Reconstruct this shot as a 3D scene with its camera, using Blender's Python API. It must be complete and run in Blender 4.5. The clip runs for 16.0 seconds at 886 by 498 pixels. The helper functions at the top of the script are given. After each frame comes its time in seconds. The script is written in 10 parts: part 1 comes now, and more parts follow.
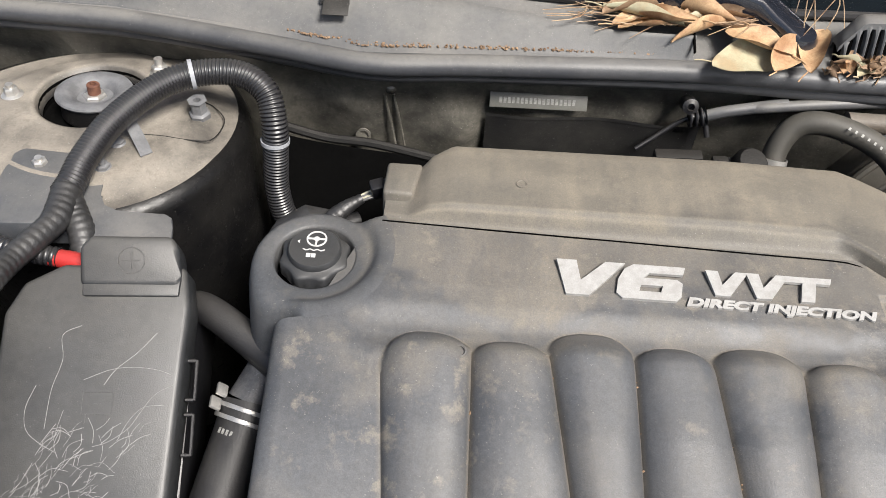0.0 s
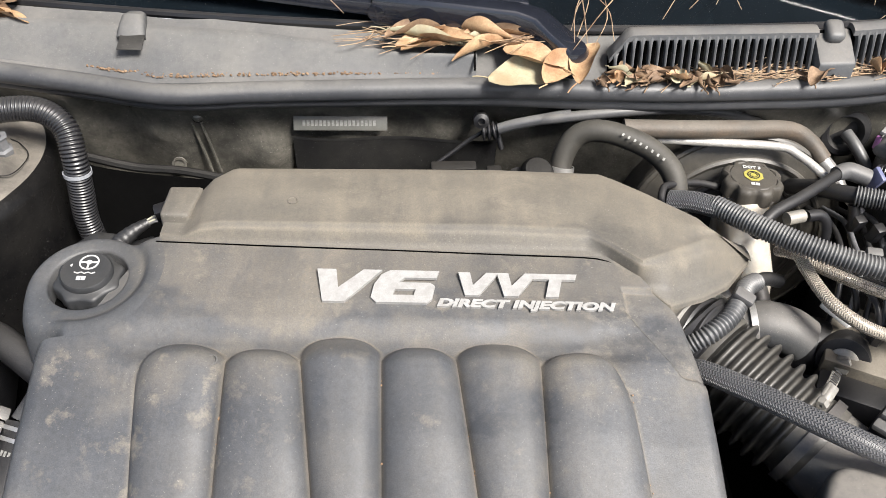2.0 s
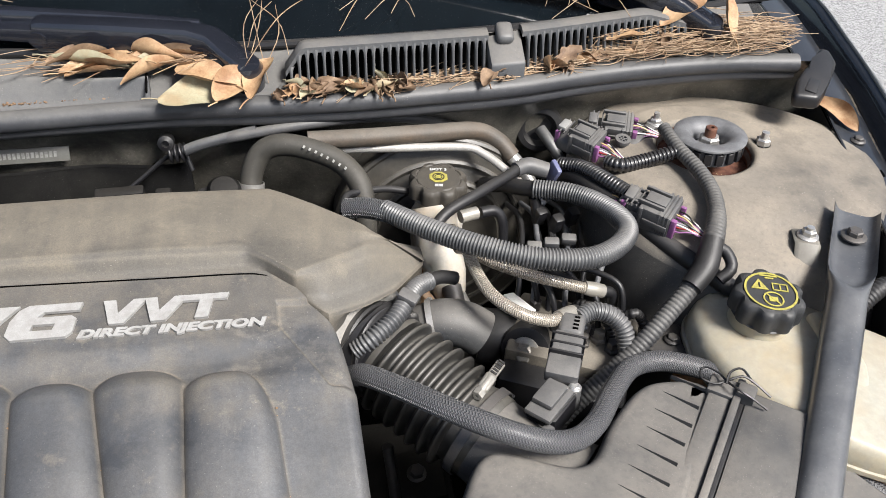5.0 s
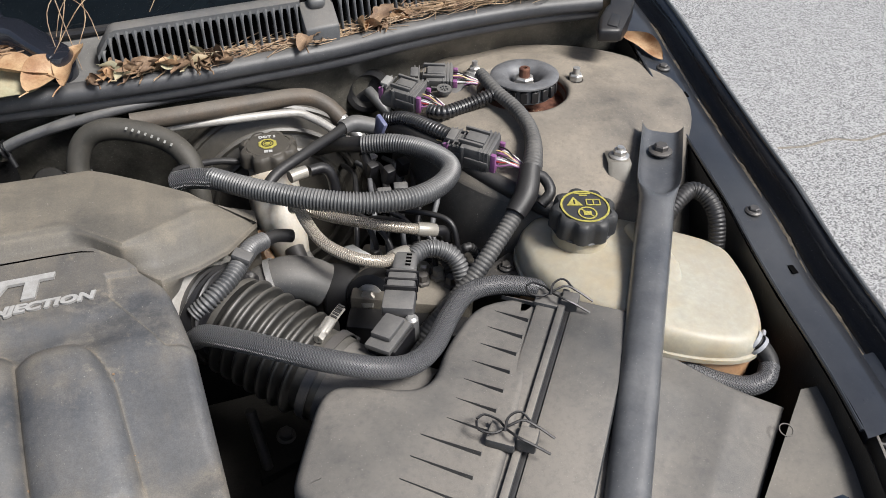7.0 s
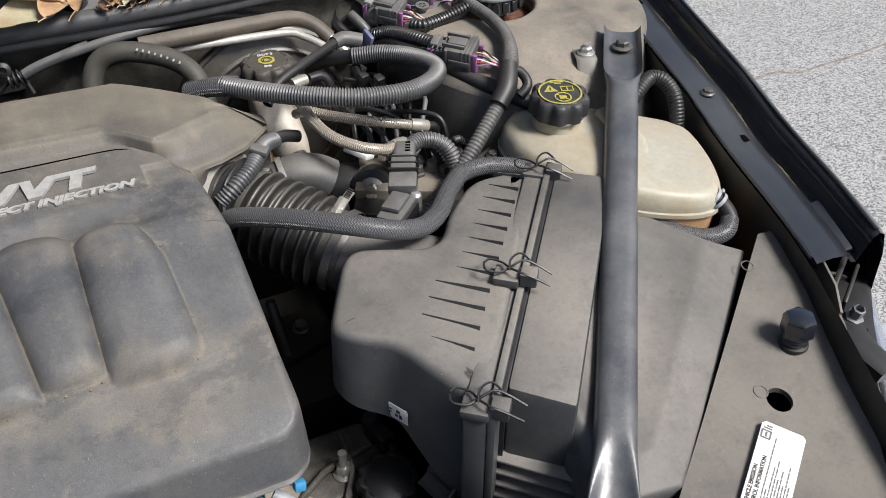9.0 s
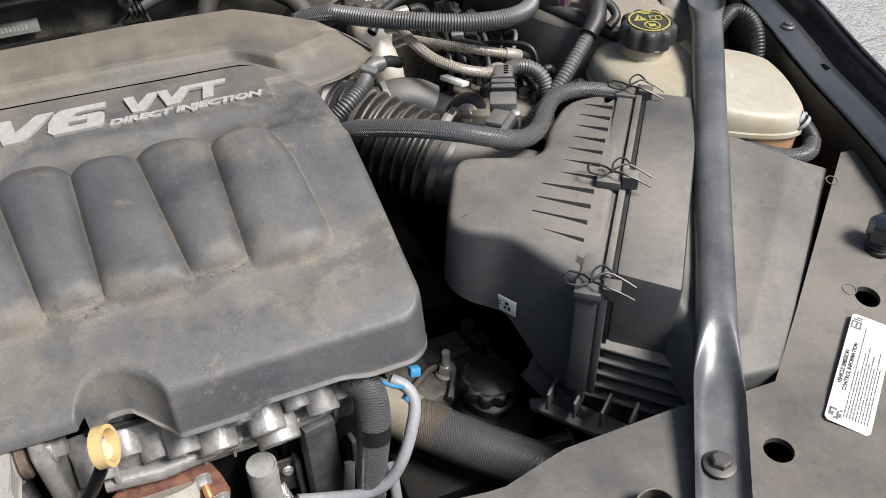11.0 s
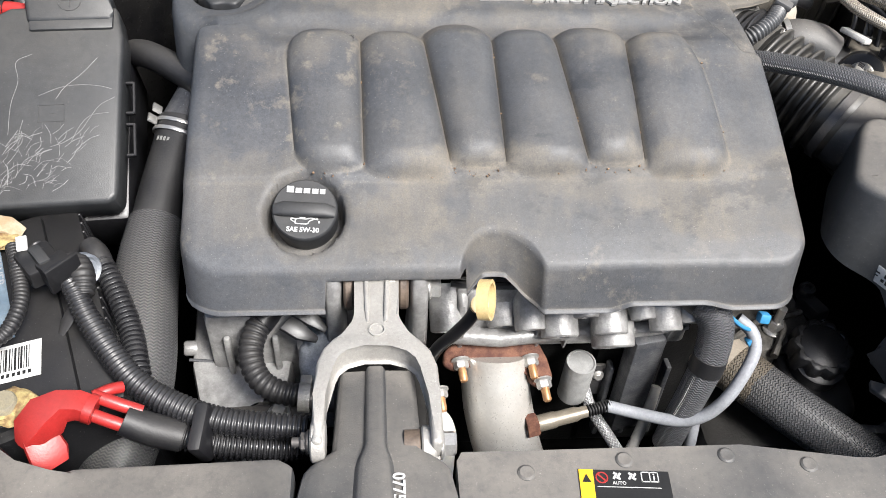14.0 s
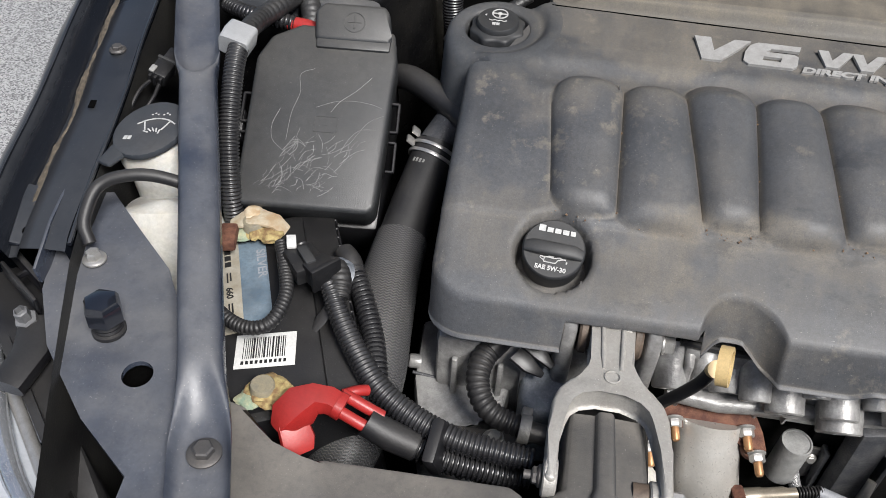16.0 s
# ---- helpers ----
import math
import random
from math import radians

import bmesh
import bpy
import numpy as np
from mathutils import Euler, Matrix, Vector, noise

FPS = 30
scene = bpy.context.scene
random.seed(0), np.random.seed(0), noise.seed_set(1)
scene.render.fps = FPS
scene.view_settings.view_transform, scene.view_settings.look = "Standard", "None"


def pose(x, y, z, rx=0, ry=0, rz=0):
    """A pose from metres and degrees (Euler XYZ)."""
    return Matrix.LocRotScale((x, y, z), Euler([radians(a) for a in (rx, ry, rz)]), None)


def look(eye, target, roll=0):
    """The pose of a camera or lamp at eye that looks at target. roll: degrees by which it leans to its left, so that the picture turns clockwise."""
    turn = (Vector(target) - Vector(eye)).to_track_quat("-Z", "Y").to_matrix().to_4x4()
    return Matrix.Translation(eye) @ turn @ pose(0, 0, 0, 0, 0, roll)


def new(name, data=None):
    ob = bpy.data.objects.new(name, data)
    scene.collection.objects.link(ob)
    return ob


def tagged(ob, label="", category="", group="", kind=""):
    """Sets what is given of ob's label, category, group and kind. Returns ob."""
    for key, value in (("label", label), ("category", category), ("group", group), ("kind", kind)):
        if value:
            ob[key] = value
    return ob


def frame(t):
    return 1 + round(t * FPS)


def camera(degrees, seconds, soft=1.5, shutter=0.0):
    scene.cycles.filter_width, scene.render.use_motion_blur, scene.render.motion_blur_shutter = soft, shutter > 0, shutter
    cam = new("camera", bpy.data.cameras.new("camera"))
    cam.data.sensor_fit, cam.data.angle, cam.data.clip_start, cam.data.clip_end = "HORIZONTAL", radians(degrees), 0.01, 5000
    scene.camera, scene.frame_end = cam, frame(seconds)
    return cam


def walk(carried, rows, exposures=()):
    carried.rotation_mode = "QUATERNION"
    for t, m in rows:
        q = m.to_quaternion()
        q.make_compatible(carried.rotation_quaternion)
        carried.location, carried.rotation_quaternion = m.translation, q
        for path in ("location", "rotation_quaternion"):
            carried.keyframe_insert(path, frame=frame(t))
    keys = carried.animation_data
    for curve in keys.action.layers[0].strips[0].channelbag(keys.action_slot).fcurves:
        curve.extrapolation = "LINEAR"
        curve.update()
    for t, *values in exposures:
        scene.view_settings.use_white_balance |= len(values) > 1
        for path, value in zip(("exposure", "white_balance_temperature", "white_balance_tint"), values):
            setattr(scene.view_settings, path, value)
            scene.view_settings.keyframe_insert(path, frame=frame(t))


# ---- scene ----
cam = camera(54.8, 16.0, soft=0.5)
METRES, EYE, TILT, LEAN, TURN = 1.045, 1.403, -43.0, -2.5, 2.9
ROWS = [
    (0.0, 0.0, 0.0, 0.0, 0.0, 0.0, 0.0),
    (0.5, 0.0461, -0.014, -0.0048, 0.3, 0.42, -0.39),
    (1.0, 0.0844, -0.0266, -0.0117, 0.61, 0.91, 0.12),
    (1.5, 0.1283, -0.0353, -0.016, 0.21, 1.49, 1.2),
    (2.0, 0.1686, -0.0375, -0.022, -1.83, 2.06, 3.05),
    (2.5, 0.2089, -0.0431, -0.0285, -2.94, 2.55, 4.2),
    (3.0, 0.2428, -0.0462, -0.033, -3.74, 2.67, 5.0),
    (3.5, 0.2781, -0.0455, -0.0336, -4.87, 2.64, 5.76),
    (4.0, 0.3026, -0.0448, -0.0349, -6.14, 2.59, 6.66),
    (4.5, 0.3278, -0.0489, -0.0377, -8.05, 2.55, 7.53),
    (5.0, 0.3531, -0.0533, -0.044, -9.8, 2.38, 8.65),
    (7.5, 0.3989, -0.1, -0.1286, -17.2, 0.51, 17.96),
    (8.0, 0.375, -0.111, -0.1479, -17.94, -0.23, 19.14),
    (8.5, 0.337, -0.1381, -0.1681, -19.46, -1.14, 20.25),
    (11.0, 0.1928, -0.1834, -0.2447, -17.26, -0.69, 19.79),
    (11.5, 0.1596, -0.1744, -0.2446, -16.43, -1.47, 17.38),
    (12.0, 0.1258, -0.1629, -0.2459, -15.21, -2.4, 14.61),
    (12.5, 0.094, -0.1533, -0.2409, -13.3, -2.67, 11.79),
    (13.0, 0.0699, -0.1481, -0.2382, -11.42, -2.51, 9.78),
    (13.5, 0.0444, -0.1487, -0.2368, -8.1, -2.23, 7.27),
    (14.0, 0.0217, -0.1535, -0.239, -4.48, -2.04, 4.56),
    (14.5, -0.001, -0.1638, -0.2373, -0.45, -1.63, 2.0),
    (15.0, -0.023, -0.1698, -0.2355, 2.04, -1.39, 0.05),
    (15.5, -0.0444, -0.1729, -0.234, 3.84, -0.98, -2.23),
    (16.0, -0.0641, -0.1749, -0.225, 5.17, -0.32, -3.97),
]
walk(cam, [(t, pose(-0.242, -0.7007, EYE, TILT, LEAN, TURN) @ pose(METRES * x, METRES * y, METRES * z, 90 + pitch, roll, yaw)) for t, x, y, z, yaw, pitch, roll in ROWS], exposures=[(0.0, 0.92, 6750, 10), (2.5, 1.11, 6680, 10), (4.0, 1.09, 6600, 10), (5.2, 0.80, 6560, 10), (8.0, 0.47, 6500, 10), (11.0, 0.62, 6600, 10), (11.8, 0.87, 6550, 10), (13.0, 1.04, 6550, 10), (14.5, 1.02, 6450, 10), (15.3, 0.68, 6450, 10), (16.0, 0.30, 6450, 10)])
# ---- world and light ----
world = bpy.data.worlds.new("overcast")
scene.world = world
world.use_nodes = True
_nt = world.node_tree
_sky = _nt.nodes.new("ShaderNodeTexSky")
_sky.sky_type = 'NISHITA'
_sky.sun_disc = False
_sky.sun_elevation, _sky.sun_rotation = radians(52), radians(142)
_sky.air_density, _sky.dust_density, _sky.ozone_density = 1.0, 3.0, 1.0
_bg = _nt.nodes["Background"]
_bg.inputs["Strength"].default_value = 0.078
_nt.links.new(_sky.outputs["Color"], _bg.inputs["Color"])
sun_data = bpy.data.lights.new("sun", 'SUN')
sun_data.energy, sun_data.angle, sun_data.color = 4.3, radians(19), (1.0, 0.98, 0.955)
sun = new("sun", sun_data)
sun.matrix_world = look((1.7, -2.2, 4.4), (0, 0, 0.9))

# ---- materials ----
def material(name, base, rough=0.6, metal=0.0, other=None, scale=25.0, mix=0.5, dust=0.0, dust_color=(0.20, 0.17, 0.13),
             bump=0.15, grain=500.0, speck=0.0, speck_color=(0.5, 0.48, 0.44), spec=0.5, wire=None, trans=0.0, coat=0.0, clear=0.0):
    """A worn surface: blotches of a second colour, dust that lies on what faces up, light specks, and fine relief."""
    m = bpy.data.materials.new(name)
    m.use_nodes = True
    t, n = m.node_tree, m.node_tree.nodes
    b = n["Principled BSDF"]
    geo = n.new("ShaderNodeNewGeometry")

    def noise_tex(s, detail=4.0, r=0.6):
        q = n.new("ShaderNodeTexNoise")
        q.inputs["Scale"].default_value, q.inputs["Detail"].default_value, q.inputs["Roughness"].default_value = s, detail, r
        t.links.new(geo.outputs["Position"], q.inputs["Vector"])
        return q.outputs["Fac"]

    def ramp(x, lo, hi):
        q = n.new("ShaderNodeMapRange")
        q.inputs["From Min"].default_value, q.inputs["From Max"].default_value = lo, hi
        t.links.new(x, q.inputs["Value"])
        return q.outputs["Result"]

    def times(a, c):
        q = n.new("ShaderNodeMath")
        q.operation = 'MULTIPLY'
        t.links.new(a, q.inputs[0])
        if isinstance(c, float):
            q.inputs[1].default_value = c
        else:
            t.links.new(c, q.inputs[1])
        return q.outputs[0]

    def blend(f, a, c):
        q = n.new("ShaderNodeMix")
        q.data_type = 'RGBA'
        t.links.new(f, q.inputs["Factor"])
        for k, v in ((6, a), (7, c)):
            if isinstance(v, tuple):
                q.inputs[k].default_value = (*v, 1)
            else:
                t.links.new(v, q.inputs[k])
        return q.outputs[2]

    other = other or tuple(min(1, c * 1.5 + min(0.01, 0.6 * c)) for c in base)
    big = noise_tex(scale)
    color = blend(times(ramp(big, 0.35, 0.65), float(mix)), base, other)
    fine = noise_tex(scale * 9, 8.0, 0.78)
    color = blend(times(ramp(fine, 0.40, 0.68), 0.45), color, tuple(c * 0.5 for c in base))
    rough_out = None
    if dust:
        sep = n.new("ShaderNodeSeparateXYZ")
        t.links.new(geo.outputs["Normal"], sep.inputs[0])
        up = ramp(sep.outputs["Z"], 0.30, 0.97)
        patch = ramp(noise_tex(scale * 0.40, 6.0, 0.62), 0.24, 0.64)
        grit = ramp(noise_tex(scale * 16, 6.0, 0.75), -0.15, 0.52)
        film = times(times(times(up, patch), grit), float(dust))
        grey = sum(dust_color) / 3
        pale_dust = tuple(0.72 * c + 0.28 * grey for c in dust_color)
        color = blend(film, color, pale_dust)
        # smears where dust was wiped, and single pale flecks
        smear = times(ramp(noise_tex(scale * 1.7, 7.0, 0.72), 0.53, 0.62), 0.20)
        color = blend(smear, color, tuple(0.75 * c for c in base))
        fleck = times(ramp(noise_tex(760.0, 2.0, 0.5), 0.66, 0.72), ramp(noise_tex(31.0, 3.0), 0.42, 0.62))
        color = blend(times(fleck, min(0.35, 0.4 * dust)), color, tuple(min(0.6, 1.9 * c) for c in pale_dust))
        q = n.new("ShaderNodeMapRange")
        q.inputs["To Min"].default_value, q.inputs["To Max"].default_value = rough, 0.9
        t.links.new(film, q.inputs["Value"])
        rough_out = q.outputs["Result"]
    if speck:
        sp = ramp(noise_tex(650.0 if speck < 1 else 780.0, 2.0, 0.5), *((0.70, 0.76) if speck < 1 else (0.585, 0.65)))
        color = blend(times(times(sp, ramp(noise_tex(14.0), 0.3, 0.7) if speck < 1 else ramp(noise_tex(60.0), 0.15, 0.50)), float(speck)), color, speck_color)
    t.links.new(color, b.inputs["Base Color"])
    b.inputs["Roughness"].default_value = rough
    if rough_out:
        t.links.new(rough_out, b.inputs["Roughness"])
    else:
        q = n.new("ShaderNodeMapRange")
        q.inputs["From Min"].default_value, q.inputs["From Max"].default_value = 0.3, 0.7
        q.inputs["To Min"].default_value, q.inputs["To Max"].default_value = max(0.02, rough - 0.08), min(1, rough + 0.12)
        t.links.new(fine, q.inputs["Value"])
        t.links.new(q.outputs["Result"], b.inputs["Roughness"])
    b.inputs["Metallic"].default_value = metal
    b.inputs["Specular IOR Level"].default_value = spec
    b.inputs["Coat Weight"].default_value = coat
    b.inputs["Transmission Weight"].default_value = trans
    if clear:
        b.inputs["Subsurface Weight"].default_value = clear
        b.inputs["Subsurface Radius"].default_value = (0.02, 0.015, 0.01)
        b.inputs["Subsurface Scale"].default_value = 0.6
    height = noise_tex(grain, 3.0, 0.6)
    if wire:
        uv = n.new("ShaderNodeUVMap")
        split = n.new("ShaderNodeSeparateXYZ")
        t.links.new(uv.outputs["UV"], split.inputs[0])
        around, along = wire

        # strands run in chevrons: slanted one way and the other in turn round the sleeve
        zig = n.new("ShaderNodeMath")
        zig.operation = 'PINGPONG'
        t.links.new(times(split.outputs["X"], float(around) / math.pi), zig.inputs[0])
        zig.inputs[1].default_value = 1.0
        phase = n.new("ShaderNodeMath")
        t.links.new(times(split.outputs["Y"], float(along)), phase.inputs[0])
        t.links.new(times(zig.outputs[0], 4.2), phase.inputs[1])
        wavy = n.new("ShaderNodeMath")
        wavy.operation = 'SINE'
        t.links.new(phase.outputs[0], wavy.inputs[0])
        weave = wavy.outputs[0]
        weave = ramp(weave, -0.6, 0.8)
        dark = blend(weave, tuple(c * 0.58 for c in base), color)
        t.links.new(dark, b.inputs["Base Color"])
        height = weave
    bp = n.new("ShaderNodeBump")
    bp.inputs["Strength"].default_value = bump
    bp.inputs["Distance"].default_value = 0.0015 if wire else 0.0006
    t.links.new(height, bp.inputs["Height"])
    t.links.new(bp.outputs["Normal"], b.inputs["Normal"])
    return m


def cover_material(name, base, pale, dirt, zones, rough=0.43, wear=1.0):
    """Weathered moulded plastic: bluish grey, with tan dust that lies in bands across the cover, in creases and in
    blotches, wiped off in places. Towards the left the dust thins to paint in a bluish sky sheen.
    """
    m = bpy.data.materials.new(name)
    m.use_nodes = True
    t, n = m.node_tree, m.node_tree.nodes
    b = n["Principled BSDF"]
    geo = n.new("ShaderNodeNewGeometry")
    link = t.links.new

    def noise_tex(s, detail=5.0, r=0.6, stretch=None):
        q = n.new("ShaderNodeTexNoise")
        q.inputs["Scale"].default_value, q.inputs["Detail"].default_value, q.inputs["Roughness"].default_value = s, detail, r
        if stretch:
            k = n.new("ShaderNodeMapping")
            k.inputs["Scale"].default_value = stretch
            link(geo.outputs["Position"], k.inputs["Vector"])
            link(k.outputs["Vector"], q.inputs["Vector"])
        else:
            link(geo.outputs["Position"], q.inputs["Vector"])
        return q.outputs["Fac"]

    def ramp(x, lo, hi, a=0.0, z=1.0):
        q = n.new("ShaderNodeMapRange")
        for key, val in (("From Min", lo), ("From Max", hi), ("To Min", a), ("To Max", z)):
            q.inputs[key].default_value = val
        link(x, q.inputs["Value"])
        return q.outputs["Result"]

    def calc(op, a, c):
        q = n.new("ShaderNodeMath")
        q.operation = op
        q.use_clamp = op != 'SUBTRACT'
        link(a, q.inputs[0])
        if isinstance(c, float):
            q.inputs[1].default_value = c
        else:
            link(c, q.inputs[1])
        return q.outputs[0]

    def blend(f, a, c):
        q = n.new("ShaderNodeMix")
        q.data_type = 'RGBA'
        link(f, q.inputs["Factor"])
        for k, v in ((6, a), (7, c)):
            if isinstance(v, tuple):
                q.inputs[k].default_value = (*v, 1)
            else:
                link(v, q.inputs[k])
        return q.outputs[2]

    sep = n.new("ShaderNodeSeparateXYZ")
    link(geo.outputs["Position"], sep.inputs[0])
    wobble = ramp(noise_tex(9.0), 0.3, 0.7, -0.05, 0.05)
    s = n.new("ShaderNodeMath")
    link(sep.outputs["Y"], s.inputs[0]), link(wobble, s.inputs[1])
    bands = n.new("ShaderNodeValToRGB")
    bands.color_ramp.interpolation = 'EASE'
    els = bands.color_ramp.elements
    while len(els) < len(zones):
        els.new(0.5)
    for e, (y, k) in zip(els, zones):
        e.position, e.color = (y + 0.52) / 0.47, (k, k, k, 1)
    link(ramp(s.outputs[0], -0.52, -0.05), bands.inputs["Fac"])
    blotch = ramp(noise_tex(11.0, 8.0, 0.66), 0.30, 0.66, 0.62, 1.20)
    wiped = ramp(noise_tex(26.0, 3.0, 0.5, (1.0, 0.5, 1.0)), 0.60, 0.70, 1.0, 0.55)
    runs = ramp(noise_tex(60.0, 4.0, 0.6, (1.0, 0.12, 0.3)), 0.35, 0.65, 0.72, 1.1)
    film = calc('MULTIPLY', calc('MULTIPLY', calc('MULTIPLY', bands.outputs["Color"], blotch), wiped), runs)
    # Less tan towards the left: a bluish sky reflection put into the colour.
    film = calc('MULTIPLY', film, ramp(sep.outputs["X"], -0.41, -0.20, 0.30, 1.0))
    crease = ramp(geo.outputs["Pointiness"], 0.499, 0.455)
    film = calc('ADD', film, calc('MULTIPLY', crease, 0.46))
    grit = ramp(noise_tex(420.0, 4.0, 0.7), 0.30, 0.60, 0.74, 1.0)
    film = calc('MULTIPLY', film, grit)
    body = blend(ramp(noise_tex(7.0, 6.0, 0.6), 0.32, 0.68), base, pale)
    body = blend(calc('MULTIPLY', ramp(noise_tex(260.0, 4.0, 0.75), 0.4, 0.7), 0.55), body, tuple(c * 0.55 for c in base))
    color = blend(film, body, dirt)
    smudge = ramp(noise_tex(17.0, 6.0, 0.62), 0.42, 0.62)
    color = blend(calc('MULTIPLY', smudge, 0.34 * wear), color, tuple(c * 0.62 for c in base))
    stain = calc('MULTIPLY', ramp(noise_tex(34.0, 7.0, 0.7), 0.56, 0.66), ramp(noise_tex(6.0), 0.42, 0.60))
    color = blend(calc('MULTIPLY', stain, 0.55 * wear), color, tuple(c * 1.25 for c in dirt))
    scuff = calc('MULTIPLY', ramp(noise_tex(48.0, 9.0, 0.8, (1.0, 0.45, 1.0)), 0.55, 0.60), ramp(noise_tex(9.0, 3.0), 0.44, 0.58))
    color = blend(calc('MULTIPLY', scuff, 0.50 * wear), color, tuple(0.6 * p + 0.4 * q for p, q in zip(pale, dirt)))
    rub = calc('MULTIPLY', ramp(noise_tex(15.0, 9.0, 0.74, (0.6, 1.0, 1.0)), 0.54, 0.60), ramp(noise_tex(5.0, 2.0), 0.40, 0.60))
    color = blend(calc('MULTIPLY', rub, 0.50 * wear), color, tuple(c * 0.60 for c in base))
    pores = ramp(noise_tex(900.0, 2.0, 0.5), 0.40, 0.62)
    color = blend(calc('MULTIPLY', pores, 0.18), color, tuple(c * 0.30 for c in base))
    specks = calc('MULTIPLY', ramp(noise_tex(620.0, 2.0, 0.5), 0.685, 0.735), ramp(noise_tex(12.0), 0.36, 0.60))
    color = blend(calc('MULTIPLY', specks, 0.32), color, (0.40, 0.38, 0.34))
    link(color, b.inputs["Base Color"])
    link(ramp(film, 0.0, 1.0, rough, 0.85), b.inputs["Roughness"])
    bp = n.new("ShaderNodeBump")
    bp.inputs["Strength"].default_value, bp.inputs["Distance"].default_value = 0.3, 0.0006
    link(noise_tex(800.0, 4.0, 0.65), bp.inputs["Height"])
    link(bp.outputs["Normal"], b.inputs["Normal"])
    return m


def asphalt_material():
    """Pale worn asphalt: small stones from dark to near white, with broad patches."""
    m = bpy.data.materials.new("pale_gravel_asphalt")
    m.use_nodes = True
    t, n = m.node_tree, m.node_tree.nodes
    b = n["Principled BSDF"]
    geo = n.new("ShaderNodeNewGeometry")
    cells = n.new("ShaderNodeTexVoronoi")
    cells.inputs["Scale"].default_value = 230.0
    fine, wide = n.new("ShaderNodeTexNoise"), n.new("ShaderNodeTexNoise")
    fine.inputs["Scale"].default_value, fine.inputs["Detail"].default_value = 190.0, 8.0
    wide.inputs["Scale"].default_value = 2.5
    for q in (cells, fine, wide):
        t.links.new(geo.outputs["Position"], q.inputs["Vector"])
    hue = n.new("ShaderNodeSeparateColor")
    t.links.new(cells.outputs["Color"], hue.inputs[0])
    mix = n.new("ShaderNodeMath")
    mix.operation = 'MULTIPLY_ADD'
    t.links.new(fine.outputs["Fac"], mix.inputs[0])
    mix.inputs[1].default_value = 0.6
    t.links.new(hue.outputs[0], mix.inputs[2])
    stones = n.new("ShaderNodeValToRGB")
    e = stones.color_ramp.elements
    e[0].position, e[0].color = 0.18, (0.085, 0.085, 0.087, 1)
    e[1].position, e[1].color = 0.78, (0.42, 0.42, 0.415, 1)
    e.new(0.45).color = (0.225, 0.225, 0.225, 1)
    half = n.new("ShaderNodeMath")
    half.operation = 'MULTIPLY'
    half.inputs[1].default_value = 0.73
    t.links.new(mix.outputs[0], half.inputs[0])
    t.links.new(half.outputs[0], stones.inputs["Fac"])
    t.links.new(stones.outputs["Color"], b.inputs["Base Color"])
    b.inputs["Roughness"].default_value = 0.9
    bp = n.new("ShaderNodeBump")
    bp.inputs["Strength"].default_value, bp.inputs["Distance"].default_value = 1.0, 0.004
    t.links.new(mix.outputs[0], bp.inputs["Height"])
    t.links.new(bp.outputs["Normal"], b.inputs["Normal"])
    return m


COVER = cover_material("dusty_cover_plastic", (0.050, 0.0555, 0.065), (0.084, 0.091, 0.104), (0.190, 0.167, 0.134),
                       [(-0.52, 0.20), (-0.478, 0.30), (-0.445, 0.75), (-0.405, 0.85), (-0.375, 0.30), (-0.315, 0.18), (-0.272, 0.62), (-0.245, 0.30), (-0.222, 0.75), (-0.17, 0.80)])
BOWL = cover_material("filler_bowl_plastic", (0.050, 0.0555, 0.065), (0.080, 0.085, 0.094), (0.170, 0.152, 0.124), [(-0.30, 0.30), (-0.22, 0.25), (-0.18, 0.55), (-0.12, 0.6)], 0.5, 0.5)
HUMP = cover_material("dusty_plenum_plastic", (0.082, 0.080, 0.076), (0.102, 0.097, 0.089), (0.195, 0.171, 0.134), [(-0.25, 0.4), (-0.16, 0.45), (-0.14, 0.8), (-0.06, 0.95)], 0.5, 0.35)
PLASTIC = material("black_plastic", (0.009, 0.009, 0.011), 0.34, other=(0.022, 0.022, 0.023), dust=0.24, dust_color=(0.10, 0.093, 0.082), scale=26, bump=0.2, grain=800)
GREYPL = material("grey_black_plastic", (0.044, 0.047, 0.052), 0.40, other=(0.074, 0.075, 0.075), dust=0.9, dust_color=(0.215, 0.190, 0.157), scale=13, mix=0.8, bump=0.35, grain=900, speck=0.45)
RINGM = material("weathered_grey_ring", (0.165, 0.168, 0.175), 0.5, other=(0.095, 0.096, 0.10), scale=70, mix=0.9, bump=0.4, grain=500)
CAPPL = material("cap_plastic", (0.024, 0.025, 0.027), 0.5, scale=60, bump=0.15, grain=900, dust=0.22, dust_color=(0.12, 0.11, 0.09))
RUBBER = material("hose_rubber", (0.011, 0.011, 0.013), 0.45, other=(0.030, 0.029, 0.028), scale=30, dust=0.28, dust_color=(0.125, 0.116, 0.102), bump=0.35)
SEALR = material("weatherstrip_rubber", (0.040, 0.042, 0.048), 0.40, other=(0.084, 0.085, 0.088), scale=12, dust=0.7, dust_color=(0.185, 0.175, 0.155), bump=0.3)
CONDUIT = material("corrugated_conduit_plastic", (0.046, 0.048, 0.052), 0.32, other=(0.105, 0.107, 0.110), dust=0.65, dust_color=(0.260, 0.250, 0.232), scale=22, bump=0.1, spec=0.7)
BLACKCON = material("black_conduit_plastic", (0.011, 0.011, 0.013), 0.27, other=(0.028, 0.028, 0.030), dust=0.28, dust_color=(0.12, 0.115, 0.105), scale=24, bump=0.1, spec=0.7)
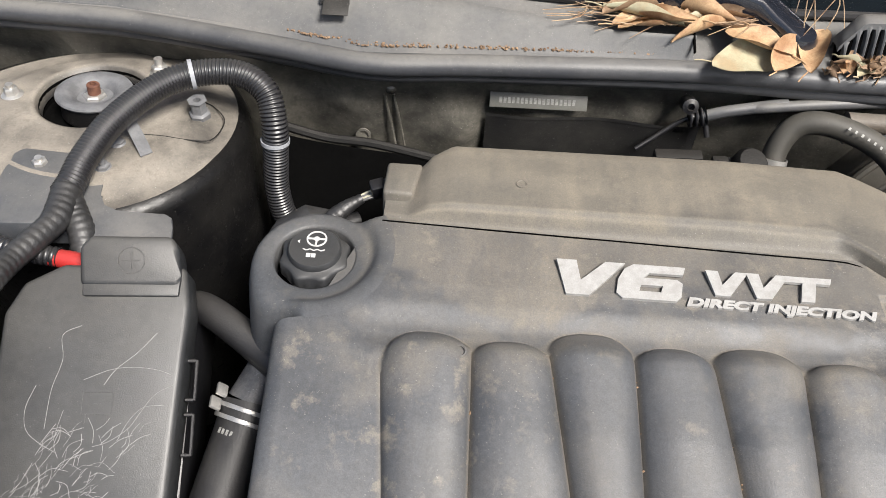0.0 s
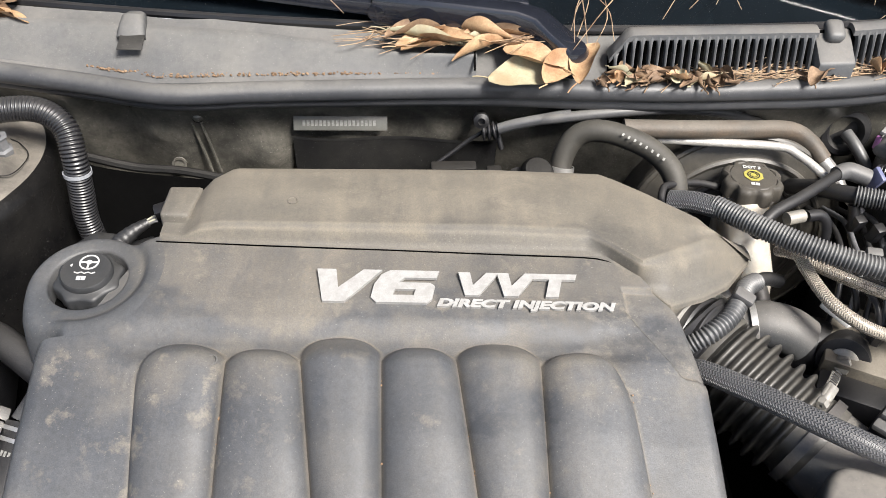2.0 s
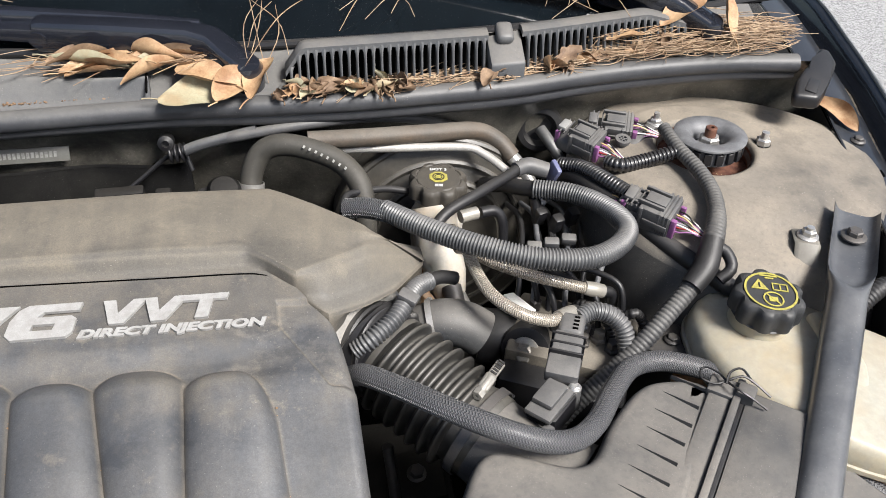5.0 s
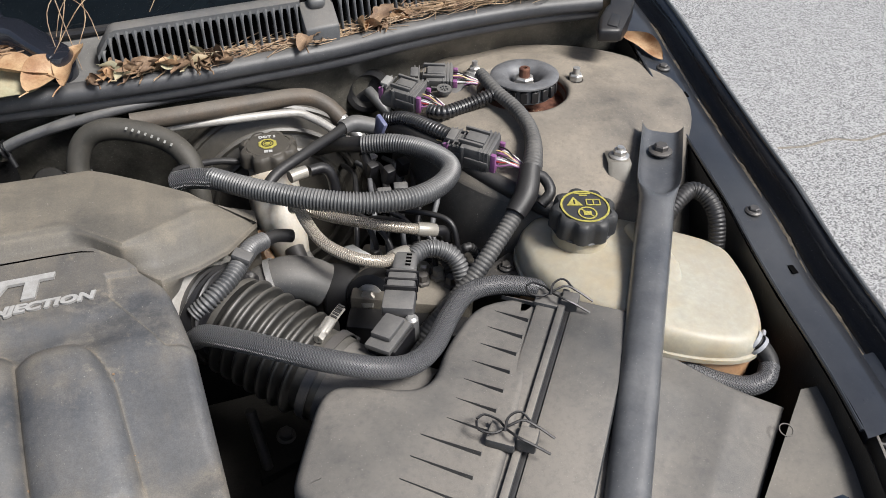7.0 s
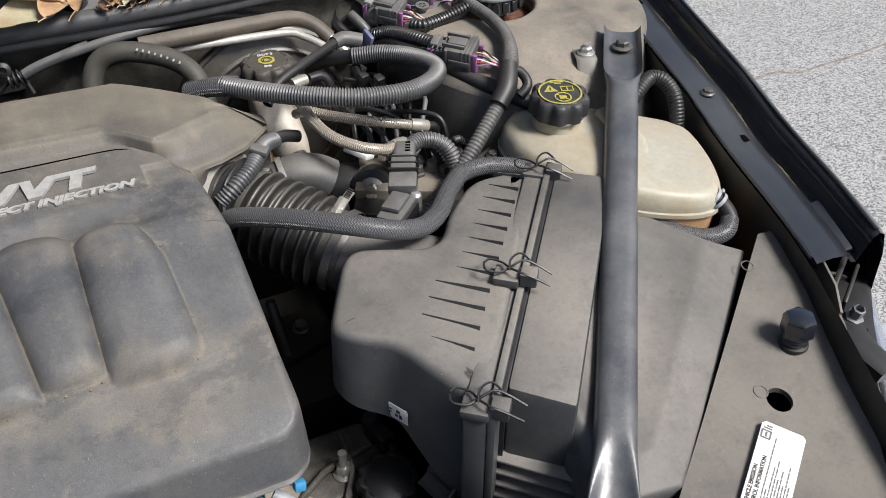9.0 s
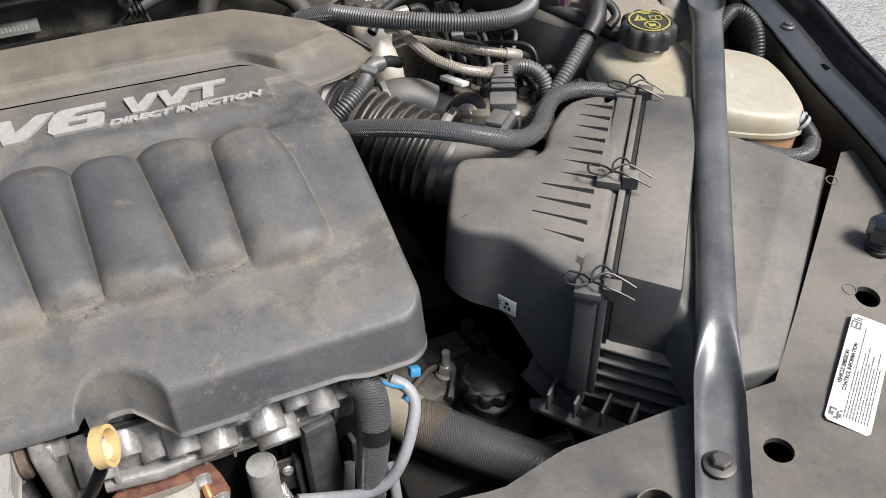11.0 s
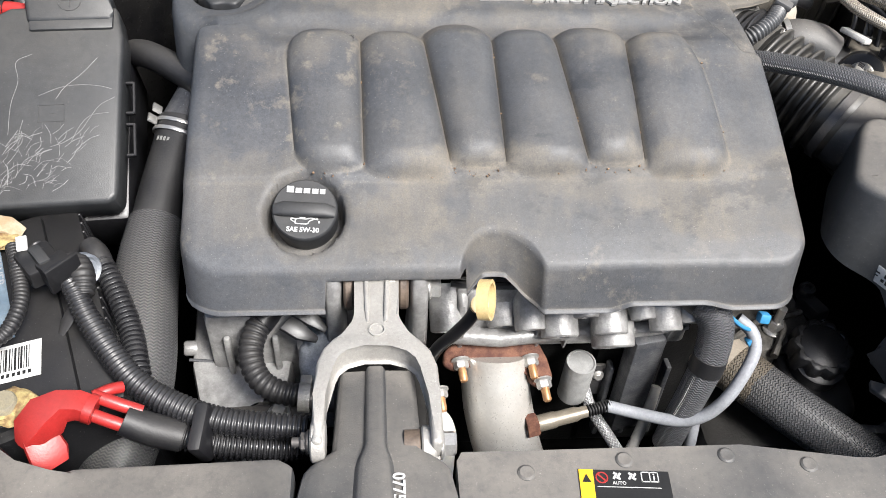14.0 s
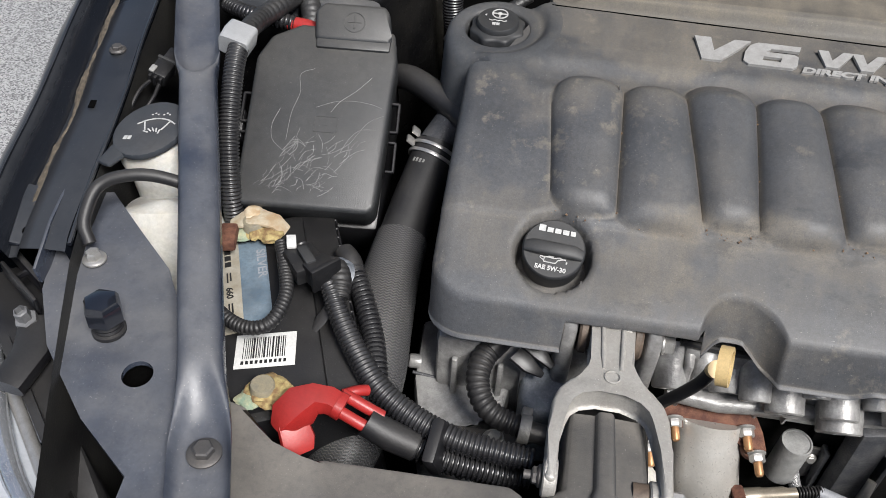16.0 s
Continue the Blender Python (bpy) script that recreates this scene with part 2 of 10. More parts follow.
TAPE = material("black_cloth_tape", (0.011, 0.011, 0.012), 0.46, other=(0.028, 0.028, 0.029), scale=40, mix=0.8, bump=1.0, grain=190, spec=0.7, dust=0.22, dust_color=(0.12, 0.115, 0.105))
DUSTYTAPE = material("dusty_cloth_tape", (0.040, 0.041, 0.044), 0.5, other=(0.075, 0.074, 0.073), scale=30, mix=0.9, bump=1.0, grain=160, dust=0.55, dust_color=(0.20, 0.187, 0.165))
SLEEVE = material("braided_sleeve", (0.125, 0.128, 0.138), 0.36, other=(0.17, 0.168, 0.165), scale=30, dust=0.25, wire=(15.0, 2500.0), bump=1.0)
WIDESLEEVE = material("wide_braided_sleeve", (0.105, 0.106, 0.112), 0.38, other=(0.15, 0.142, 0.128), scale=16, dust=0.35, wire=(30.0, 2300.0), bump=1.0)
BCAP = material("dusty_brown_cap", (0.052, 0.047, 0.040), 0.55, other=(0.080, 0.070, 0.056), scale=60, dust=0.35, dust_color=(0.13, 0.115, 0.09), bump=0.3, grain=700)
FOAM = material("dusty_foam_sleeve", (0.062, 0.055, 0.046), 0.55, other=(0.125, 0.084, 0.054), scale=32, dust=0.6, dust_color=(0.200, 0.172, 0.136), bump=0.6, grain=300)
STEELBRAID = material("braided_steel_sleeve", (0.66, 0.59, 0.49), 0.26, metal=0.45, other=(0.50, 0.42, 0.33), scale=60, wire=(6.0, 3000.0), bump=0.8)
FERRULE = material("crimp_ferrule", (0.40, 0.38, 0.34), 0.36, metal=0.4, other=(0.27, 0.245, 0.20), scale=60)
FOIL = material("foil_braid", (0.70, 0.70, 0.70), 0.3, metal=0.5, scale=60, wire=(9.0, 1400.0), bump=1.0)
CAST = material("cast_aluminium", (0.42, 0.415, 0.405), 0.38, metal=0.3, other=(0.21, 0.205, 0.20), scale=55, mix=1.0, bump=1.0, grain=300, speck=0.55, speck_color=(0.74, 0.74, 0.74))
ALLOY = material("bright_alloy", (0.47, 0.455, 0.425), 0.42, metal=0.3, other=(0.30, 0.28, 0.25), scale=40, bump=0.9, grain=500, dust=0.2, dust_color=(0.30, 0.28, 0.25), speck=0.9, speck_color=(0.8, 0.8, 0.78))
PIPE = material("exhaust_steel", (0.56, 0.545, 0.515), 0.30, metal=0.35, other=(0.36, 0.32, 0.27), scale=22, bump=0.6, grain=160, speck=0.3, speck_color=(0.25, 0.2, 0.15))
FOILCAN = material("crosshatched_foil", (0.50, 0.50, 0.49), 0.34, metal=0.3, other=(0.24, 0.24, 0.235), scale=120, bump=1.0, grain=330)
CLAMPSTEEL = material("worn_clamp_steel", (0.42, 0.40, 0.36), 0.34, metal=0.5, other=(0.25, 0.23, 0.20), scale=80, bump=0.4)
STEEL = material("zinc_steel", (0.60, 0.59, 0.57), 0.34, metal=0.7, other=(0.35, 0.33, 0.30), scale=90, bump=0.2)
DARKSTEEL = material("dark_steel", (0.085, 0.085, 0.09), 0.45, metal=0.5, other=(0.15, 0.135, 0.12), scale=60, bump=0.3, dust=0.3)
RUST = material("rust", (0.075, 0.026, 0.017), 0.8, other=(0.19, 0.085, 0.05), scale=110, mix=0.9, bump=0.9, grain=700)
BUSH = material("rusty_bushing", (0.075, 0.055, 0.042), 0.6, other=(0.16, 0.12, 0.09), scale=70, mix=1.0, bump=0.6)
COPPER = material("copper_stud", (0.52, 0.28, 0.13), 0.4, metal=0.5, other=(0.28, 0.15, 0.08), scale=150)
BODY = material("dark_blue_paint", (0.006, 0.008, 0.013), 0.20, other=(0.014, 0.016, 0.021), scale=10, dust=0.38, dust_color=(0.095, 0.097, 0.099), bump=0.35, grain=26, coat=0.5, speck=0.3)
APRON = material("dusty_painted_steel", (0.042, 0.041, 0.040), 0.42, other=(0.095, 0.086, 0.073), scale=14, mix=1.0, dust=0.85, dust_color=(0.185, 0.163, 0.132), bump=0.35, speck=0.5)
TOWER = material("dusty_tower_steel", (0.045, 0.045, 0.046), 0.45, other=(0.095, 0.088, 0.078), scale=14, mix=0.8, dust=1.0, dust_color=(0.305, 0.252, 0.182), bump=0.6, grain=600, speck=0.7)
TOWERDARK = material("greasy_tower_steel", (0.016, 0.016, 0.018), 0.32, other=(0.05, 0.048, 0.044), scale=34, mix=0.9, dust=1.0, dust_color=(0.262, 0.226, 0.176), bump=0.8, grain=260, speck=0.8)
BLUESTEEL = material("dark_blue_steel", (0.022, 0.031, 0.054), 0.27, other=(0.072, 0.082, 0.106), scale=24, mix=1.0, dust=0.65, dust_color=(0.150, 0.147, 0.145), bump=0.7, grain=60, speck=0.8, spec=0.8)
SAND = material("tan_sand", (0.42, 0.33, 0.20), 0.85, other=(0.26, 0.19, 0.11), scale=300, mix=1.0)
DIRT = material("tan_dirt", (0.13, 0.107, 0.080), 0.9, other=(0.055, 0.046, 0.036), scale=120, mix=1.0)
# Opaque pale blue-grey: the sky's reflection on the lens is in the colour.
LENS = material("headlamp_lens", (0.42, 0.44, 0.47), 0.06, other=(0.30, 0.32, 0.35), scale=9, bump=0.02, spec=0.7, coat=1.0)
PADM = material("corroded_grey_casting", (0.17, 0.19, 0.22), 0.5, metal=0.2, other=(0.34, 0.36, 0.39), scale=50, mix=1.0, bump=0.8, grain=400, speck=0.8, speck_color=(0.7, 0.72, 0.75))
BULK = material("dusty_bulkhead_paint", (0.060, 0.058, 0.051), 0.26, other=(0.135, 0.127, 0.108), scale=30, mix=1.0, dust=0.9, dust_color=(0.24, 0.222, 0.19), bump=0.9, grain=70, speck=0.8, spec=0.9)
UNDERCAST = material("grimy_casting", (0.055, 0.052, 0.046), 0.55, metal=0.1, other=(0.13, 0.12, 0.105), scale=45, mix=1.0, bump=0.9, grain=300, speck=0.5, speck_color=(0.35, 0.34, 0.32))
PLATE = material("blue_grey_bracket_steel", (0.052, 0.057, 0.066), 0.42, other=(0.085, 0.088, 0.094), scale=26, mix=0.8, dust=0.6, dust_color=(0.165, 0.155, 0.138), bump=0.4, grain=500, speck=0.4)
BOOST = material("dusty_booster_steel", (0.030, 0.028, 0.025), 0.38, other=(0.075, 0.068, 0.056), scale=18, mix=1.0, dust=0.7, dust_color=(0.20, 0.18, 0.145), bump=0.4, spec=0.8)
SPECKDARK = material("dark_speckled_casting", (0.055, 0.058, 0.066), 0.45, metal=0.2, other=(0.12, 0.12, 0.122), scale=60, mix=1.0, bump=0.9, grain=420, speck=0.9, speck_color=(0.42, 0.43, 0.45))
# Greasy steel, blackened so the tower's shaded side lies in the colour.
GREASESHADE = material("shaded_greasy_steel", (0.004, 0.004, 0.0045), 0.30, other=(0.011, 0.0105, 0.010), scale=18, mix=1.0, bump=0.8, grain=120, speck=0.4, spec=0.2)
STOPM = material("glossy_black_plastic", (0.012, 0.014, 0.020), 0.14, other=(0.02, 0.022, 0.03), scale=30, bump=0.05, spec=0.7, coat=0.5)
RESERVOIR = material("stained_reservoir_plastic", (0.50, 0.48, 0.43), 0.38, other=(0.34, 0.27, 0.19), scale=22, mix=0.9, clear=0.2, dust=0.3, dust_color=(0.30, 0.26, 0.20))
BARM = material("painted_brace", (0.030, 0.035, 0.045), 0.30, other=(0.092, 0.097, 0.104), scale=22, mix=1.0, dust=0.5, dust_color=(0.145, 0.142, 0.138), bump=0.8, grain=60, speck=0.8, spec=0.9)
# Dirty steel, darkened so that low-lying shade is part of the colour.
FIREW = material("shaded_dirty_firewall", (0.010, 0.010, 0.011), 0.45, other=(0.032, 0.031, 0.028), scale=12, mix=1.0, dust=0.5, dust_color=(0.12, 0.11, 0.095), bump=0.5, speck=0.5)
COWL = material("grey_cowl_plastic", (0.068, 0.072, 0.079), 0.55, other=(0.108, 0.107, 0.103), scale=14, mix=0.9, dust=0.75, dust_color=(0.200, 0.187, 0.166), bump=0.4, grain=700, speck=0.6)
GRILLE = material("cowl_grille_plastic", (0.090, 0.095, 0.102), 0.45, other=(0.14, 0.14, 0.138), scale=25, dust=0.5, bump=0.3)
# Near-black that puts the shade of gaps and cavities into the colour.
VOID = material("shade_black", (0.0018, 0.0018, 0.0018), 0.9, scale=20, bump=0.3, spec=0.05)
# Grimy metal darkened further, with the shade of deep gaps in its colour.
UNDER = material("shaded_grime_metal", (0.006, 0.006, 0.006), 0.6, other=(0.020, 0.019, 0.018), scale=22, bump=0.8, grain=300, dust=0.08, spec=0.25)
TANK = material("milky_tank_plastic", (0.44, 0.43, 0.365), 0.34, other=(0.36, 0.27, 0.145), scale=11, mix=0.75, clear=0.3, bump=0.4, grain=60, dust=0.6, dust_color=(0.31, 0.275, 0.21))
TANKLOW = material("coolant_stained_plastic", (0.42, 0.24, 0.13), 0.45, other=(0.52, 0.38, 0.24), scale=20, clear=0.2)
WHITEPL = material("white_plastic", (0.66, 0.65, 0.61), 0.4, other=(0.52, 0.48, 0.40), scale=24, clear=0.2, dust=0.25, dust_color=(0.4, 0.36, 0.29))
LETTER = material("silver_letter", (0.37, 0.368, 0.36), 0.36, other=(0.27, 0.262, 0.25), scale=120, mix=0.8, bump=0.2)
TAPEFLAG = material("silver_grey_tape", (0.46, 0.47, 0.48), 0.3, other=(0.30, 0.30, 0.30), scale=60, metal=0.2)
YELLOW = material("yellow_print", (0.46, 0.41, 0.09), 0.55, other=(0.26, 0.23, 0.06), scale=300, mix=0.9)
PAINTW = material("white_print", (0.58, 0.58, 0.565), 0.5, other=(0.40, 0.40, 0.39), scale=260, mix=0.8)
INK = material("black_print", (0.012, 0.012, 0.012), 0.5)
LABEL = material("paper_label", (0.70, 0.70, 0.68), 0.5, other=(0.58, 0.57, 0.54), scale=40)
VINP = material("vin_sticker", (0.12, 0.12, 0.108), 0.4, other=(0.08, 0.076, 0.068), scale=80, dust=0.3, dust_color=(0.15, 0.14, 0.12))
VINC = material("faint_print", (0.30, 0.30, 0.28), 0.6, other=(0.15, 0.15, 0.14), scale=300, mix=1.0)
REDR = material("red_boot_rubber", (0.40, 0.026, 0.024), 0.34, other=(0.27, 0.02, 0.018), scale=40, bump=0.3, dust=0.15, dust_color=(0.28, 0.13, 0.11))
BLUEPL = material("blue_clip", (0.04, 0.22, 0.42), 0.45)
GREYTUBE = material("grey_sleeving", (0.26, 0.27, 0.29), 0.5, scale=40, bump=0.2)
GREYINK = material("grey_print", (0.13, 0.13, 0.13), 0.6)
CREAM = material("cream_plastic", (0.46, 0.44, 0.33), 0.5, other=(0.36, 0.34, 0.26), scale=60)
YELLOWPL = material("yellow_handle", (0.62, 0.46, 0.22), 0.45, other=(0.50, 0.34, 0.15), scale=60)
PURPLE = material("magenta_lock", (0.20, 0.075, 0.19), 0.45)
LATCHGREY = material("pale_grey_latch", (0.30, 0.30, 0.29), 0.5, other=(0.20, 0.19, 0.18), scale=80)
CONN = material("grey_connector", (0.070, 0.071, 0.075), 0.42, other=(0.12, 0.117, 0.113), scale=60, dust=0.55, dust_color=(0.215, 0.20, 0.175))
CORRODE = material("terminal_corrosion", (0.46, 0.37, 0.16), 0.85, other=(0.16, 0.085, 0.04), scale=130, mix=1.0, bump=1.0, grain=300)
BATTERY = material("battery_case", (0.008, 0.008, 0.009), 0.40, scale=30, dust=0.16, dust_color=(0.10, 0.09, 0.075), bump=0.3, speck=0.4)
GLASS = material("windscreen_glass", (0.004, 0.006, 0.008), 0.04, scale=6, bump=0.0, spec=0.4, speck=0.35)
LEAF = material("dry_leaf", (0.27, 0.145, 0.072), 0.6, other=(0.48, 0.33, 0.19), scale=45, mix=1.0, bump=0.6)
LEAFPALE = material("pale_leaf", (0.39, 0.38, 0.265), 0.6, other=(0.33, 0.25, 0.15), scale=40, mix=1.0, bump=0.4)
LEAFBROWN = material("brown_leaf", (0.13, 0.080, 0.050), 0.7, other=(0.29, 0.195, 0.12), scale=60, mix=1.0, bump=0.5)
NEEDLE = material("pine_needle", (0.19, 0.115, 0.068), 0.5, other=(0.46, 0.34, 0.22), scale=75, mix=1.0)
ASPHALT = asphalt_material()

# ---- shape helpers ----
def thing(name, place, label, category, group="", kind=""):
    ob = new(name)
    ob.empty_display_size = 0.02
    ob.location = place
    return tagged(ob, label, category, group, kind)


BASE_OF = {}


def base_of(ob):
    p = Vector((0, 0, 0))
    while ob is not None:
        p += ob.location
        ob = ob.parent
    return p


def finish(bm, angle=38):
    bm.normal_update()
    for e in bm.edges:
        e.smooth = not (len(e.link_faces) == 2 and e.calc_face_angle(0) > radians(angle))
    for f in bm.faces:
        f.smooth = True


def part(name, bm, mat, parent, label="", angle=38, kind=""):
    """Links a bmesh, in world coordinates, as one mesh object under a thing or a part."""
    finish(bm, angle)
    me = bpy.data.meshes.new(name)
    o = base_of(parent)
    bm.transform(Matrix.Translation(-o))
    bm.to_mesh(me)
    bm.free()
    me.materials.append(mat)
    ob = new(name, me)
    ob.parent = parent
    return tagged(ob, label, "", "", kind)


def solo(name, bm, mat, label, category, place=None, group="", kind="", angle=38):
    finish(bm, angle)
    if place is None:
        lo = [min(v.co[i] for v in bm.verts) for i in range(3)]
        hi = [max(v.co[i] for v in bm.verts) for i in range(3)]
        place = ((lo[0] + hi[0]) / 2, (lo[1] + hi[1]) / 2, lo[2])
    bm.transform(Matrix.Translation(-Vector(place)))
    me = bpy.data.meshes.new(name)
    bm.to_mesh(me)
    bm.free()
    me.materials.append(mat)
    ob = new(name, me)
    ob.location = place
    return tagged(ob, label, category, group, kind)


def aim(place, axis, spin=0.0):
    """A frame at place whose z points along axis."""
    return Matrix.Translation(place) @ Vector(axis).to_track_quat("Z", "Y").to_matrix().to_4x4() @ Matrix.Rotation(radians(spin), 4, "Z")


def frame_xy(place, xdir, up):
    """A frame at place: x along xdir, z near up."""
    x = Vector(xdir).normalized()
    y = Vector(up).cross(x).normalized()
    z = x.cross(y)
    m = Matrix((x, y, z)).transposed().to_4x4()
    m.translation = place
    return m


def box(m, sx, sy, sz, bevel=0.003, seg=2, bm=None, taper=1.0):
    """A box with rounded edges about the frame m, its base at z=0."""
    b = bmesh.new()
    bmesh.ops.create_cube(b, size=1)
    for v in b.verts:
        k = taper if v.co.z > 0 else 1.0
        v.co = Vector((v.co.x * sx * k, v.co.y * sy * k, (v.co.z + 0.5) * sz))
    if bevel:
        bmesh.ops.bevel(b, geom=list(b.edges), offset=min(bevel, 0.45 * min(sx, sy, sz)), segments=seg, profile=0.5, affect='EDGES')
    b.transform(m)
    return join(bm, b)


def join(bm, b):
    if bm is None:
        return b
    me = bpy.data.meshes.new("tmp")
    b.to_mesh(me)
    b.free()
    bm.from_mesh(me)
    bpy.data.meshes.remove(me)
    return bm


def lathe(profile, m, n=32, bm=None, wave=None, close=True):
    """Turns a profile of (radius, height) about the z of frame m. wave: radius factor by angle and row."""
    b = bmesh.new()
    rows = []
    for i, (r, z) in enumerate(profile):
        if r < 1e-6:
            rows.append([b.verts.new((0, 0, z))])
            continue
        row = []
        for k in range(n):
            a = 2 * math.pi * k / n
            f = wave(a, i) if wave else 1.0
            row.append(b.verts.new((r * f * math.cos(a), r * f * math.sin(a), z)))
        rows.append(row)
    for p, q in zip(rows, rows[1:]):
        for k in range(n):
            j = (k + 1) % n
            if len(p) == 1 and len(q) == 1:
                continue
            if len(p) == 1:
                b.faces.new((p[0], q[j], q[k]))
            elif len(q) == 1:
                b.faces.new((p[k], p[j], q[0]))
            else:
                b.faces.new((p[k], p[j], q[j], q[k]))
    if close:
        for row, flip in ((rows[0], True), (rows[-1], False)):
            if len(row) > 1:
                b.faces.new(row[::-1] if flip else row)
    b.normal_update()
    b.transform(m)
    return join(bm, b)


def spline(pts, step=0.004):
    """Points along a smooth curve through pts, evenly spaced."""
    P = [Vector(p) for p in pts]
    P = [2 * P[0] - P[1]] + P + [2 * P[-1] - P[-2]]
    fine = []
    for i in range(1, len(P) - 2):
        a, b, c, d = P[i - 1:i + 3]
        for k in range(24):
            t = k / 24
            fine.append(0.5 * (2 * b + (c - a) * t + (2 * a - 5 * b + 4 * c - d) * t * t + (3 * b - a - 3 * c + d) * t ** 3))
    fine.append(P[-2])
    out, carry = [fine[0]], 0.0
    for a, b in zip(fine, fine[1:]):
        seg = (b - a).length
        while seg > 1e-9 and carry + seg >= step:
            f = (step - carry) / seg
            a = a.lerp(b, f)
            out.append(a.copy())
            seg, carry = (b - a).length, 0.0
        carry += seg
    if (out[-1] - fine[-1]).length > step * 0.3:
        out.append(fine[-1])
    return out


def tube(pts, r, n=14, step=0.005, rings=None, bm=None, ends=True, lobes=None, raw=False):
    """A round hose along pts. r: a radius or one for each given point. rings: (pitch, depth) of corrugations."""
    b = bmesh.new()
    uvl = b.loops.layers.uv.new("UVMap")
    if rings:
        step = rings[0] / 5
    line = [Vector(p) for p in pts] if raw else spline(pts, step)
    m = len(line)
    if isinstance(r, (int, float)):
        rad = [r] * m
    else:
        rad = [float(q) for q in np.interp(np.linspace(0, 1, m), np.linspace(0, 1, len(r)), r)]
    t0 = (line[1] - line[0]).normalized()
    side = t0.orthogonal().normalized()
    rows, s = [], [0.0]
    for i, p in enumerate(line):
        t = (line[min(i + 1, m - 1)] - line[max(i - 1, 0)]).normalized()
        side = (side - t * side.dot(t)).normalized()
        up = t.cross(side)
        q = rad[i]
        if rings:
            q += rings[1] * (0.35, 0.5, 0.35, -0.6, -0.6)[i % 5]
        if i:
            s.append(s[-1] + (p - line[i - 1]).length)
        row = []
        for k in range(n):
            a = 2 * math.pi * k / n
            row.append(b.verts.new(p + q * (math.cos(a) * side + math.sin(a) * up)))
        rows.append(row)
    for i in range(m - 1):
        for k in range(n):
            j = (k + 1) % n
            f = b.faces.new((rows[i][k], rows[i][j], rows[i + 1][j], rows[i + 1][k]))
            for lp, (uu, vv) in zip(f.loops, ((k / n, s[i]), ((k + 1) / n, s[i]), ((k + 1) / n, s[i + 1]), (k / n, s[i + 1]))):
                lp[uvl].uv = (uu * 2 * math.pi, vv)
    if ends:
        b.faces.new(rows[0][::-1]), b.faces.new(rows[-1])
    return join(bm, b)


def slab(poly, top, bottom, bevel=0.004, seg=2, bm=None, m=None):
    """A prism over a polygon in plan. top and bottom: heights, or functions of x and y."""
    b = bmesh.new()
    ht = top if callable(top) else (lambda x, y: top)
    hb = bottom if callable(bottom) else (lambda x, y: bottom)
    up = [b.verts.new((x, y, ht(x, y))) for x, y in poly]
    dn = [b.verts.new((x, y, hb(x, y))) for x, y in poly]
    area = sum(p[0] * q[1] - q[0] * p[1] for p, q in zip(poly, poly[1:] + poly[:1]))
    if area < 0:
        up.reverse(), dn.reverse()
    b.faces.new(up), b.faces.new(dn[::-1])
    k = len(up)
    for i in range(k):
        j = (i + 1) % k
        b.faces.new((dn[i], dn[j], up[j], up[i]))
    if bevel:
        bmesh.ops.bevel(b, geom=list(b.edges), offset=bevel, segments=seg, profile=0.5, affect='EDGES', clamp_overlap=True)
    if m is not None:
        b.transform(m)
    return join(bm, b)


def loft(sections, n=20, bm=None, power=2.6, up=(0, 0, 1)):
    """A bar through sections (centre, width, height), each a rounded rectangle across the way."""
    b = bmesh.new()
    rows = []
    for i, (c, w, h) in enumerate(sections):
        t = (Vector(sections[min(i + 1, len(sections) - 1)][0]) - Vector(sections[max(i - 1, 0)][0])).normalized()
        side = t.cross(Vector(up)).normalized()
        top = side.cross(t)
        row = []
        for k in range(n):
            a = 2 * math.pi * k / n
            x, y = math.cos(a), math.sin(a)
            x = math.copysign(abs(x) ** (2 / power), x) * w / 2
            y = math.copysign(abs(y) ** (2 / power), y) * h / 2
            row.append(b.verts.new(Vector(c) + side * x + top * y))
        rows.append(row)
    for p, q in zip(rows, rows[1:]):
        for k in range(n):
            j = (k + 1) % n
            b.faces.new((p[k], p[j], q[j], q[k]))
    b.faces.new(rows[0][::-1]), b.faces.new(rows[-1])
    bmesh.ops.recalc_face_normals(b, faces=b.faces)
    return join(bm, b)


def sheet(f, nu, nv, thick=0.0, bm=None):
    """A grid of points f(u, v), u and v from 0 to 1, thickened downward if asked."""
    b = bmesh.new()
    g = [[b.verts.new(f(i / nu, j / nv)) for j in range(nv + 1)] for i in range(nu + 1)]
    for i in range(nu):
        for j in range(nv):
            b.faces.new((g[i][j], g[i + 1][j], g[i + 1][j + 1], g[i][j + 1]))
    if thick:
        edge = [g[i][0] for i in range(nu + 1)] + [g[nu][j] for j in range(1, nv + 1)] + [g[i][nv] for i in range(nu - 1, -1, -1)] + [g[0][j] for j in range(nv - 1, 0, -1)]
        low = [b.verts.new(v.co - Vector((0, 0, thick))) for v in edge]
        for i in range(len(edge)):
            j = (i + 1) % len(edge)
            b.faces.new((edge[j], edge[i], low[i], low[j]))
    b.normal_update()
    return join(bm, b)


def chaikin(poly, times_=2):
    for _ in range(times_):
        out = []
        for p, q in zip(poly, poly[1:] + poly[:1]):
            out += [(0.75 * p[0] + 0.25 * q[0], 0.75 * p[1] + 0.25 * q[1]), (0.25 * p[0] + 0.75 * q[0], 0.25 * p[1] + 0.75 * q[1])]
        poly = out
    return poly


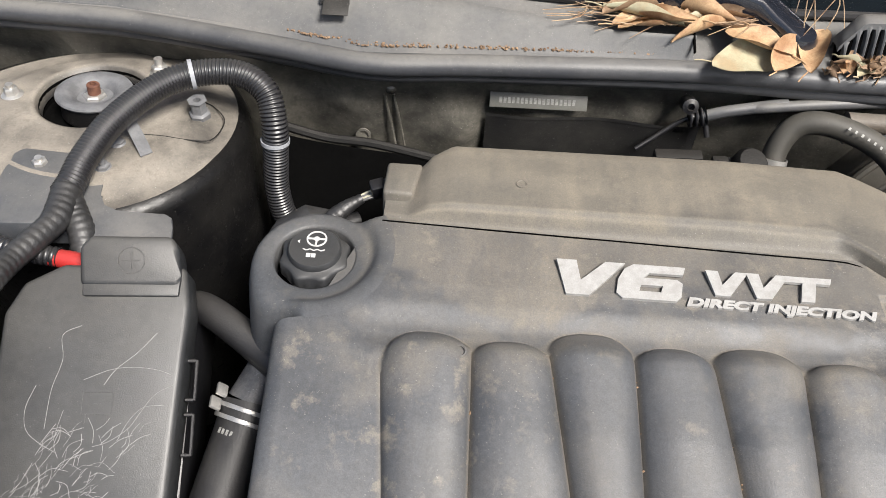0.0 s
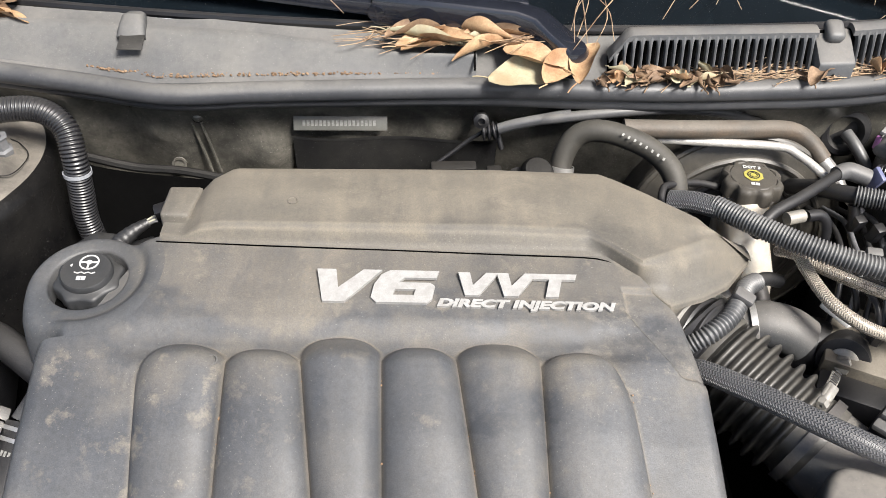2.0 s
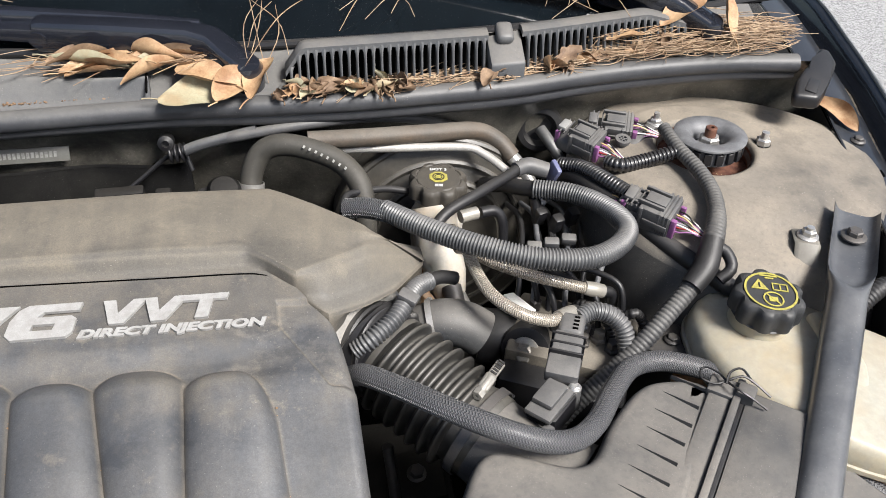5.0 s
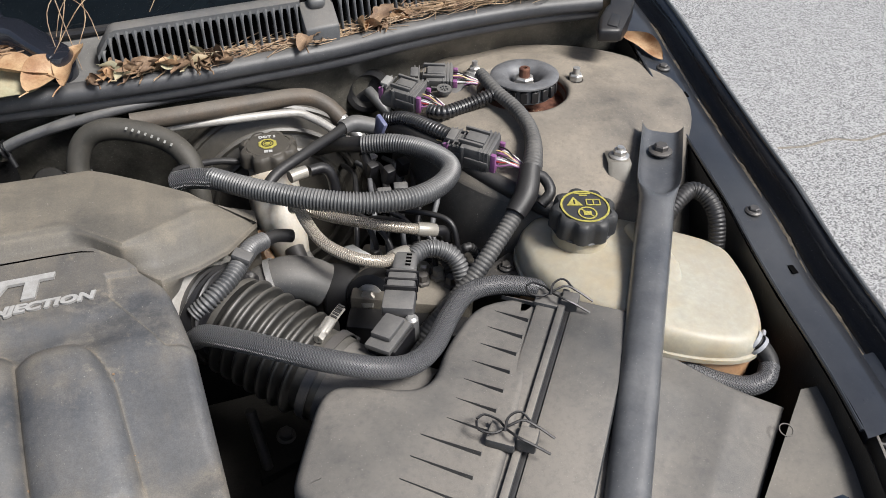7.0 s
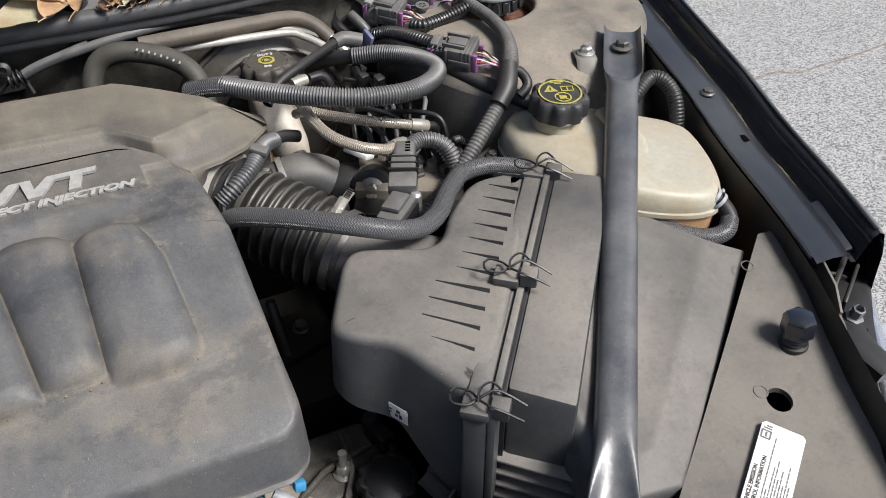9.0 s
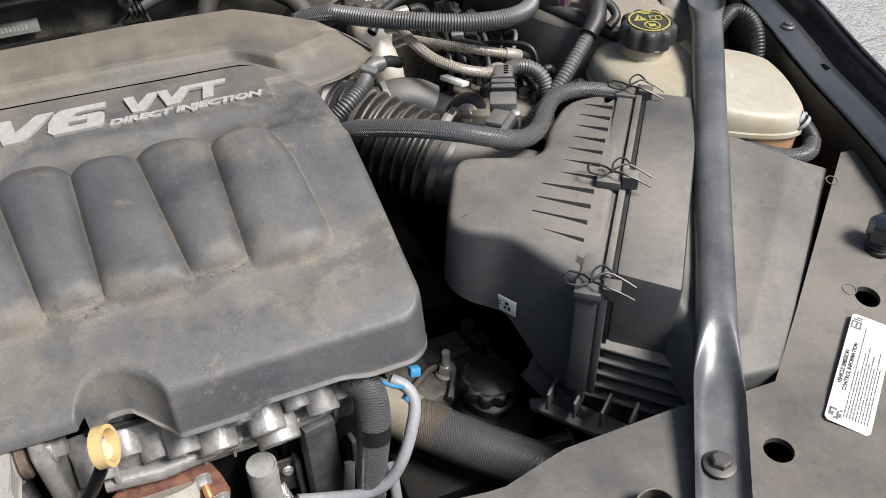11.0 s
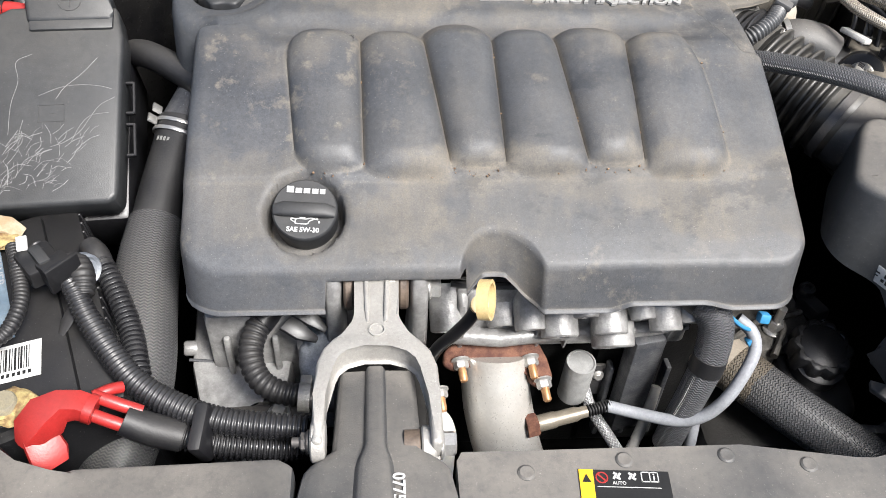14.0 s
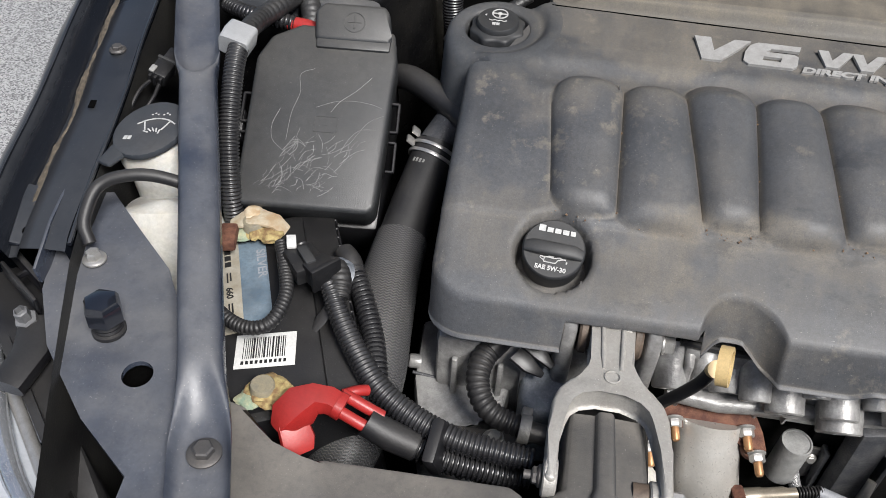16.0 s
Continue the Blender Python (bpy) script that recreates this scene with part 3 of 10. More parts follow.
def moulded(poly, top, bottom, r, draft=0.004, inner=0.012):
    """A moulded box over a smoothed outline: drafted walls, a rounded top edge of radius r, and a top that follows a height."""
    pts = [Vector((x, y)) for x, y in chaikin(poly)]
    if sum(p.x * q.y - q.x * p.y for p, q in zip(pts, pts[1:] + pts[:1])) < 0:
        pts.reverse()
    n = len(pts)
    inward = []
    for i in range(n):
        t = (pts[(i + 1) % n] - pts[i - 1]).normalized()
        inward.append(Vector((-t.y, t.x)))
    b = bmesh.new()

    def ring(d, zf):
        return [b.verts.new((p.x + d * w.x, p.y + d * w.y, zf(p.x + d * w.x, p.y + d * w.y))) for p, w in zip(pts, inward)]
    rows = [ring(-draft, bottom), ring(-draft * 0.1, lambda x, y: top(x, y) - r)]
    for k in range(1, 7):
        a = k / 6 * math.pi / 2
        rows.append(ring(r * (1 - math.cos(a)), lambda x, y, a=a: top(x, y) - r * (1 - math.sin(a))))
    rows.append(ring(r + inner, top))
    for p, q in zip(rows, rows[1:]):
        for i in range(n):
            j = (i + 1) % n
            b.faces.new((p[i], p[j], q[j], q[i]))
    edges = [b.edges.get((rows[-1][i], rows[-1][(i + 1) % n])) for i in range(n)]
    bmesh.ops.triangle_fill(b, use_beauty=True, edges=edges, normal=(0, 0, 1))
    bmesh.ops.recalc_face_normals(b, faces=b.faces)
    return b


def holed(outer, holes, thick, m, bevel=0.0):
    """A flat plate of an outline with holes, its top in the frame's xy plane."""
    b = bmesh.new()
    rings = []
    for ring in [outer] + holes:
        vs = [b.verts.new((x, y, 0)) for x, y in ring]
        rings.append(vs)
        for i in range(len(vs)):
            b.edges.new((vs[i], vs[(i + 1) % len(vs)]))
    bmesh.ops.triangle_fill(b, use_beauty=True, edges=list(b.edges), normal=(0, 0, 1))
    top = list(b.faces)
    ext = bmesh.ops.extrude_face_region(b, geom=top)
    for v in [g for g in ext["geom"] if isinstance(g, bmesh.types.BMVert)]:
        v.co.z -= thick
    bmesh.ops.recalc_face_normals(b, faces=b.faces)
    b.transform(m)
    return b


def circle(x, y, r, n=24):
    return [(x + r * math.cos(2 * math.pi * k / n), y + r * math.sin(2 * math.pi * k / n)) for k in range(n)]


def bolt(parent, place, axis, size=0.013, flange=0.020, high=0.008, mat=None, name="bolt", stud=0.0, spin=10.0):
    """A flanged hexagon head, with a stud through it where asked."""
    m = aim(place, axis, spin)
    r = size / 2 / math.cos(math.pi / 6)
    b = lathe([(flange / 2, 0), (flange / 2, 0.0015), (flange / 2 * 0.8, 0.003)], m, 24)
    lathe([(r, 0.002), (r, high * 0.85), (r * 0.82, high), (0, high)], m, 6, bm=b)
    if stud:
        lathe([(size * 0.3, high), (size * 0.3, high + stud), (0, high + stud)], m, 14, bm=b)
    return part(name, b, mat or STEEL, parent)


def words(text, size, m, mat, parent, name="lettering", depth=0.0006, shear=0.0, fat=0.0, wide=1.0, align='LEFT', label=""):
    cu = bpy.data.curves.new("tmp", 'FONT')
    cu.body, cu.size, cu.extrude, cu.shear, cu.offset = text, size, depth, shear, fat
    cu.align_x, cu.resolution_u = align, 3
    ob = new("tmp", cu)
    dg = bpy.context.evaluated_depsgraph_get()
    me = bpy.data.meshes.new_from_object(ob.evaluated_get(dg))
    bpy.data.objects.remove(ob)
    bpy.data.curves.remove(cu)
    b = bmesh.new()
    b.from_mesh(me)
    bpy.data.meshes.remove(me)
    b.transform(m @ Matrix.Diagonal((wide, 1, 1, 1)))
    return part(name, b, mat, parent, label)


def bars(m, rows, mat, parent, name="print", thick=0.0004):
    """Plain printed bars (x, y, width, height) on a face, each a piece of its own."""
    for x, y, w, h in rows:
        part(name, box(m @ Matrix.Translation((x + w / 2, y + h / 2, 0)), w, h, thick, 0), mat, parent)


def fluted_cap(parent, m, r, h, flutes, mat, name="cap", dome=0.0, label="", disc=False, depth=0.105, sharp=0.8):
    """A screw cap with a fluted rim about the frame m, its top at z=0."""
    def wave(a, i):
        return 1.0 - (depth * (0.5 + 0.5 * math.cos(flutes * a)) ** sharp if 0 < i < (5 if disc else 6) else 0)
    if disc:
        b = lathe([(r * 0.92, -h), (r, -h + 0.001), (r, -h * 0.42), (r * 0.965, -h * 0.34), (r * 0.90, -h * 0.30), (r * 0.76, -h * 0.27), (r * 0.735, -h * 0.25), (r * 0.725, -0.0016), (r * 0.69, 0.0), (0, dome)], m, flutes * 12, wave=wave)
        return part(name, b, mat, parent, label)
    b = lathe([(r * 0.92, -h), (r, -h + 0.001), (r, -h * 0.35), (r * 0.97, -0.003), (r * 0.90, -0.0006), (r * 0.78, 0.0), (r * 0.74, -0.0012), (r * 0.70, 0.0), (0, dome)], m, flutes * 12, wave=wave)
    return part(name, b, mat, parent, label)

# ---- setting: ground, car body round the engine bay ----
ground = solo("ground", sheet(lambda u, v: ((u - 0.5) * 400, (v - 0.5) * 400, 0), 8, 8), ASPHALT, "pale grey gravelly asphalt under the parked car", "ground", (0, 0, 0), kind="structure")


def rail_x(y):
    return float(np.interp(y, [-1.0, -0.50, -0.42, -0.34, -0.20, -0.075, 0.0, 0.12, 0.5], [0.52, 0.690, 0.703, 0.713, 0.737, 0.761, 0.777, 0.800, 0.84]))


def rail_z(y):
    return float(np.interp(y, [-1.0, -0.6, -0.5, -0.33, -0.25, 0.0, 0.3], [0.77, 0.825, 0.835, 0.856, 0.872, 0.893, 0.93]))


FENDER = [(0.0, -0.32), (0.0, -0.012), (0.002, 0.0), (0.022, 0.0), (0.045, -0.004), (0.052, -0.016), (0.060, -0.018), (0.066, -0.006), (0.072, 0.008), (0.080, 0.013), (0.088, 0.008), (0.098, -0.02), (0.108, -0.10), (0.115, -0.45)]


def fender(side):
    def f(u, v):
        y = 0.45 - u * 0.97
        k = v * (len(FENDER) - 1)
        i = min(int(k), len(FENDER) - 2)
        a, b = FENDER[i], FENDER[i + 1]
        t = k - i
        dx, dz = a[0] + (b[0] - a[0]) * t, a[1] + (b[1] - a[1]) * t
        return (side * (rail_x(y) + dx), y, rail_z(y) + dz)
    b = sheet(f, 60, (len(FENDER) - 1) * 2)
    if side < 0:
        bmesh.ops.reverse_faces(b, faces=b.faces)
    return b


for side, nm in ((1, "fender"), (-1, "fender")):
    fo = thing(nm, (side * 0.8, -0.3, 0.4), "dark blue painted front fender with dusty inner flange", "fender", "front fenders")
    part("fender_panel", fender(side), BODY, fo, angle=50)
    for y in (-0.256, 0.02):
        bolt(fo, (side * (rail_x(y) + 0.022), y, rail_z(y)), (0, 0, 1), 0.010, 0.018, 0.006, DARKSTEEL)
    for y in (-0.04, -0.335):
        part("slot", box(frame_xy((side * (rail_x(y) + 0.030), y, rail_z(y) - 0.0006), (0.2 * side, 1, 0), (0, 0, 1)), 0.012, 0.006, 0.0012, 0), VOID, fo)
    part("folded_lip", tube([(side * (rail_x(y) + 0.079), y, rail_z(y) + 0.0125) for y in np.linspace(0.44, -0.515, 14)], 0.0022, 8, 0.03), BODY, fo)
    # folded seam along the inner flange
    part("flange_edge", tube([(side * (rail_x(y) - 0.001), y, rail_z(y) + 0.001) for y in np.linspace(0.4, -0.515, 14)], 0.0022, 8, 0.03), BODY, fo)

dirt_rng = random.Random(4)
for side in (1, -1):
    line_ = [(side * (rail_x(y) + 0.0555 + 0.0015 * math.sin(y * 60)), y, rail_z(y) - 0.0185) for y in np.linspace(0.25, -0.50, 40)]
    rad_ = [dirt_rng.uniform(0.002, 0.0052) * (1.0 if side < 0 else 0.7) for _ in line_]
    gb_ = tube(line_, rad_, 8, 0.006)
    for v in gb_.verts:
        v.co += Vector((noise.noise(v.co * 400), noise.noise(v.co * 400 + Vector((5, 0, 0))), noise.noise(v.co * 400 + Vector((0, 5, 0))))) * 0.0016
    solo("gutter_dirt", gb_, DIRT, "tan dirt gathered along the fender gutter", "dirt", kind="stuff")

# inner aprons
for side in (1, -1):
    def apron(u, v, side=side):
        y = 0.3 - u * 1.1
        x = rail_x(y) - 0.002 - 0.05 * v
        return (side * x, y, rail_z(y) - 0.004 - 0.5 * v)
    b = sheet(apron, 20, 6)
    if side < 0:
        bmesh.ops.reverse_faces(b, faces=b.faces)
    # Aprons get the darkened steel: shade beside the fenders is in the colour.
    solo("inner_apron", b, FIREW, "dusty inner fender apron with shade put into its dark colour", "apron", kind="structure", group="inner aprons")

# strut towers
TX, TY, TZ = 0.598, 0.0, 0.906


def tower_top(x, y):
    return TZ - 0.10 * max(0.0, -y - 0.02) + 0.02 * max(0.0, y)


for side in (1, -1):
    tw = thing("strut_tower", (side * TX, TY, 0.5), "dusty steel strut tower with domed top", "strut tower", "strut towers")
    full = [(0.052, -0.014), (0.056, -0.001), (0.060, 0.0015), (0.064, 0.0), (0.102, 0.0), (0.112, -0.003), (0.122, -0.0085), (0.144, -0.0095), (0.1535, -0.0135), (0.1585, -0.024), (0.163, -0.10), (0.168, -0.20), (0.172, -0.33)]
    if side < 0:
        full = [(r * (1 - 0.085 * min(1.0, max(0.0, (r - 0.10) / 0.05))), z) for r, z in full]
    # The left wall's near-black holds painted shade as well as grease.
    for nm_, prof, mt_ in (("tower_top", full[:10 if side > 0 else 8], TOWER if side > 0 else TOWERDARK), ("tower_wall", full[9 if side > 0 else 7:], TOWER if side > 0 else GREASESHADE)):
        b = lathe(prof, Matrix.Translation((0, 0, 0)), 64, close=False)
        for v in b.verts:
            r = math.hypot(v.co.x, v.co.y)
            if r > 0.09:
                k = min(1.0, (r - 0.09) / 0.06)
                if v.co.y < 0:
                    v.co.y -= (0.03 if side > 0 else 0.002) * k * (-v.co.y / r)
                if side * v.co.x > 0:
                    v.co.x += side * 0.05 * k * abs(v.co.x) / r
            v.co.z += -0.10 * max(0.0, -v.co.y - 0.05)
            near = max(0.0, min(1.0, 1.0 - (r - 0.066) / 0.04))
            v.co.y += (0.012 if side > 0 else 0.030) * near
            v.co.x -= 0.0 if side > 0 else 0.0185 * near
            if side > 0 and v.co.y < 0 and v.co.z < -0.03:
                v.co.y -= min(0.055, 0.55 * (-0.03 - v.co.z)) * (-v.co.y / max(r, 0.01))
        b.transform(Matrix.Translation((side * TX, TY, TZ)))
        part(nm_, b, mt_, tw, angle=60)
    # Right well is rust; the left one is coloured black as shade.
    part("mount_well", lathe([(0.0, -0.022), (0.054, -0.022), (0.054, -0.004)], Matrix.Translation((TX, TY + 0.012, TZ) if side > 0 else (-0.6165, TY + 0.030, TZ)), 40, close=False), RUST if side > 0 else VOID, tw, "dark mount well, rusty on the right, shade-black on the left")
    ring = [(0.017, -0.008), (0.0175, 0.001), (0.0200, 0.0065), (0.0245, 0.0105), (0.0295, 0.0124), (0.0385, 0.0120), (0.0408, 0.0104), (0.0410, 0.0086), (0.0385, 0.0070), (0.0360, 0.0055), (0.0355, -0.012), (0.02, -0.02)]
    if side < 0:
        ring = [(0.016, -0.008), (0.0165, 0.002), (0.020, 0.008), (0.026, 0.0122), (0.034, 0.0128), (0.0378, 0.0112), (0.0386, 0.0092), (0.0375, 0.0072), (0.033, 0.006), (0.028, 0.004)]
    mm = aim((TX - 0.001, TY + 0.005, TZ + 0.0115) if side > 0 else (-0.6150, TY + 0.030, TZ - 0.006), (side * -0.03, 0.03, 1))
    part("mount_ring", lathe(ring, mm, 48), RINGM, tw, "grey rubber strut mount ring")
    fins = None
    for k in range(18):
        a = 2 * math.pi * k / 18
        fins = box(mm @ Matrix.Rotation(a, 4, 'Z') @ Matrix.Translation((0.0368, 0, -0.009)), 0.005, 0.0085, 0.014, 0.0006, 1, bm=fins)
    if side > 0:
        part("mount_fins", fins, PLASTIC, tw)
    else:
        fins.free()
        part("mount_skirt", lathe([(0.034, -0.014), (0.0355, -0.012), (0.0345, 0.002), (0.0325, 0.0065)], mm, 48, close=False), GREASESHADE, tw)
    bolt(tw, mm @ Vector((0, 0, -0.004)), (0, 0, 1), 0.020, 0.026, 0.012, STEEL, "strut_nut")
    part("strut_rod_end", lathe([(0.0065, 0.006), (0.0065, 0.018), (0.0055, 0.019), (0.003, 0.019), (0.003, 0.014), (0, 0.014)], mm, 20), RUST, tw, "rusty strut rod end")
    bolt(tw, (0.670, 0.011, TZ - 0.003) if side > 0 else (-0.562, 0.080, TZ - 0.002), (0, 0, 1), 0.015, 0.024, 0.011, STEEL, "tower_nut", stud=0.008)

sand_rng = random.Random(23)
sand = bmesh.new()
for k in range(520):
    f = sand_rng.random()
    x, y = 0.588 + 0.020 * f + sand_rng.gauss(0, 0.007 + 0.006 * f), -0.052 - 0.075 * f + sand_rng.gauss(0, 0.007)
    c = sand_rng.choice((0.0005, 0.0006, 0.0008, 0.0011))
    box(pose(x, y, tower_top(x, y) + 0.0004 - 0.0085 * max(0.0, min(1.0, (math.hypot(x - TX, y) - 0.102) / 0.02)), sand_rng.uniform(0, 90), sand_rng.uniform(0, 90), sand_rng.uniform(0, 90)), c, c, c, 0, bm=sand)
solo("grit", sand, SAND, "tan sand grains scattered on the strut tower", "grit", kind="stuff")

# bulkhead, shelf under the cowl, and what closes the bay below
BX = [-0.80, -0.61, -0.51, -0.43, -0.34, -0.235, -0.116, 0.0, 0.18, 0.37, 0.52, 0.67, 0.80]
BY = [0.10, 0.098, 0.081, 0.064, 0.042, 0.051, 0.058, 0.064, 0.057, 0.070, 0.100, 0.110, 0.10]


def seal_y(x):
    return float(np.interp(x, BX, BY))


def bulk(u, v):
    x = -0.80 + 1.6 * u
    z = 0.955 - 0.5 * v
    y = seal_y(x) + 0.012 + 0.02 * min(1.0, v * 8) + 0.10 * max(0, v - 0.15)
    y += 0.006 * math.sin(x * 31) * min(1, v * 6) * (x < -0.2) + 0.004 * math.sin(x * 60 + 1) * min(1, v * 6)
    for px, pz, r, d in ((-0.40, 0.905, 0.022, 0.006), (-0.365, 0.885, 0.014, -0.006), (-0.326, 0.897, 0.008, -0.005), (-0.27, 0.880, 0.030, 0.006), (-0.24, 0.855, 0.022, -0.008), (-0.45, 0.915, 0.02, -0.005)):
        y += d * math.exp(-((x - px) ** 2 + (z - pz) ** 2) / r ** 2)
    return (x, y, z)


solo("wall_bulkhead", sheet(bulk, 160, 60), BULK, "dirty black steel bulkhead behind the engine", "bulkhead", kind="structure")
bd = thing("insulation_panel", (-0.1, 0.10, 0.75), "black fibre insulation panel low on the bulkhead", "insulation panel")
part("panel", sheet(lambda u, v: (-0.212 + 0.23 * u, bulk(0.4, 0.2)[1] - 0.012 - 0.004 * math.sin(9 * u) + 0.02 * v, 0.884 - 0.16 * v), 20, 8, 0.004), FIREW, bd)
part("panel_edge", tube([(-0.213, 0.090, 0.945), (-0.212, 0.091, 0.90), (-0.208, 0.093, 0.85)], 0.0018, 6), FIREW, bd)
for x, z, r in ((-0.315, 0.908, 0.007), (-0.355, 0.915, 0.008), (-0.268, 0.918, 0.005), (-0.262, 0.906, 0.004)):
    part("stamped_stud", lathe([(r, -0.004), (r * 0.9, 0.0), (r * 0.5, 0.003), (0, 0.004)], aim((x, seal_y(x) + 0.031, z), (0, -1, 0.3)), 18), BULK, bd)
part("drain_ring", lathe([(0.0085, 0), (0.0085, 0.003), (0.006, 0.003), (0.006, -0.002), (0, -0.002)], aim((-0.3458, seal_y(-0.3458) + 0.036, 0.842), (0, -1, 0.3)), 24), BULK, bd)
for x in (-0.322, -0.312):
    part("stamped_rib", loft([((x, seal_y(x) + 0.032, 0.90), 0.003, 0.003), ((x + 0.006, seal_y(x) + 0.034, 0.87), 0.0035, 0.004), ((x + 0.012, seal_y(x) + 0.038, 0.83), 0.003, 0.004)], 8, up=(0, -1, 0)), BULK, bd)
part("wheel_arch_edge", tube([(-0.43, 0.03, 0.885), (-0.38, 0.035, 0.868), (-0.33, 0.04, 0.86), (-0.26, 0.04, 0.845)], 0.005, 8), UNDER, bd)
# Near-black sheet: the shade below the arch edge, held in its colour.
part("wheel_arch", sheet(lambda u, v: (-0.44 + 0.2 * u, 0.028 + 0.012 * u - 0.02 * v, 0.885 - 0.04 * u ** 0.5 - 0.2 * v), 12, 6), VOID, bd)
# Floor colour is deep shade, so the gaps above it read black.
solo("floor", sheet(lambda u, v: ((u - 0.5) * 1.7, -1.0 + v * 1.3, 0.44), 6, 6), VOID, "near-black floor closing the engine bay, its deep shade put into the colour", "bay floor", kind="structure")

seal = solo("weatherstrip", tube([(x, seal_y(x), 0.958 + 0.003 * math.sin(x * 4)) for x in np.linspace(-0.78, 0.745, 18)], 0.0115, 16, 0.012), SEALR, "long black rubber weatherstrip along the cowl edge", "weatherstrip")
flip = tube([(x, seal_y(x) + 0.004, 0.944) for x in np.linspace(-0.78, 0.745, 18)], 0.009, 10, 0.012)
part("seal_lip", flip, SEALR, seal)


# cowl: tray, smooth panel, grille
solo("cowl_tray", sheet(lambda u, v: (-0.8 + 1.515 * u, seal_y(-0.8 + 1.515 * u) + 0.004 + 0.085 * v, 0.966 + 0.030 * v), 60, 6, 0.01), COWL, "grey plastic cowl tray under the windscreen", "cowl tray", kind="structure")


def panel_back(x):
    return float(np.interp(x, [-0.8, -0.55, -0.40, -0.24, -0.15, -0.09, -0.012], [0.12, 0.125, 0.122, 0.114, 0.098, 0.082, 0.080]))


def cowl_panel(u, v):
    x = -0.80 + 0.79 * u
    y0 = seal_y(x) + 0.006
    y1 = max(panel_back(x), y0 + 0.012)
    z = 0.966 + np.interp(v, [0, 0.15, 0.8, 0.93, 1], [0, 0.004, 0.026, 0.027, 0.018]) * np.interp(x, [-0.4, -0.1], [1.25, 0.85])
    return (x, y0 + (y1 - y0) * v, z)


cowl = thing("cowl", (0.0, 0.09, 0.95), "weathered grey plastic cowl with end panel and slotted air grille", "cowl")
cp = part("end_panel", sheet(cowl_panel, 90, 14, 0.012), COWL, cowl, angle=50)
part("washer_nozzle", loft([((-0.3735, 0.092, 0.993), 0.030, 0.010), ((-0.374, 0.101, 0.998), 0.028, 0.016), ((-0.374, 0.112, 1.001), 0.026, 0.022), ((-0.374, 0.122, 1.000), 0.022, 0.018), ((-0.374, 0.126, 0.997), 0.018, 0.010)], 20, power=3.2), COWL, cp, "small moulded washer nozzle")
part("nozzle_recess", box(frame_xy((-0.371, 0.081, 0.9935), (1, 0.02, 0), (0, -0.30, 1)), 0.026, 0.022, 0.0012, 0.0005), FIREW, cp)
part("panel_joint", box(frame_xy((-0.012, 0.078, 0.984), (0, 1, 0.5), (0, -0.4, 1)), 0.03, 0.002, 0.004, 0.0005), VOID, cp)

GX0, GX1 = 0.130, 0.640


def grille_y(x):
    return float(np.interp(x, [0.10, 0.16, 0.37, 0.46, 0.56, 0.64], [0.060, 0.066, 0.082, 0.100, 0.122, 0.118]))


def grille_h(x):
    return float(np.interp(x, [0.128, 0.148, 0.55, 0.64], [0.006, 0.034, 0.034, 0.012]))


b = None
for x0, x1 in ((GX0, 0.352), (0.392, GX1)):
    def rim(u, v, x0=x0, x1=x1):
        x = x0 + (x1 - x0) * u
        h = grille_h(x)
        y, z = grille_y(x), 0.972 + h
        return (x, y + 0.012 + 0.020 * v, z + 0.009 + 0.003 * math.sin(v * 3.1) - (0.012 if v > 0.98 else 0))
    b = sheet(rim, 40, 8, 0.006, bm=b)
gr = part("air_grille", b, GRILLE, cowl, "air grille with many narrow slots", angle=50)
# Black sheet painted as the shade behind the slots.
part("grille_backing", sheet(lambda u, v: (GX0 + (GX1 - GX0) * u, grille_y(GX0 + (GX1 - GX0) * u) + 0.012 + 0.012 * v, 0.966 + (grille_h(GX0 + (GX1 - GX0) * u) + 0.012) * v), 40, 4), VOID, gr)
slat_bm = loft([((0, 0, 0), 0.0032, 0.010), ((0, 0.004, 0.012), 0.0032, 0.010), ((0, 0.0095, 0.029), 0.0032, 0.010), ((0, 0.0115, 0.034), 0.0042, 0.010), ((0, 0.0130, 0.0375), 0.0060, 0.010), ((0, 0.0142, 0.0405), 0.0086, 0.010)], 8, up=(0, -1, 0.3))
first = part("slat", slat_bm, GRILLE, gr)
slat_mesh = first.data
slat_mesh.transform(Matrix.Translation(base_of(gr)))
xs = [x for x in np.arange(GX0 + 0.006, GX1 - 0.004, 0.0088) if not 0.350 < x < 0.394]
for k, x in enumerate(xs):
    ob = first if k == 0 else new("slat", slat_mesh)
    ob.parent = gr
    ob.location = Vector((x, grille_y(x) + 0.002, 0.968)) - base_of(gr)
    ob.scale = (1, 1, max(0.25, (grille_h(x) + 0.008) / 0.040))
nub = slab([(0.352, 0.070), (0.392, 0.072), (0.392, 0.112), (0.352, 0.110)], lambda x, y: 0.990 + (y - 0.07) * 0.55, 0.962, 0.003)
part("centre_block", nub, GRILLE, gr)
part("washer_jet", box(frame_xy((0.372, 0.106, 1.006), (1, 0, 0), (0, -0.5, 1)), 0.020, 0.026, 0.014, 0.006, 3), GRILLE, gr, "small dark washer jet cover")

# windscreen, wipers
ws = thing("windscreen", (0, 0.2, 1.0), "dark tinted windscreen reflecting the raised bonnet", "windscreen")
part("glass", sheet(lambda u, v: ((u - 0.5) * 1.6, 0.128 + 0.85 * v + 0.10 * (2 * u - 1) ** 2, 0.998 + 0.47 * v), 24, 12), GLASS, ws)
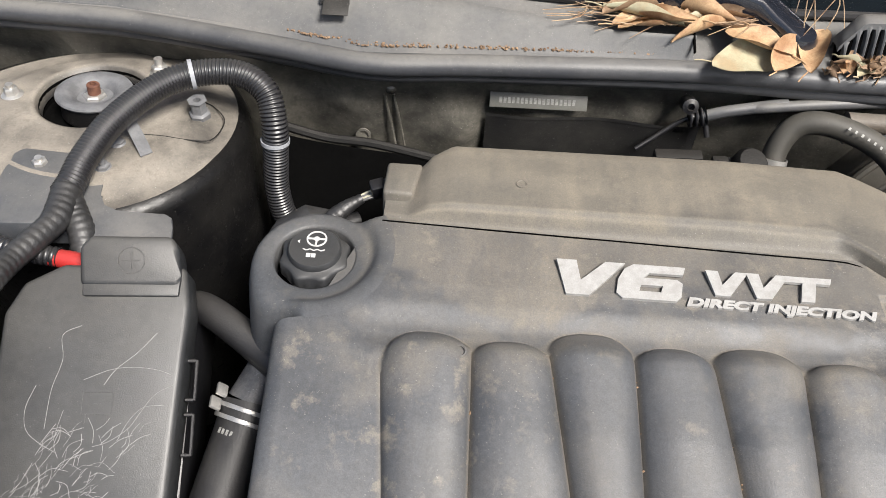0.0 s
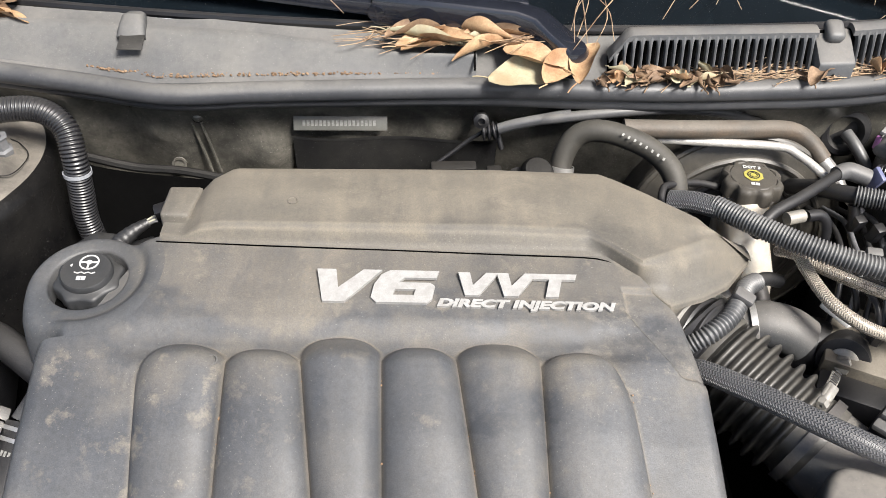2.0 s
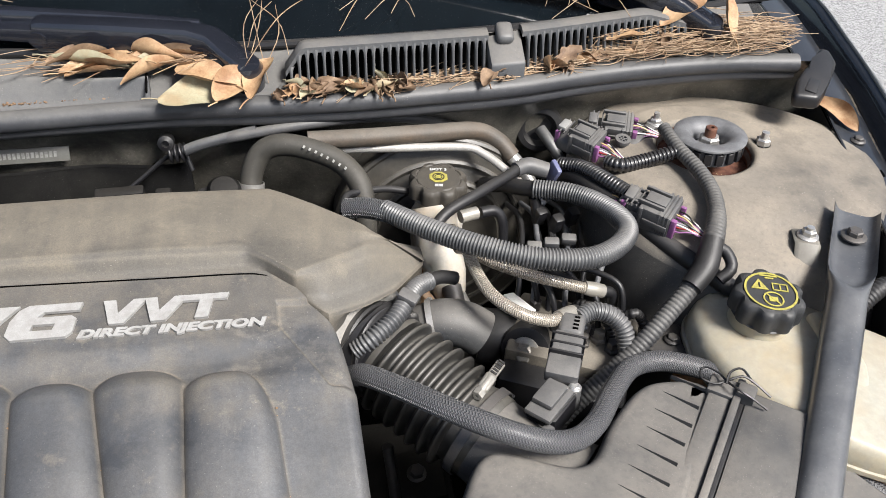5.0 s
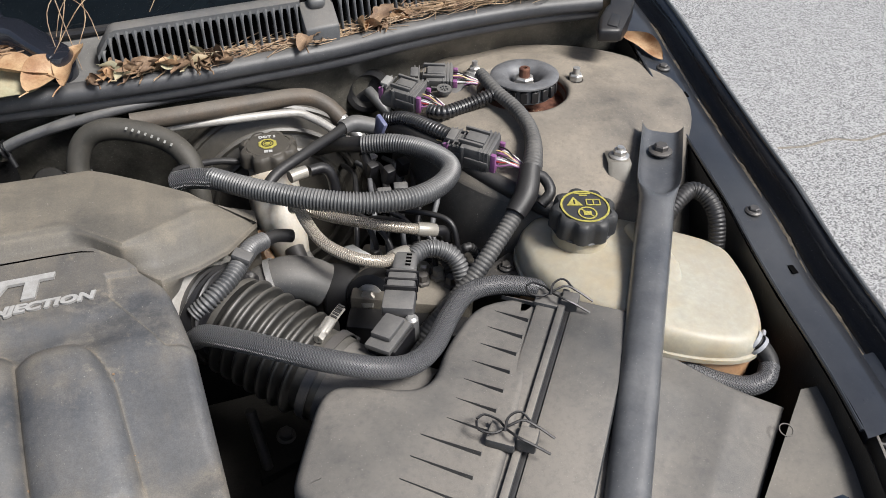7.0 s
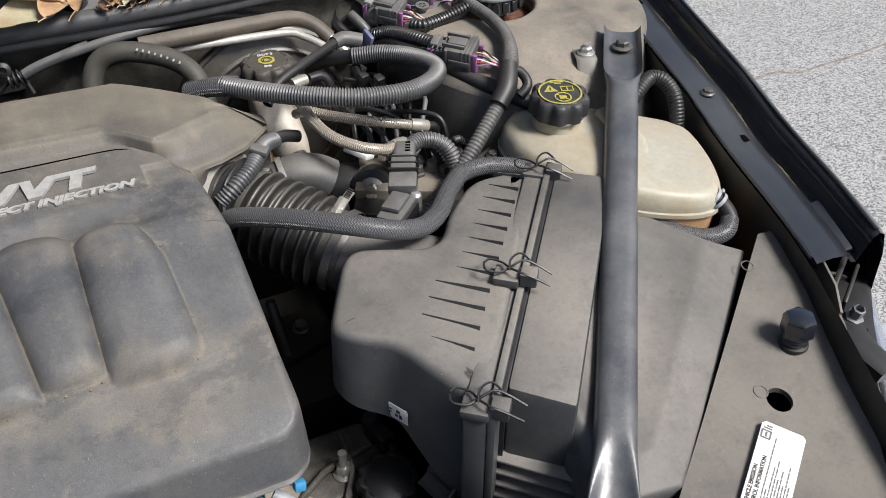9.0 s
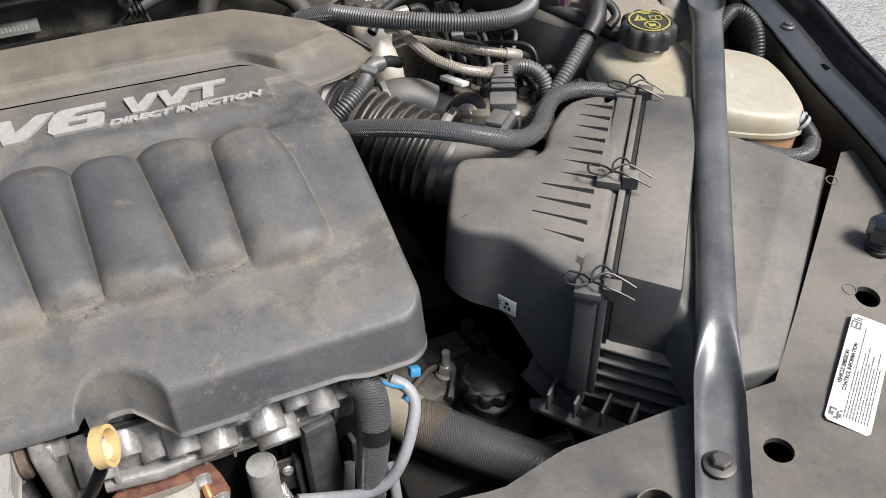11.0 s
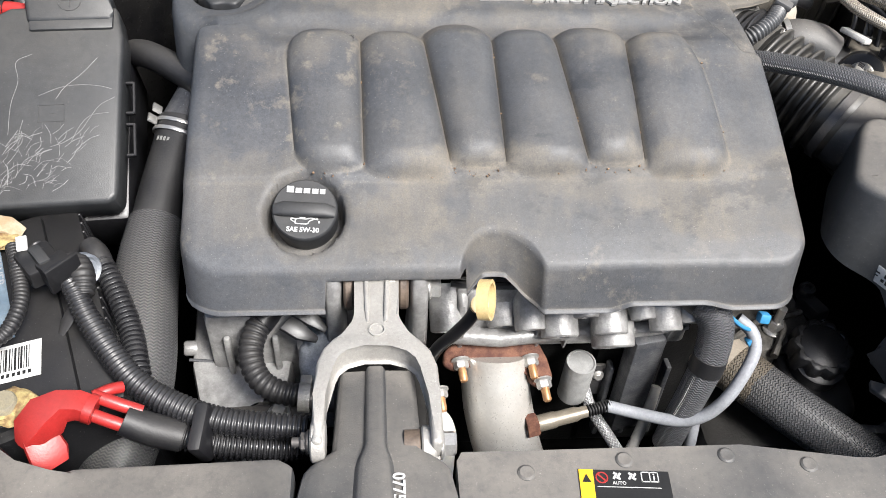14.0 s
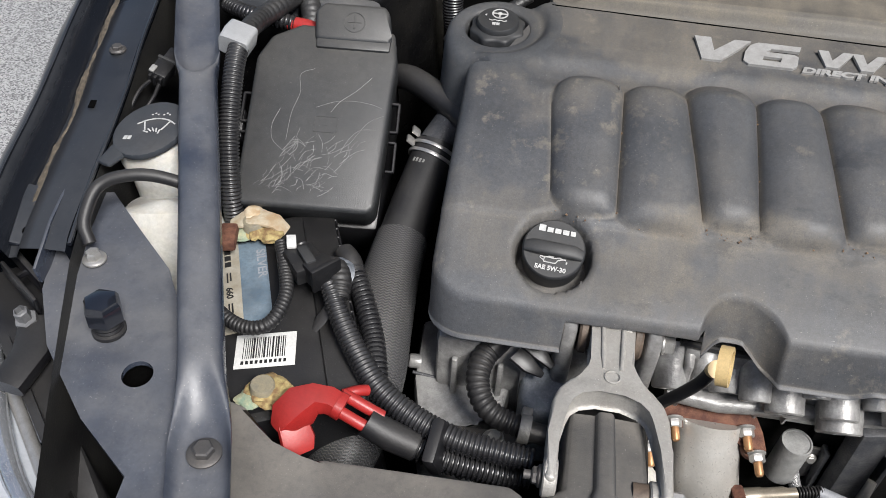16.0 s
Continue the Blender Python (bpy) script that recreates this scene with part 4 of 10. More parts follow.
part("glass_edge", tube([((u - 0.5) * 1.6, 0.126 + 0.10 * (2 * u - 1) ** 2, 0.996) for u in np.linspace(0, 1, 14)], 0.005, 8, 0.03), PLASTIC, ws)
part("dash_top", sheet(lambda u, v: ((u - 0.5) * 1.5, 0.22 + 0.8 * v, 0.985 + 0.1 * v), 4, 4), VOID, ws)


def wiper(pivot, elbow, tip, blade_a, blade_b):
    w = thing("wiper", pivot, "black wiper arm and blade resting on the windscreen", "wiper", "wipers")
    part("pivot_cap", lathe([(0.016, -0.02), (0.016, 0.004), (0.012, 0.010), (0, 0.012)], aim(pivot, (0, -0.3, 1)), 24), STOPM, w)
    P, E_, T = Vector(pivot), Vector(elbow), Vector(tip)
    part("arm", loft([(P, 0.032, 0.022), (P.lerp(E_, 0.5), 0.032, 0.026), (E_.lerp(P, 0.1), 0.032, 0.031), (E_.lerp(T, 0.08), 0.032, 0.036), (E_.lerp(T, 0.4), 0.034, 0.038), (E_.lerp(T, 0.72), 0.034, 0.036), (E_.lerp(T, 0.74), 0.030, 0.032)], 24, power=4.5), STOPM, w)
    part("arm_tip", loft([(E_.lerp(T, 0.70), 0.030, 0.020), (E_.lerp(T, 0.76), 0.026, 0.020), (T, 0.026, 0.016), (T + (T - E_) * 0.9, 0.018, 0.010)], 12, power=4), STOPM, w)
    part("hinge_pin", lathe([(0.009, -0.018), (0.009, 0.018)], aim(E_.lerp(T, 0.72), (0.1, 1, 0.1)), 16), STOPM, w)
    A, B = Vector(blade_a), Vector(blade_b)
    part("blade", loft([(A, 0.010, 0.010), (A.lerp(B, 0.15), 0.016, 0.018), (A.lerp(B, 0.5), 0.018, 0.022), (A.lerp(B, 0.85), 0.016, 0.018), (B, 0.008, 0.010)], 12), STOPM, w)


wiper((0.092, 0.078, 0.992), (0.050, 0.114, 1.010), (-0.18, 0.140, 1.020), (0.045, 0.125, 1.024), (-0.62, 0.20, 1.045))
wiper((0.632, 0.128, 1.000), (0.600, 0.155, 1.012), (0.480, 0.205, 1.030), (0.57, 0.150, 1.030), (0.10, 0.23, 1.055))

# raised bonnet over the bay
hood = thing("bonnet", (0, 0.20, 1.02), "raised dark blue car bonnet with black padded underside", "bonnet")
HA = radians(77)


def bonnet(dz):
    def f(u, v):
        s = v * 1.15
        x = (u - 0.5) * (1.56 - 0.25 * v)
        return (x, 0.22 - s * math.cos(HA) + dz * math.sin(HA), 1.06 + s * math.sin(HA) + dz * math.cos(HA))
    return f


part("skin", sheet(bonnet(0.03), 10, 10), BODY, hood)
part("insulation_pad", sheet(bonnet(0.0), 10, 10), VOID, hood)

# front panel: brace plates at the corners and the radiator cover
rc = thing("radiator_cover", (0, -0.75, 0.72), "dusty black plastic radiator cover with push pins", "radiator cover")
poly = [(-0.520, -0.606), (-0.497, -0.612), (-0.470, -0.645), (-0.440, -0.655), (-0.425, -0.648), (-0.280, -0.645), (-0.268, -0.652), (-0.268, -0.95), (-0.62, -0.95)]
part("cover_panel", slab(poly, 0.783, 0.755, 0.005), GREYPL, rc)
poly2 = [(-0.268, -0.75), (-0.150, -0.75), (-0.150, -0.652), (-0.146, -0.645), (0.066, -0.646), (0.150, -0.660), (0.165, -0.661), (0.205, -0.652), (0.225, -0.648), (0.345, -0.649), (0.345, -0.95), (-0.268, -0.95)]
hole_r = [circle(0.114, -0.704, 0.0105), circle(0.179, -0.709, 0.0115)]
part("cover_panel", holed(poly2, hole_r, 0.02, Matrix.Translation((0, 0, 0.781))), GREYPL, rc)
part("hole_lining", lathe([(0.0115, -0.03), (0.0115, -0.001)], Matrix.Translation((0.179, -0.709, 0.781)), 24, close=False), VOID, rc)
for x, y in ((-0.026, -0.656), (-0.10, -0.664), (0.052, -0.655), (0.112, -0.665), (-0.40, -0.668), (-0.33, -0.668), (-0.443, -0.690)):
    part("push_pin", lathe([(0.0065, 0), (0.0065, 0.001), (0.005, 0.0022), (0.0025, 0.0022), (0, 0.0014)], Matrix.Translation((x, y, 0.7806)), 18), GREYPL, rc)

cpr = thing("corner_plate", (0.55, -0.6, 0.75), "dusty dark steel corner plate with holes and a paper label", "corner plate", "corner plates")
tilt_r = lambda x, y: 0.770 + 0.2 * max(0.0, y + 0.696)
outer = [(0.345, -0.655), (0.401, -0.656), (0.429, -0.657), (0.495, -0.602), (0.678, -0.447), (0.729, -0.451), (0.698, -0.542), (0.687, -0.571), (0.66, -0.62), (0.577, -0.76), (0.56, -0.95), (0.345, -0.95)]
b = holed(outer, [circle(0.389, -0.713, 0.0125), circle(0.571, -0.613, 0.012), circle(0.50, -0.80, 0.012)], 0.006, Matrix.Identity(4))
for v in b.verts:
    v.co.z += tilt_r(v.co.x, v.co.y)
part("plate", b, APRON, cpr)
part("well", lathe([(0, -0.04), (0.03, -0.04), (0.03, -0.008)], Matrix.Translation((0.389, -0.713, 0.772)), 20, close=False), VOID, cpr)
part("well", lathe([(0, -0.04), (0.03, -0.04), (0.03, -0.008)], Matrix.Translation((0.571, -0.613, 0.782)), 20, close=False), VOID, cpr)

cpl = thing("corner_plate", (-0.62, -0.6, 0.75), "dark blue painted steel corner plate with a hole", "corner plate", "corner plates")
tilt_l = lambda x, y: 0.806 + 0.06 * (y + 0.6)
outer = [(-0.707, -0.422), (-0.722, -0.47), (-0.700, -0.545), (-0.668, -0.60), (-0.646, -0.623), (-0.610, -0.66), (-0.557, -0.70), (-0.545, -0.95), (-0.50, -0.95), (-0.505, -0.70), (-0.545, -0.60), (-0.563, -0.578), (-0.577, -0.543), (-0.601, -0.504), (-0.645, -0.463), (-0.691, -0.419)]
b = holed(outer, [circle(-0.584, -0.614, 0.0125)], 0.005, Matrix.Identity(4))
for v in b.verts:
    v.co.z += tilt_l(v.co.x, v.co.y)
part("plate", b, BLUESTEEL, cpl)
part("well", lathe([(0, -0.04), (0.02, -0.04), (0.02, -0.006)], Matrix.Translation((-0.584, -0.614, tilt_l(-0.58, -0.614))), 20, close=False), VOID, cpl)

part("upturned_edge", loft([((-0.7035, -0.540, 0.820), 0.003, 0.020), ((-0.7060, -0.520, 0.823), 0.003, 0.026), ((-0.7130, -0.490, 0.825), 0.003, 0.028), ((-0.7210, -0.436, 0.828), 0.003, 0.028)], 12, power=7), BLUESTEEL, cpl, "dusty upturned side edge")
part("small_hole", lathe([(0.0042, 0.0), (0.0042, 0.0008), (0, 0.0008)], Matrix.Translation((-0.687, -0.505, tilt_l(-0.687, -0.505))), 20), VOID, cpl)
part("upturned_edge", loft([((0.7175, -0.452, tilt_r(0.71, -0.452) + 0.010), 0.003, 0.022), ((0.7065, -0.497, tilt_r(0.70, -0.497) + 0.010), 0.003, 0.022), ((0.6935, -0.540, tilt_r(0.69, -0.540) + 0.010), 0.003, 0.021), ((0.6860, -0.562, tilt_r(0.68, -0.562) + 0.004), 0.003, 0.010)], 12, power=7), APRON, cpr, "upturned side edge")
for x_, y_ in ((0.640, -0.478), (0.560, -0.600), (0.690, -0.500)):
    part("pressed_mark", lathe([(0.0068, 0.0), (0.0068, 0.0007), (0.0058, 0.0007), (0.0058, 0.0)], Matrix.Translation((x_, y_, tilt_r(x_, y_))) @ Matrix.Rotation(radians(11), 4, 'X'), 24, close=False), APRON, cpr)


def hood_stop(place, group):
    h = thing("bonnet_stop", place, "black rubber bonnet stop with a domed hexagonal head", "bonnet stop", group)
    m = aim(place, (0, 0.05, 1))
    part("screw", lathe([(0.014, 0), (0.014, 0.003), (0.0115, 0.004), (0.0125, 0.006), (0.0115, 0.008), (0.0125, 0.010), (0.0115, 0.012), (0.0125, 0.014), (0.0115, 0.016)], m, 24), PLASTIC, h)
    part("head", lathe([(0.0150, 0.014), (0.0158, 0.015), (0.0158, 0.031), (0.0135, 0.0355), (0.008, 0.0375), (0, 0.038)], m, 6), STOPM, h, angle=25)


hood_stop((-0.624, -0.577, tilt_l(-0.624, -0.577)), "bonnet stops")
hood_stop((0.622, -0.570, tilt_r(0.622, -0.57)), "bonnet stops")

# the two diagonal braces
def brace(top, neck, low, foot, bolts, mat=BARM, group="braces", end_wide=0.0095):
    T, N, L, F = map(Vector, (top, neck, low, foot))
    w = thing("brace", L, "dark painted tubular steel brace with flattened bolted ends", "brace", group)
    line = [T.lerp(N, k / 14) for k in range(14)] + [N.lerp(L, k / 60) for k in range(60)] + [L.lerp(F, k / 18) for k in range(19)]
    dist = [0.0]
    for p, q in zip(line, line[1:]):
        dist.append(dist[-1] + (q - p).length)
    s0, s1 = (N - T).length, (N - T).length + (L - N).length
    b, rows, n = bmesh.new(), [], 40
    for i, p in enumerate(line):
        way = (line[min(i + 1, len(line) - 1)] - line[max(i - 1, 0)]).normalized()
        side = way.cross(Vector((0, 0, 1))).normalized()
        up = side.cross(way)
        row = []
        for k in range(n):
            a = 2 * math.pi * k / n
            cx, cy = math.cos(a), math.sin(a)
            x = math.copysign(abs(cx) ** 0.72, cx)
            y = math.copysign(abs(cy) ** 0.72, cy)
            # the tube flattens into a dished channel, later at its edges than in its middle
            g0 = max(0.0, min(1.0, (s0 + 0.024 - 0.018 * x * x - dist[i]) / 0.022))
            g1 = max(0.0, min(1.0, (dist[i] - s1 + 0.055 - 0.030 * x * x) / 0.070))
            g = max(g0, g1)
            g = g * g * (3 - 2 * g)
            e = max(max(0.0, min(1.0, (s0 + 0.02 - dist[i]) / 0.04)), max(0.0, min(1.0, (dist[i] - s1 + 0.05) / 0.08)))
            wide = 0.0365 + (0.0095 if dist[i] < s0 + 0.1 else end_wide) * e * e * (3 - 2 * e)
            dish = -0.004 + 0.011 * abs(x) ** 5 + (0.0 if y > 0 else -0.003)
            bead = 0.0008 * math.sin(dist[i] * 37) * abs(x)
            row.append(b.verts.new(p + side * (x * wide / 2) + up * ((1 - g) * (y * 0.0165 + bead) + g * dish)))
        rows.append(row)
    for p, q in zip(rows, rows[1:]):
        for k in range(n):
            b.faces.new((p[k], p[(k + 1) % n], q[(k + 1) % n], q[k]))
    b.faces.new(rows[0][::-1]), b.faces.new(rows[-1])
    bmesh.ops.recalc_face_normals(b, faces=b.faces)
    part("tube", b, mat, w, angle=70)
    for p, stud in bolts:
        bolt(w, p, (0, 0, 1), 0.014, 0.026, 0.009, DARKSTEEL, "bolt", stud)
    return w


brace((0.716, -0.118, 0.900), (0.653, -0.215, 0.893), (0.374, -0.640, 0.804), (0.278, -0.785, 0.782),
      [((0.692, -0.155, 0.897), 0.0), ((0.323, -0.716, 0.7905), 0.0), ((0.2965, -0.7530, 0.7865), 0.0)], end_wide=0.0055)
brace((-0.735, -0.04, 0.915), (-0.640, -0.300, 0.890), (-0.515, -0.650, 0.815), (-0.480, -0.76, 0.803),
      [((-0.503, -0.678, 0.8115), 0.0), ((-0.490, -0.728, 0.808), 0.0)], BLUESTEEL)

# upright rim round a mounting bolt on the radiator cover
cup = thing("mounting_cup", (0.2469, -0.7424, 0.78), "grey upright rim around a recessed mounting bolt", "mounting cup")
wall = lathe([(0.0225, -0.010), (0.0245, -0.010), (0.0245, 0.0125), (0.0240, 0.0130), (0.0230, 0.0130), (0.0225, 0.0125)], Matrix.Translation((0.2469, -0.7424, 0.785)) @ Matrix.Rotation(radians(-35), 4, 'Z') @ Matrix.Diagonal((0.80, 1.25, 1.0, 1.0)), 48, close=False)
part("rim", wall, APRON, cup)
part("cup_floor", lathe([(0.0, 0.0015), (0.022, 0.0015), (0.0228, 0.0)], Matrix.Translation((0.2469, -0.7424, 0.784)) @ Matrix.Rotation(radians(-35), 4, 'Z') @ Matrix.Diagonal((0.80, 1.25, 1.0, 1.0)), 40, close=False), FIREW, cup)
bolt(cup, (0.2469, -0.7424, 0.7855), (0, 0, 1), 0.012, 0.024, 0.007, DARKSTEEL, "bolt")

def headlamp(side):
    h = thing("headlamp", (side * 0.75, -0.62, 0.6), "black headlamp housing behind the bumper with an adjuster screw", "headlamp", "headlamps")
    q = lambda x, y: (side * x, y)
    part("housing", slab([q(0.700, -0.505), q(0.775, -0.480), q(0.800, -0.508), q(0.735, -0.578), q(0.668, -0.648), q(0.612, -0.706), q(0.585, -0.690), q(0.640, -0.640), q(0.690, -0.58)], lambda x, y: 0.765 - 0.22 * max(0.0, -0.56 - y), 0.60, 0.008), PLASTIC, h)
    part("rib", box(frame_xy((side * 0.742, -0.508, 0.785), (side * 0.8, 0.55, 0.1), (0, 0, 1)), 0.07, 0.006, 0.020, 0.002), PLASTIC, h)
    part("rib", box(frame_xy((side * 0.735, -0.53, 0.780), (side * 0.8, 0.55, 0.1), (0, 0, 1)), 0.06, 0.004, 0.020, 0.002), PLASTIC, h)
    part("adjuster", lathe([(0.010, 0), (0.010, 0.006), (0.0065, 0.007), (0.0065, 0.018), (0.005, 0.019), (0.005, 0.012), (0, 0.012)], aim((side * 0.718, -0.556, 0.775), (0, -0.2, 1)), 6), RINGM, h, "grey adjuster screw")
    part("bracket", loft([((side * 0.712, -0.550, 0.776), 0.03, 0.006), ((side * 0.70, -0.585, 0.77), 0.034, 0.02), ((side * 0.705, -0.62, 0.765), 0.03, 0.02)], 12), PLASTIC, h)
    part("lens_edge", tube([(side * 0.80, -0.50, 0.74), (side * 0.745, -0.60, 0.715), (side * 0.70, -0.66, 0.70), (side * 0.655, -0.70, 0.69), (side * 0.62, -0.73, 0.685)], 0.010, 12), material("bright_trim", (0.6, 0.62, 0.65), 0.15, metal=0.8), h, "bright trim edge")
    def lens(u, v, side=side):
        p = Vector((0.800, -0.520, 0.705)).lerp(Vector((0.600, -0.735, 0.690)), u)
        out = Vector((0.72, -0.69, 0)) * (0.16 * v)
        p = p + out + Vector((0, 0, 0.012 * math.sin(v * 3.0) - 0.05 * v * v))
        return (side * p.x, p.y, p.z)
    b = sheet(lens, 20, 12)
    if side > 0:
        bmesh.ops.reverse_faces(b, faces=b.faces)
    part("lens", b, LENS, h, "glossy headlamp lens with the pale sky reflection in its colour")
    part("chrome_strip", tube([(side * x, y, z) for x, y, z in ((0.806, -0.515, 0.712), (0.716, -0.610, 0.706), (0.655, -0.676, 0.702), (0.60, -0.735, 0.698))], 0.006, 10), STEEL, h, "bright strip along the lens")
    part("seal_strip", sheet(lambda u, v: (side * (0.735 - 0.145 * u - 0.02 * v), -0.565 - 0.155 * u - 0.02 * v, 0.765 - 0.02 * u - 0.02 * v), 10, 3, 0.006), PLASTIC, h)
    part("gutter_bracket", box(frame_xy((side * 0.738, -0.468, 0.815), (side * 0.25, 0.95, 0.1), (side * -0.4, 0, 1)), 0.075, 0.045, 0.006, 0.003), BODY, h)
    for y in (-0.455, -0.492):
        part("hole", lathe([(0.0065, 0), (0.0065, 0.0008), (0, 0.0008)], aim((side * 0.736, y, 0.8222), (side * -0.4, 0, 1)), 18), VOID, h)
    part("lead", tube([(side * 0.70, -0.50, 0.80), (side * 0.725, -0.515, 0.80), (side * 0.75, -0.52, 0.785)], 0.003, 8), PLASTIC, h)


headlamp(1)
headlamp(-1)
# plain outer body that closes the car round the bay
bp = thing("front_bumper", (0, -1.0, 0.2), "dark blue painted front bumper of the parked car", "bumper")


def bumper(u, v):
    a = (u - 0.5) * 2
    y = -1.02 + 0.34 * abs(a) ** 2.6
    x = 0.90 * a
    z = 0.72 - 0.52 * v
    return (x * (1 + 0.02 * math.sin(v * 3.1)), y - 0.05 * math.sin(v * 3.1), z)


part("bumper_skin", sheet(bumper, 40, 12, 0.006), BODY, bp, angle=60)
for side in (1, -1):
    sp = thing("side_panel", (side * 0.9, 0.2, 0.2), "dark blue painted lower side of the parked car", "body panel", "side panels")
    def flank(u, v, side=side):
        y = -0.70 + 1.15 * u
        return (side * (rail_x(y) + 0.116 + 0.02 * math.sin(v * 3.1)), y, rail_z(y) - 0.44 - 0.20 * v)
    b = sheet(flank, 24, 6, 0.006)
    if side < 0:
        bmesh.ops.reverse_faces(b, faces=b.faces)
    part("panel_skin", b, BODY, sp, angle=60)
crack = [(1.95, 0.93), (2.04, 0.912), (2.15, 0.918), (2.23, 0.885), (2.33, 0.892), (2.51, 0.90), (2.9, 0.95)]
part("crack", tube([(x, y, -0.004) for x, y in crack], 0.007, 8, 0.02), material("crack_filler", (0.30, 0.27, 0.22), 0.9, other=(0.12, 0.11, 0.10), scale=60, mix=1.0), ground, "tan filled crack")
strut = thing("hood_hinge", (0.745, 0.06, 0.88), "black bonnet hinge bracket at the cowl corner", "hinge")
part("bracket", slab([(0.708, 0.037), (0.722, 0.062), (0.744, 0.084), (0.764, 0.094), (0.776, 0.116), (0.790, 0.112), (0.790, 0.090), (0.766, 0.060), (0.744, 0.036), (0.736, 0.028)], lambda x, y: 0.955 + 0.28 * max(0.0, y - 0.05), 0.936, 0.006, 3), PLASTIC, strut)
part("slot_plate", box(frame_xy((0.738, 0.050, 0.955), (0.6, 0.75, 0.1), (-0.1, -0.3, 1)), 0.030, 0.014, 0.004, 0.003), PLASTIC, strut)

# ---- engine cover ----
PROF_Y = [-0.56, -0.50, -0.475, -0.407, -0.34, -0.275, -0.22, -0.154, 0.0]
PROF_Z = [0.745, 0.800, 0.815, 0.8525, 0.8815, 0.906, 0.919, 0.926, 0.94]


def cover_z(y):
    return float(np.interp(y, PROF_Y, PROF_Z))


TOPV = [-0.290, -0.220, -0.161, -0.096, -0.036, 0.032, 0.100]
BOTV = [-0.276, -0.217, -0.140, -0.091, -0.016, 0.034, 0.113]
PEAK = [-0.262, -0.266, -0.255, -0.263, -0.259, -0.267]
FOOT = [-0.406, -0.411, -0.404, -0.410, -0.403, -0.413]


def lobe(x, y):
    """Height of the six padded ribs above the cover."""
    s = (-0.275 - y) / 0.13
    sc = max(-0.1, min(1.0, s))
    v = [a + (b - a) * sc for a, b in zip(TOPV, BOTV)]
    if not v[0] < x < v[-1]:
        return 0.0
    i = max(k for k in range(6) if v[k] <= x)
    q = (x - v[i]) / (v[i + 1] - v[i])
    u = abs(2 * q - 1)
    outer = (i == 0 and q < 0.5) or (i == 5 and q > 0.5)
    arch = (1 - u ** 2.6) ** 0.6
    ytop = PEAK[i] - ((0.036, 0.056)[i == 5] if outer else 0.016) * (1 - arch)
    ybot = FOOT[i] + (0.018 if outer else 0.007) * (1 - arch)
    if not ybot < y < ytop:
        return 0.0
    cross = (1 - u ** 3.0) ** 0.62 if outer else (1 - u ** 2.7) ** 0.66
    a, c = min(1.0, (ytop - y) / 0.030), min(1.0, (y - ybot) / 0.016)
    return 0.0150 * cross * math.sqrt(1 - (1 - a) ** 2) ** 0.9 * math.sqrt(1 - (1 - c) ** 2)


def bell(x, a, b, soft):
    def st(t):
        t = max(0.0, min(1.0, t))
        return t * t * (3 - 2 * t)
    return st((x - a) / soft) * st((b - x) / soft)


CL, CR = -0.374, 0.172
OILX, OILY = -0.268, -0.437
PX, PY = -0.353, -0.191
ec = thing("engine_cover", (-0.1, -0.33, 0.72), "dusty black plastic engine cover with six moulded ribs and silver lettering", "engine cover")


def right_edge(y):
    return float(np.interp(y, [-0.50, -0.467, -0.41, -0.29, -0.25, -0.205], [0.172, 0.175, 0.171, 0.167, 0.160, 0.150]))


def cover_point(x, s):
    """x across; s from 0 at the back edge to 1 at the lip."""
    back = float(np.interp(x, [-0.374, -0.352, -0.320, -0.300, 0.099, 0.150, 0.175], [-0.262, -0.258, -0.175, -0.156, -0.168, -0.212, -0.235]))
    return back


xs = []
marks = [CL + 0.012] + TOPV + [CR - 0.012]
for p, q in zip(marks, marks[1:]):
    k = max(8, int((q - p) / 0.0019))
    xs += [p + (q - p) * i / k for i in range(k)]
xs.append(CR - 0.012)


def along(x, y):
    """Shifts a column so that it keeps to the valleys between the ribs."""
    s = max(0.0, min(1.0, (-0.275 - y) / 0.13))
    v = [a + (b - a) * s for a, b in zip(TOPV, BOTV)]
    return float(np.interp(x, [CL] + TOPV + [CR], [CL] + v + [CR]))


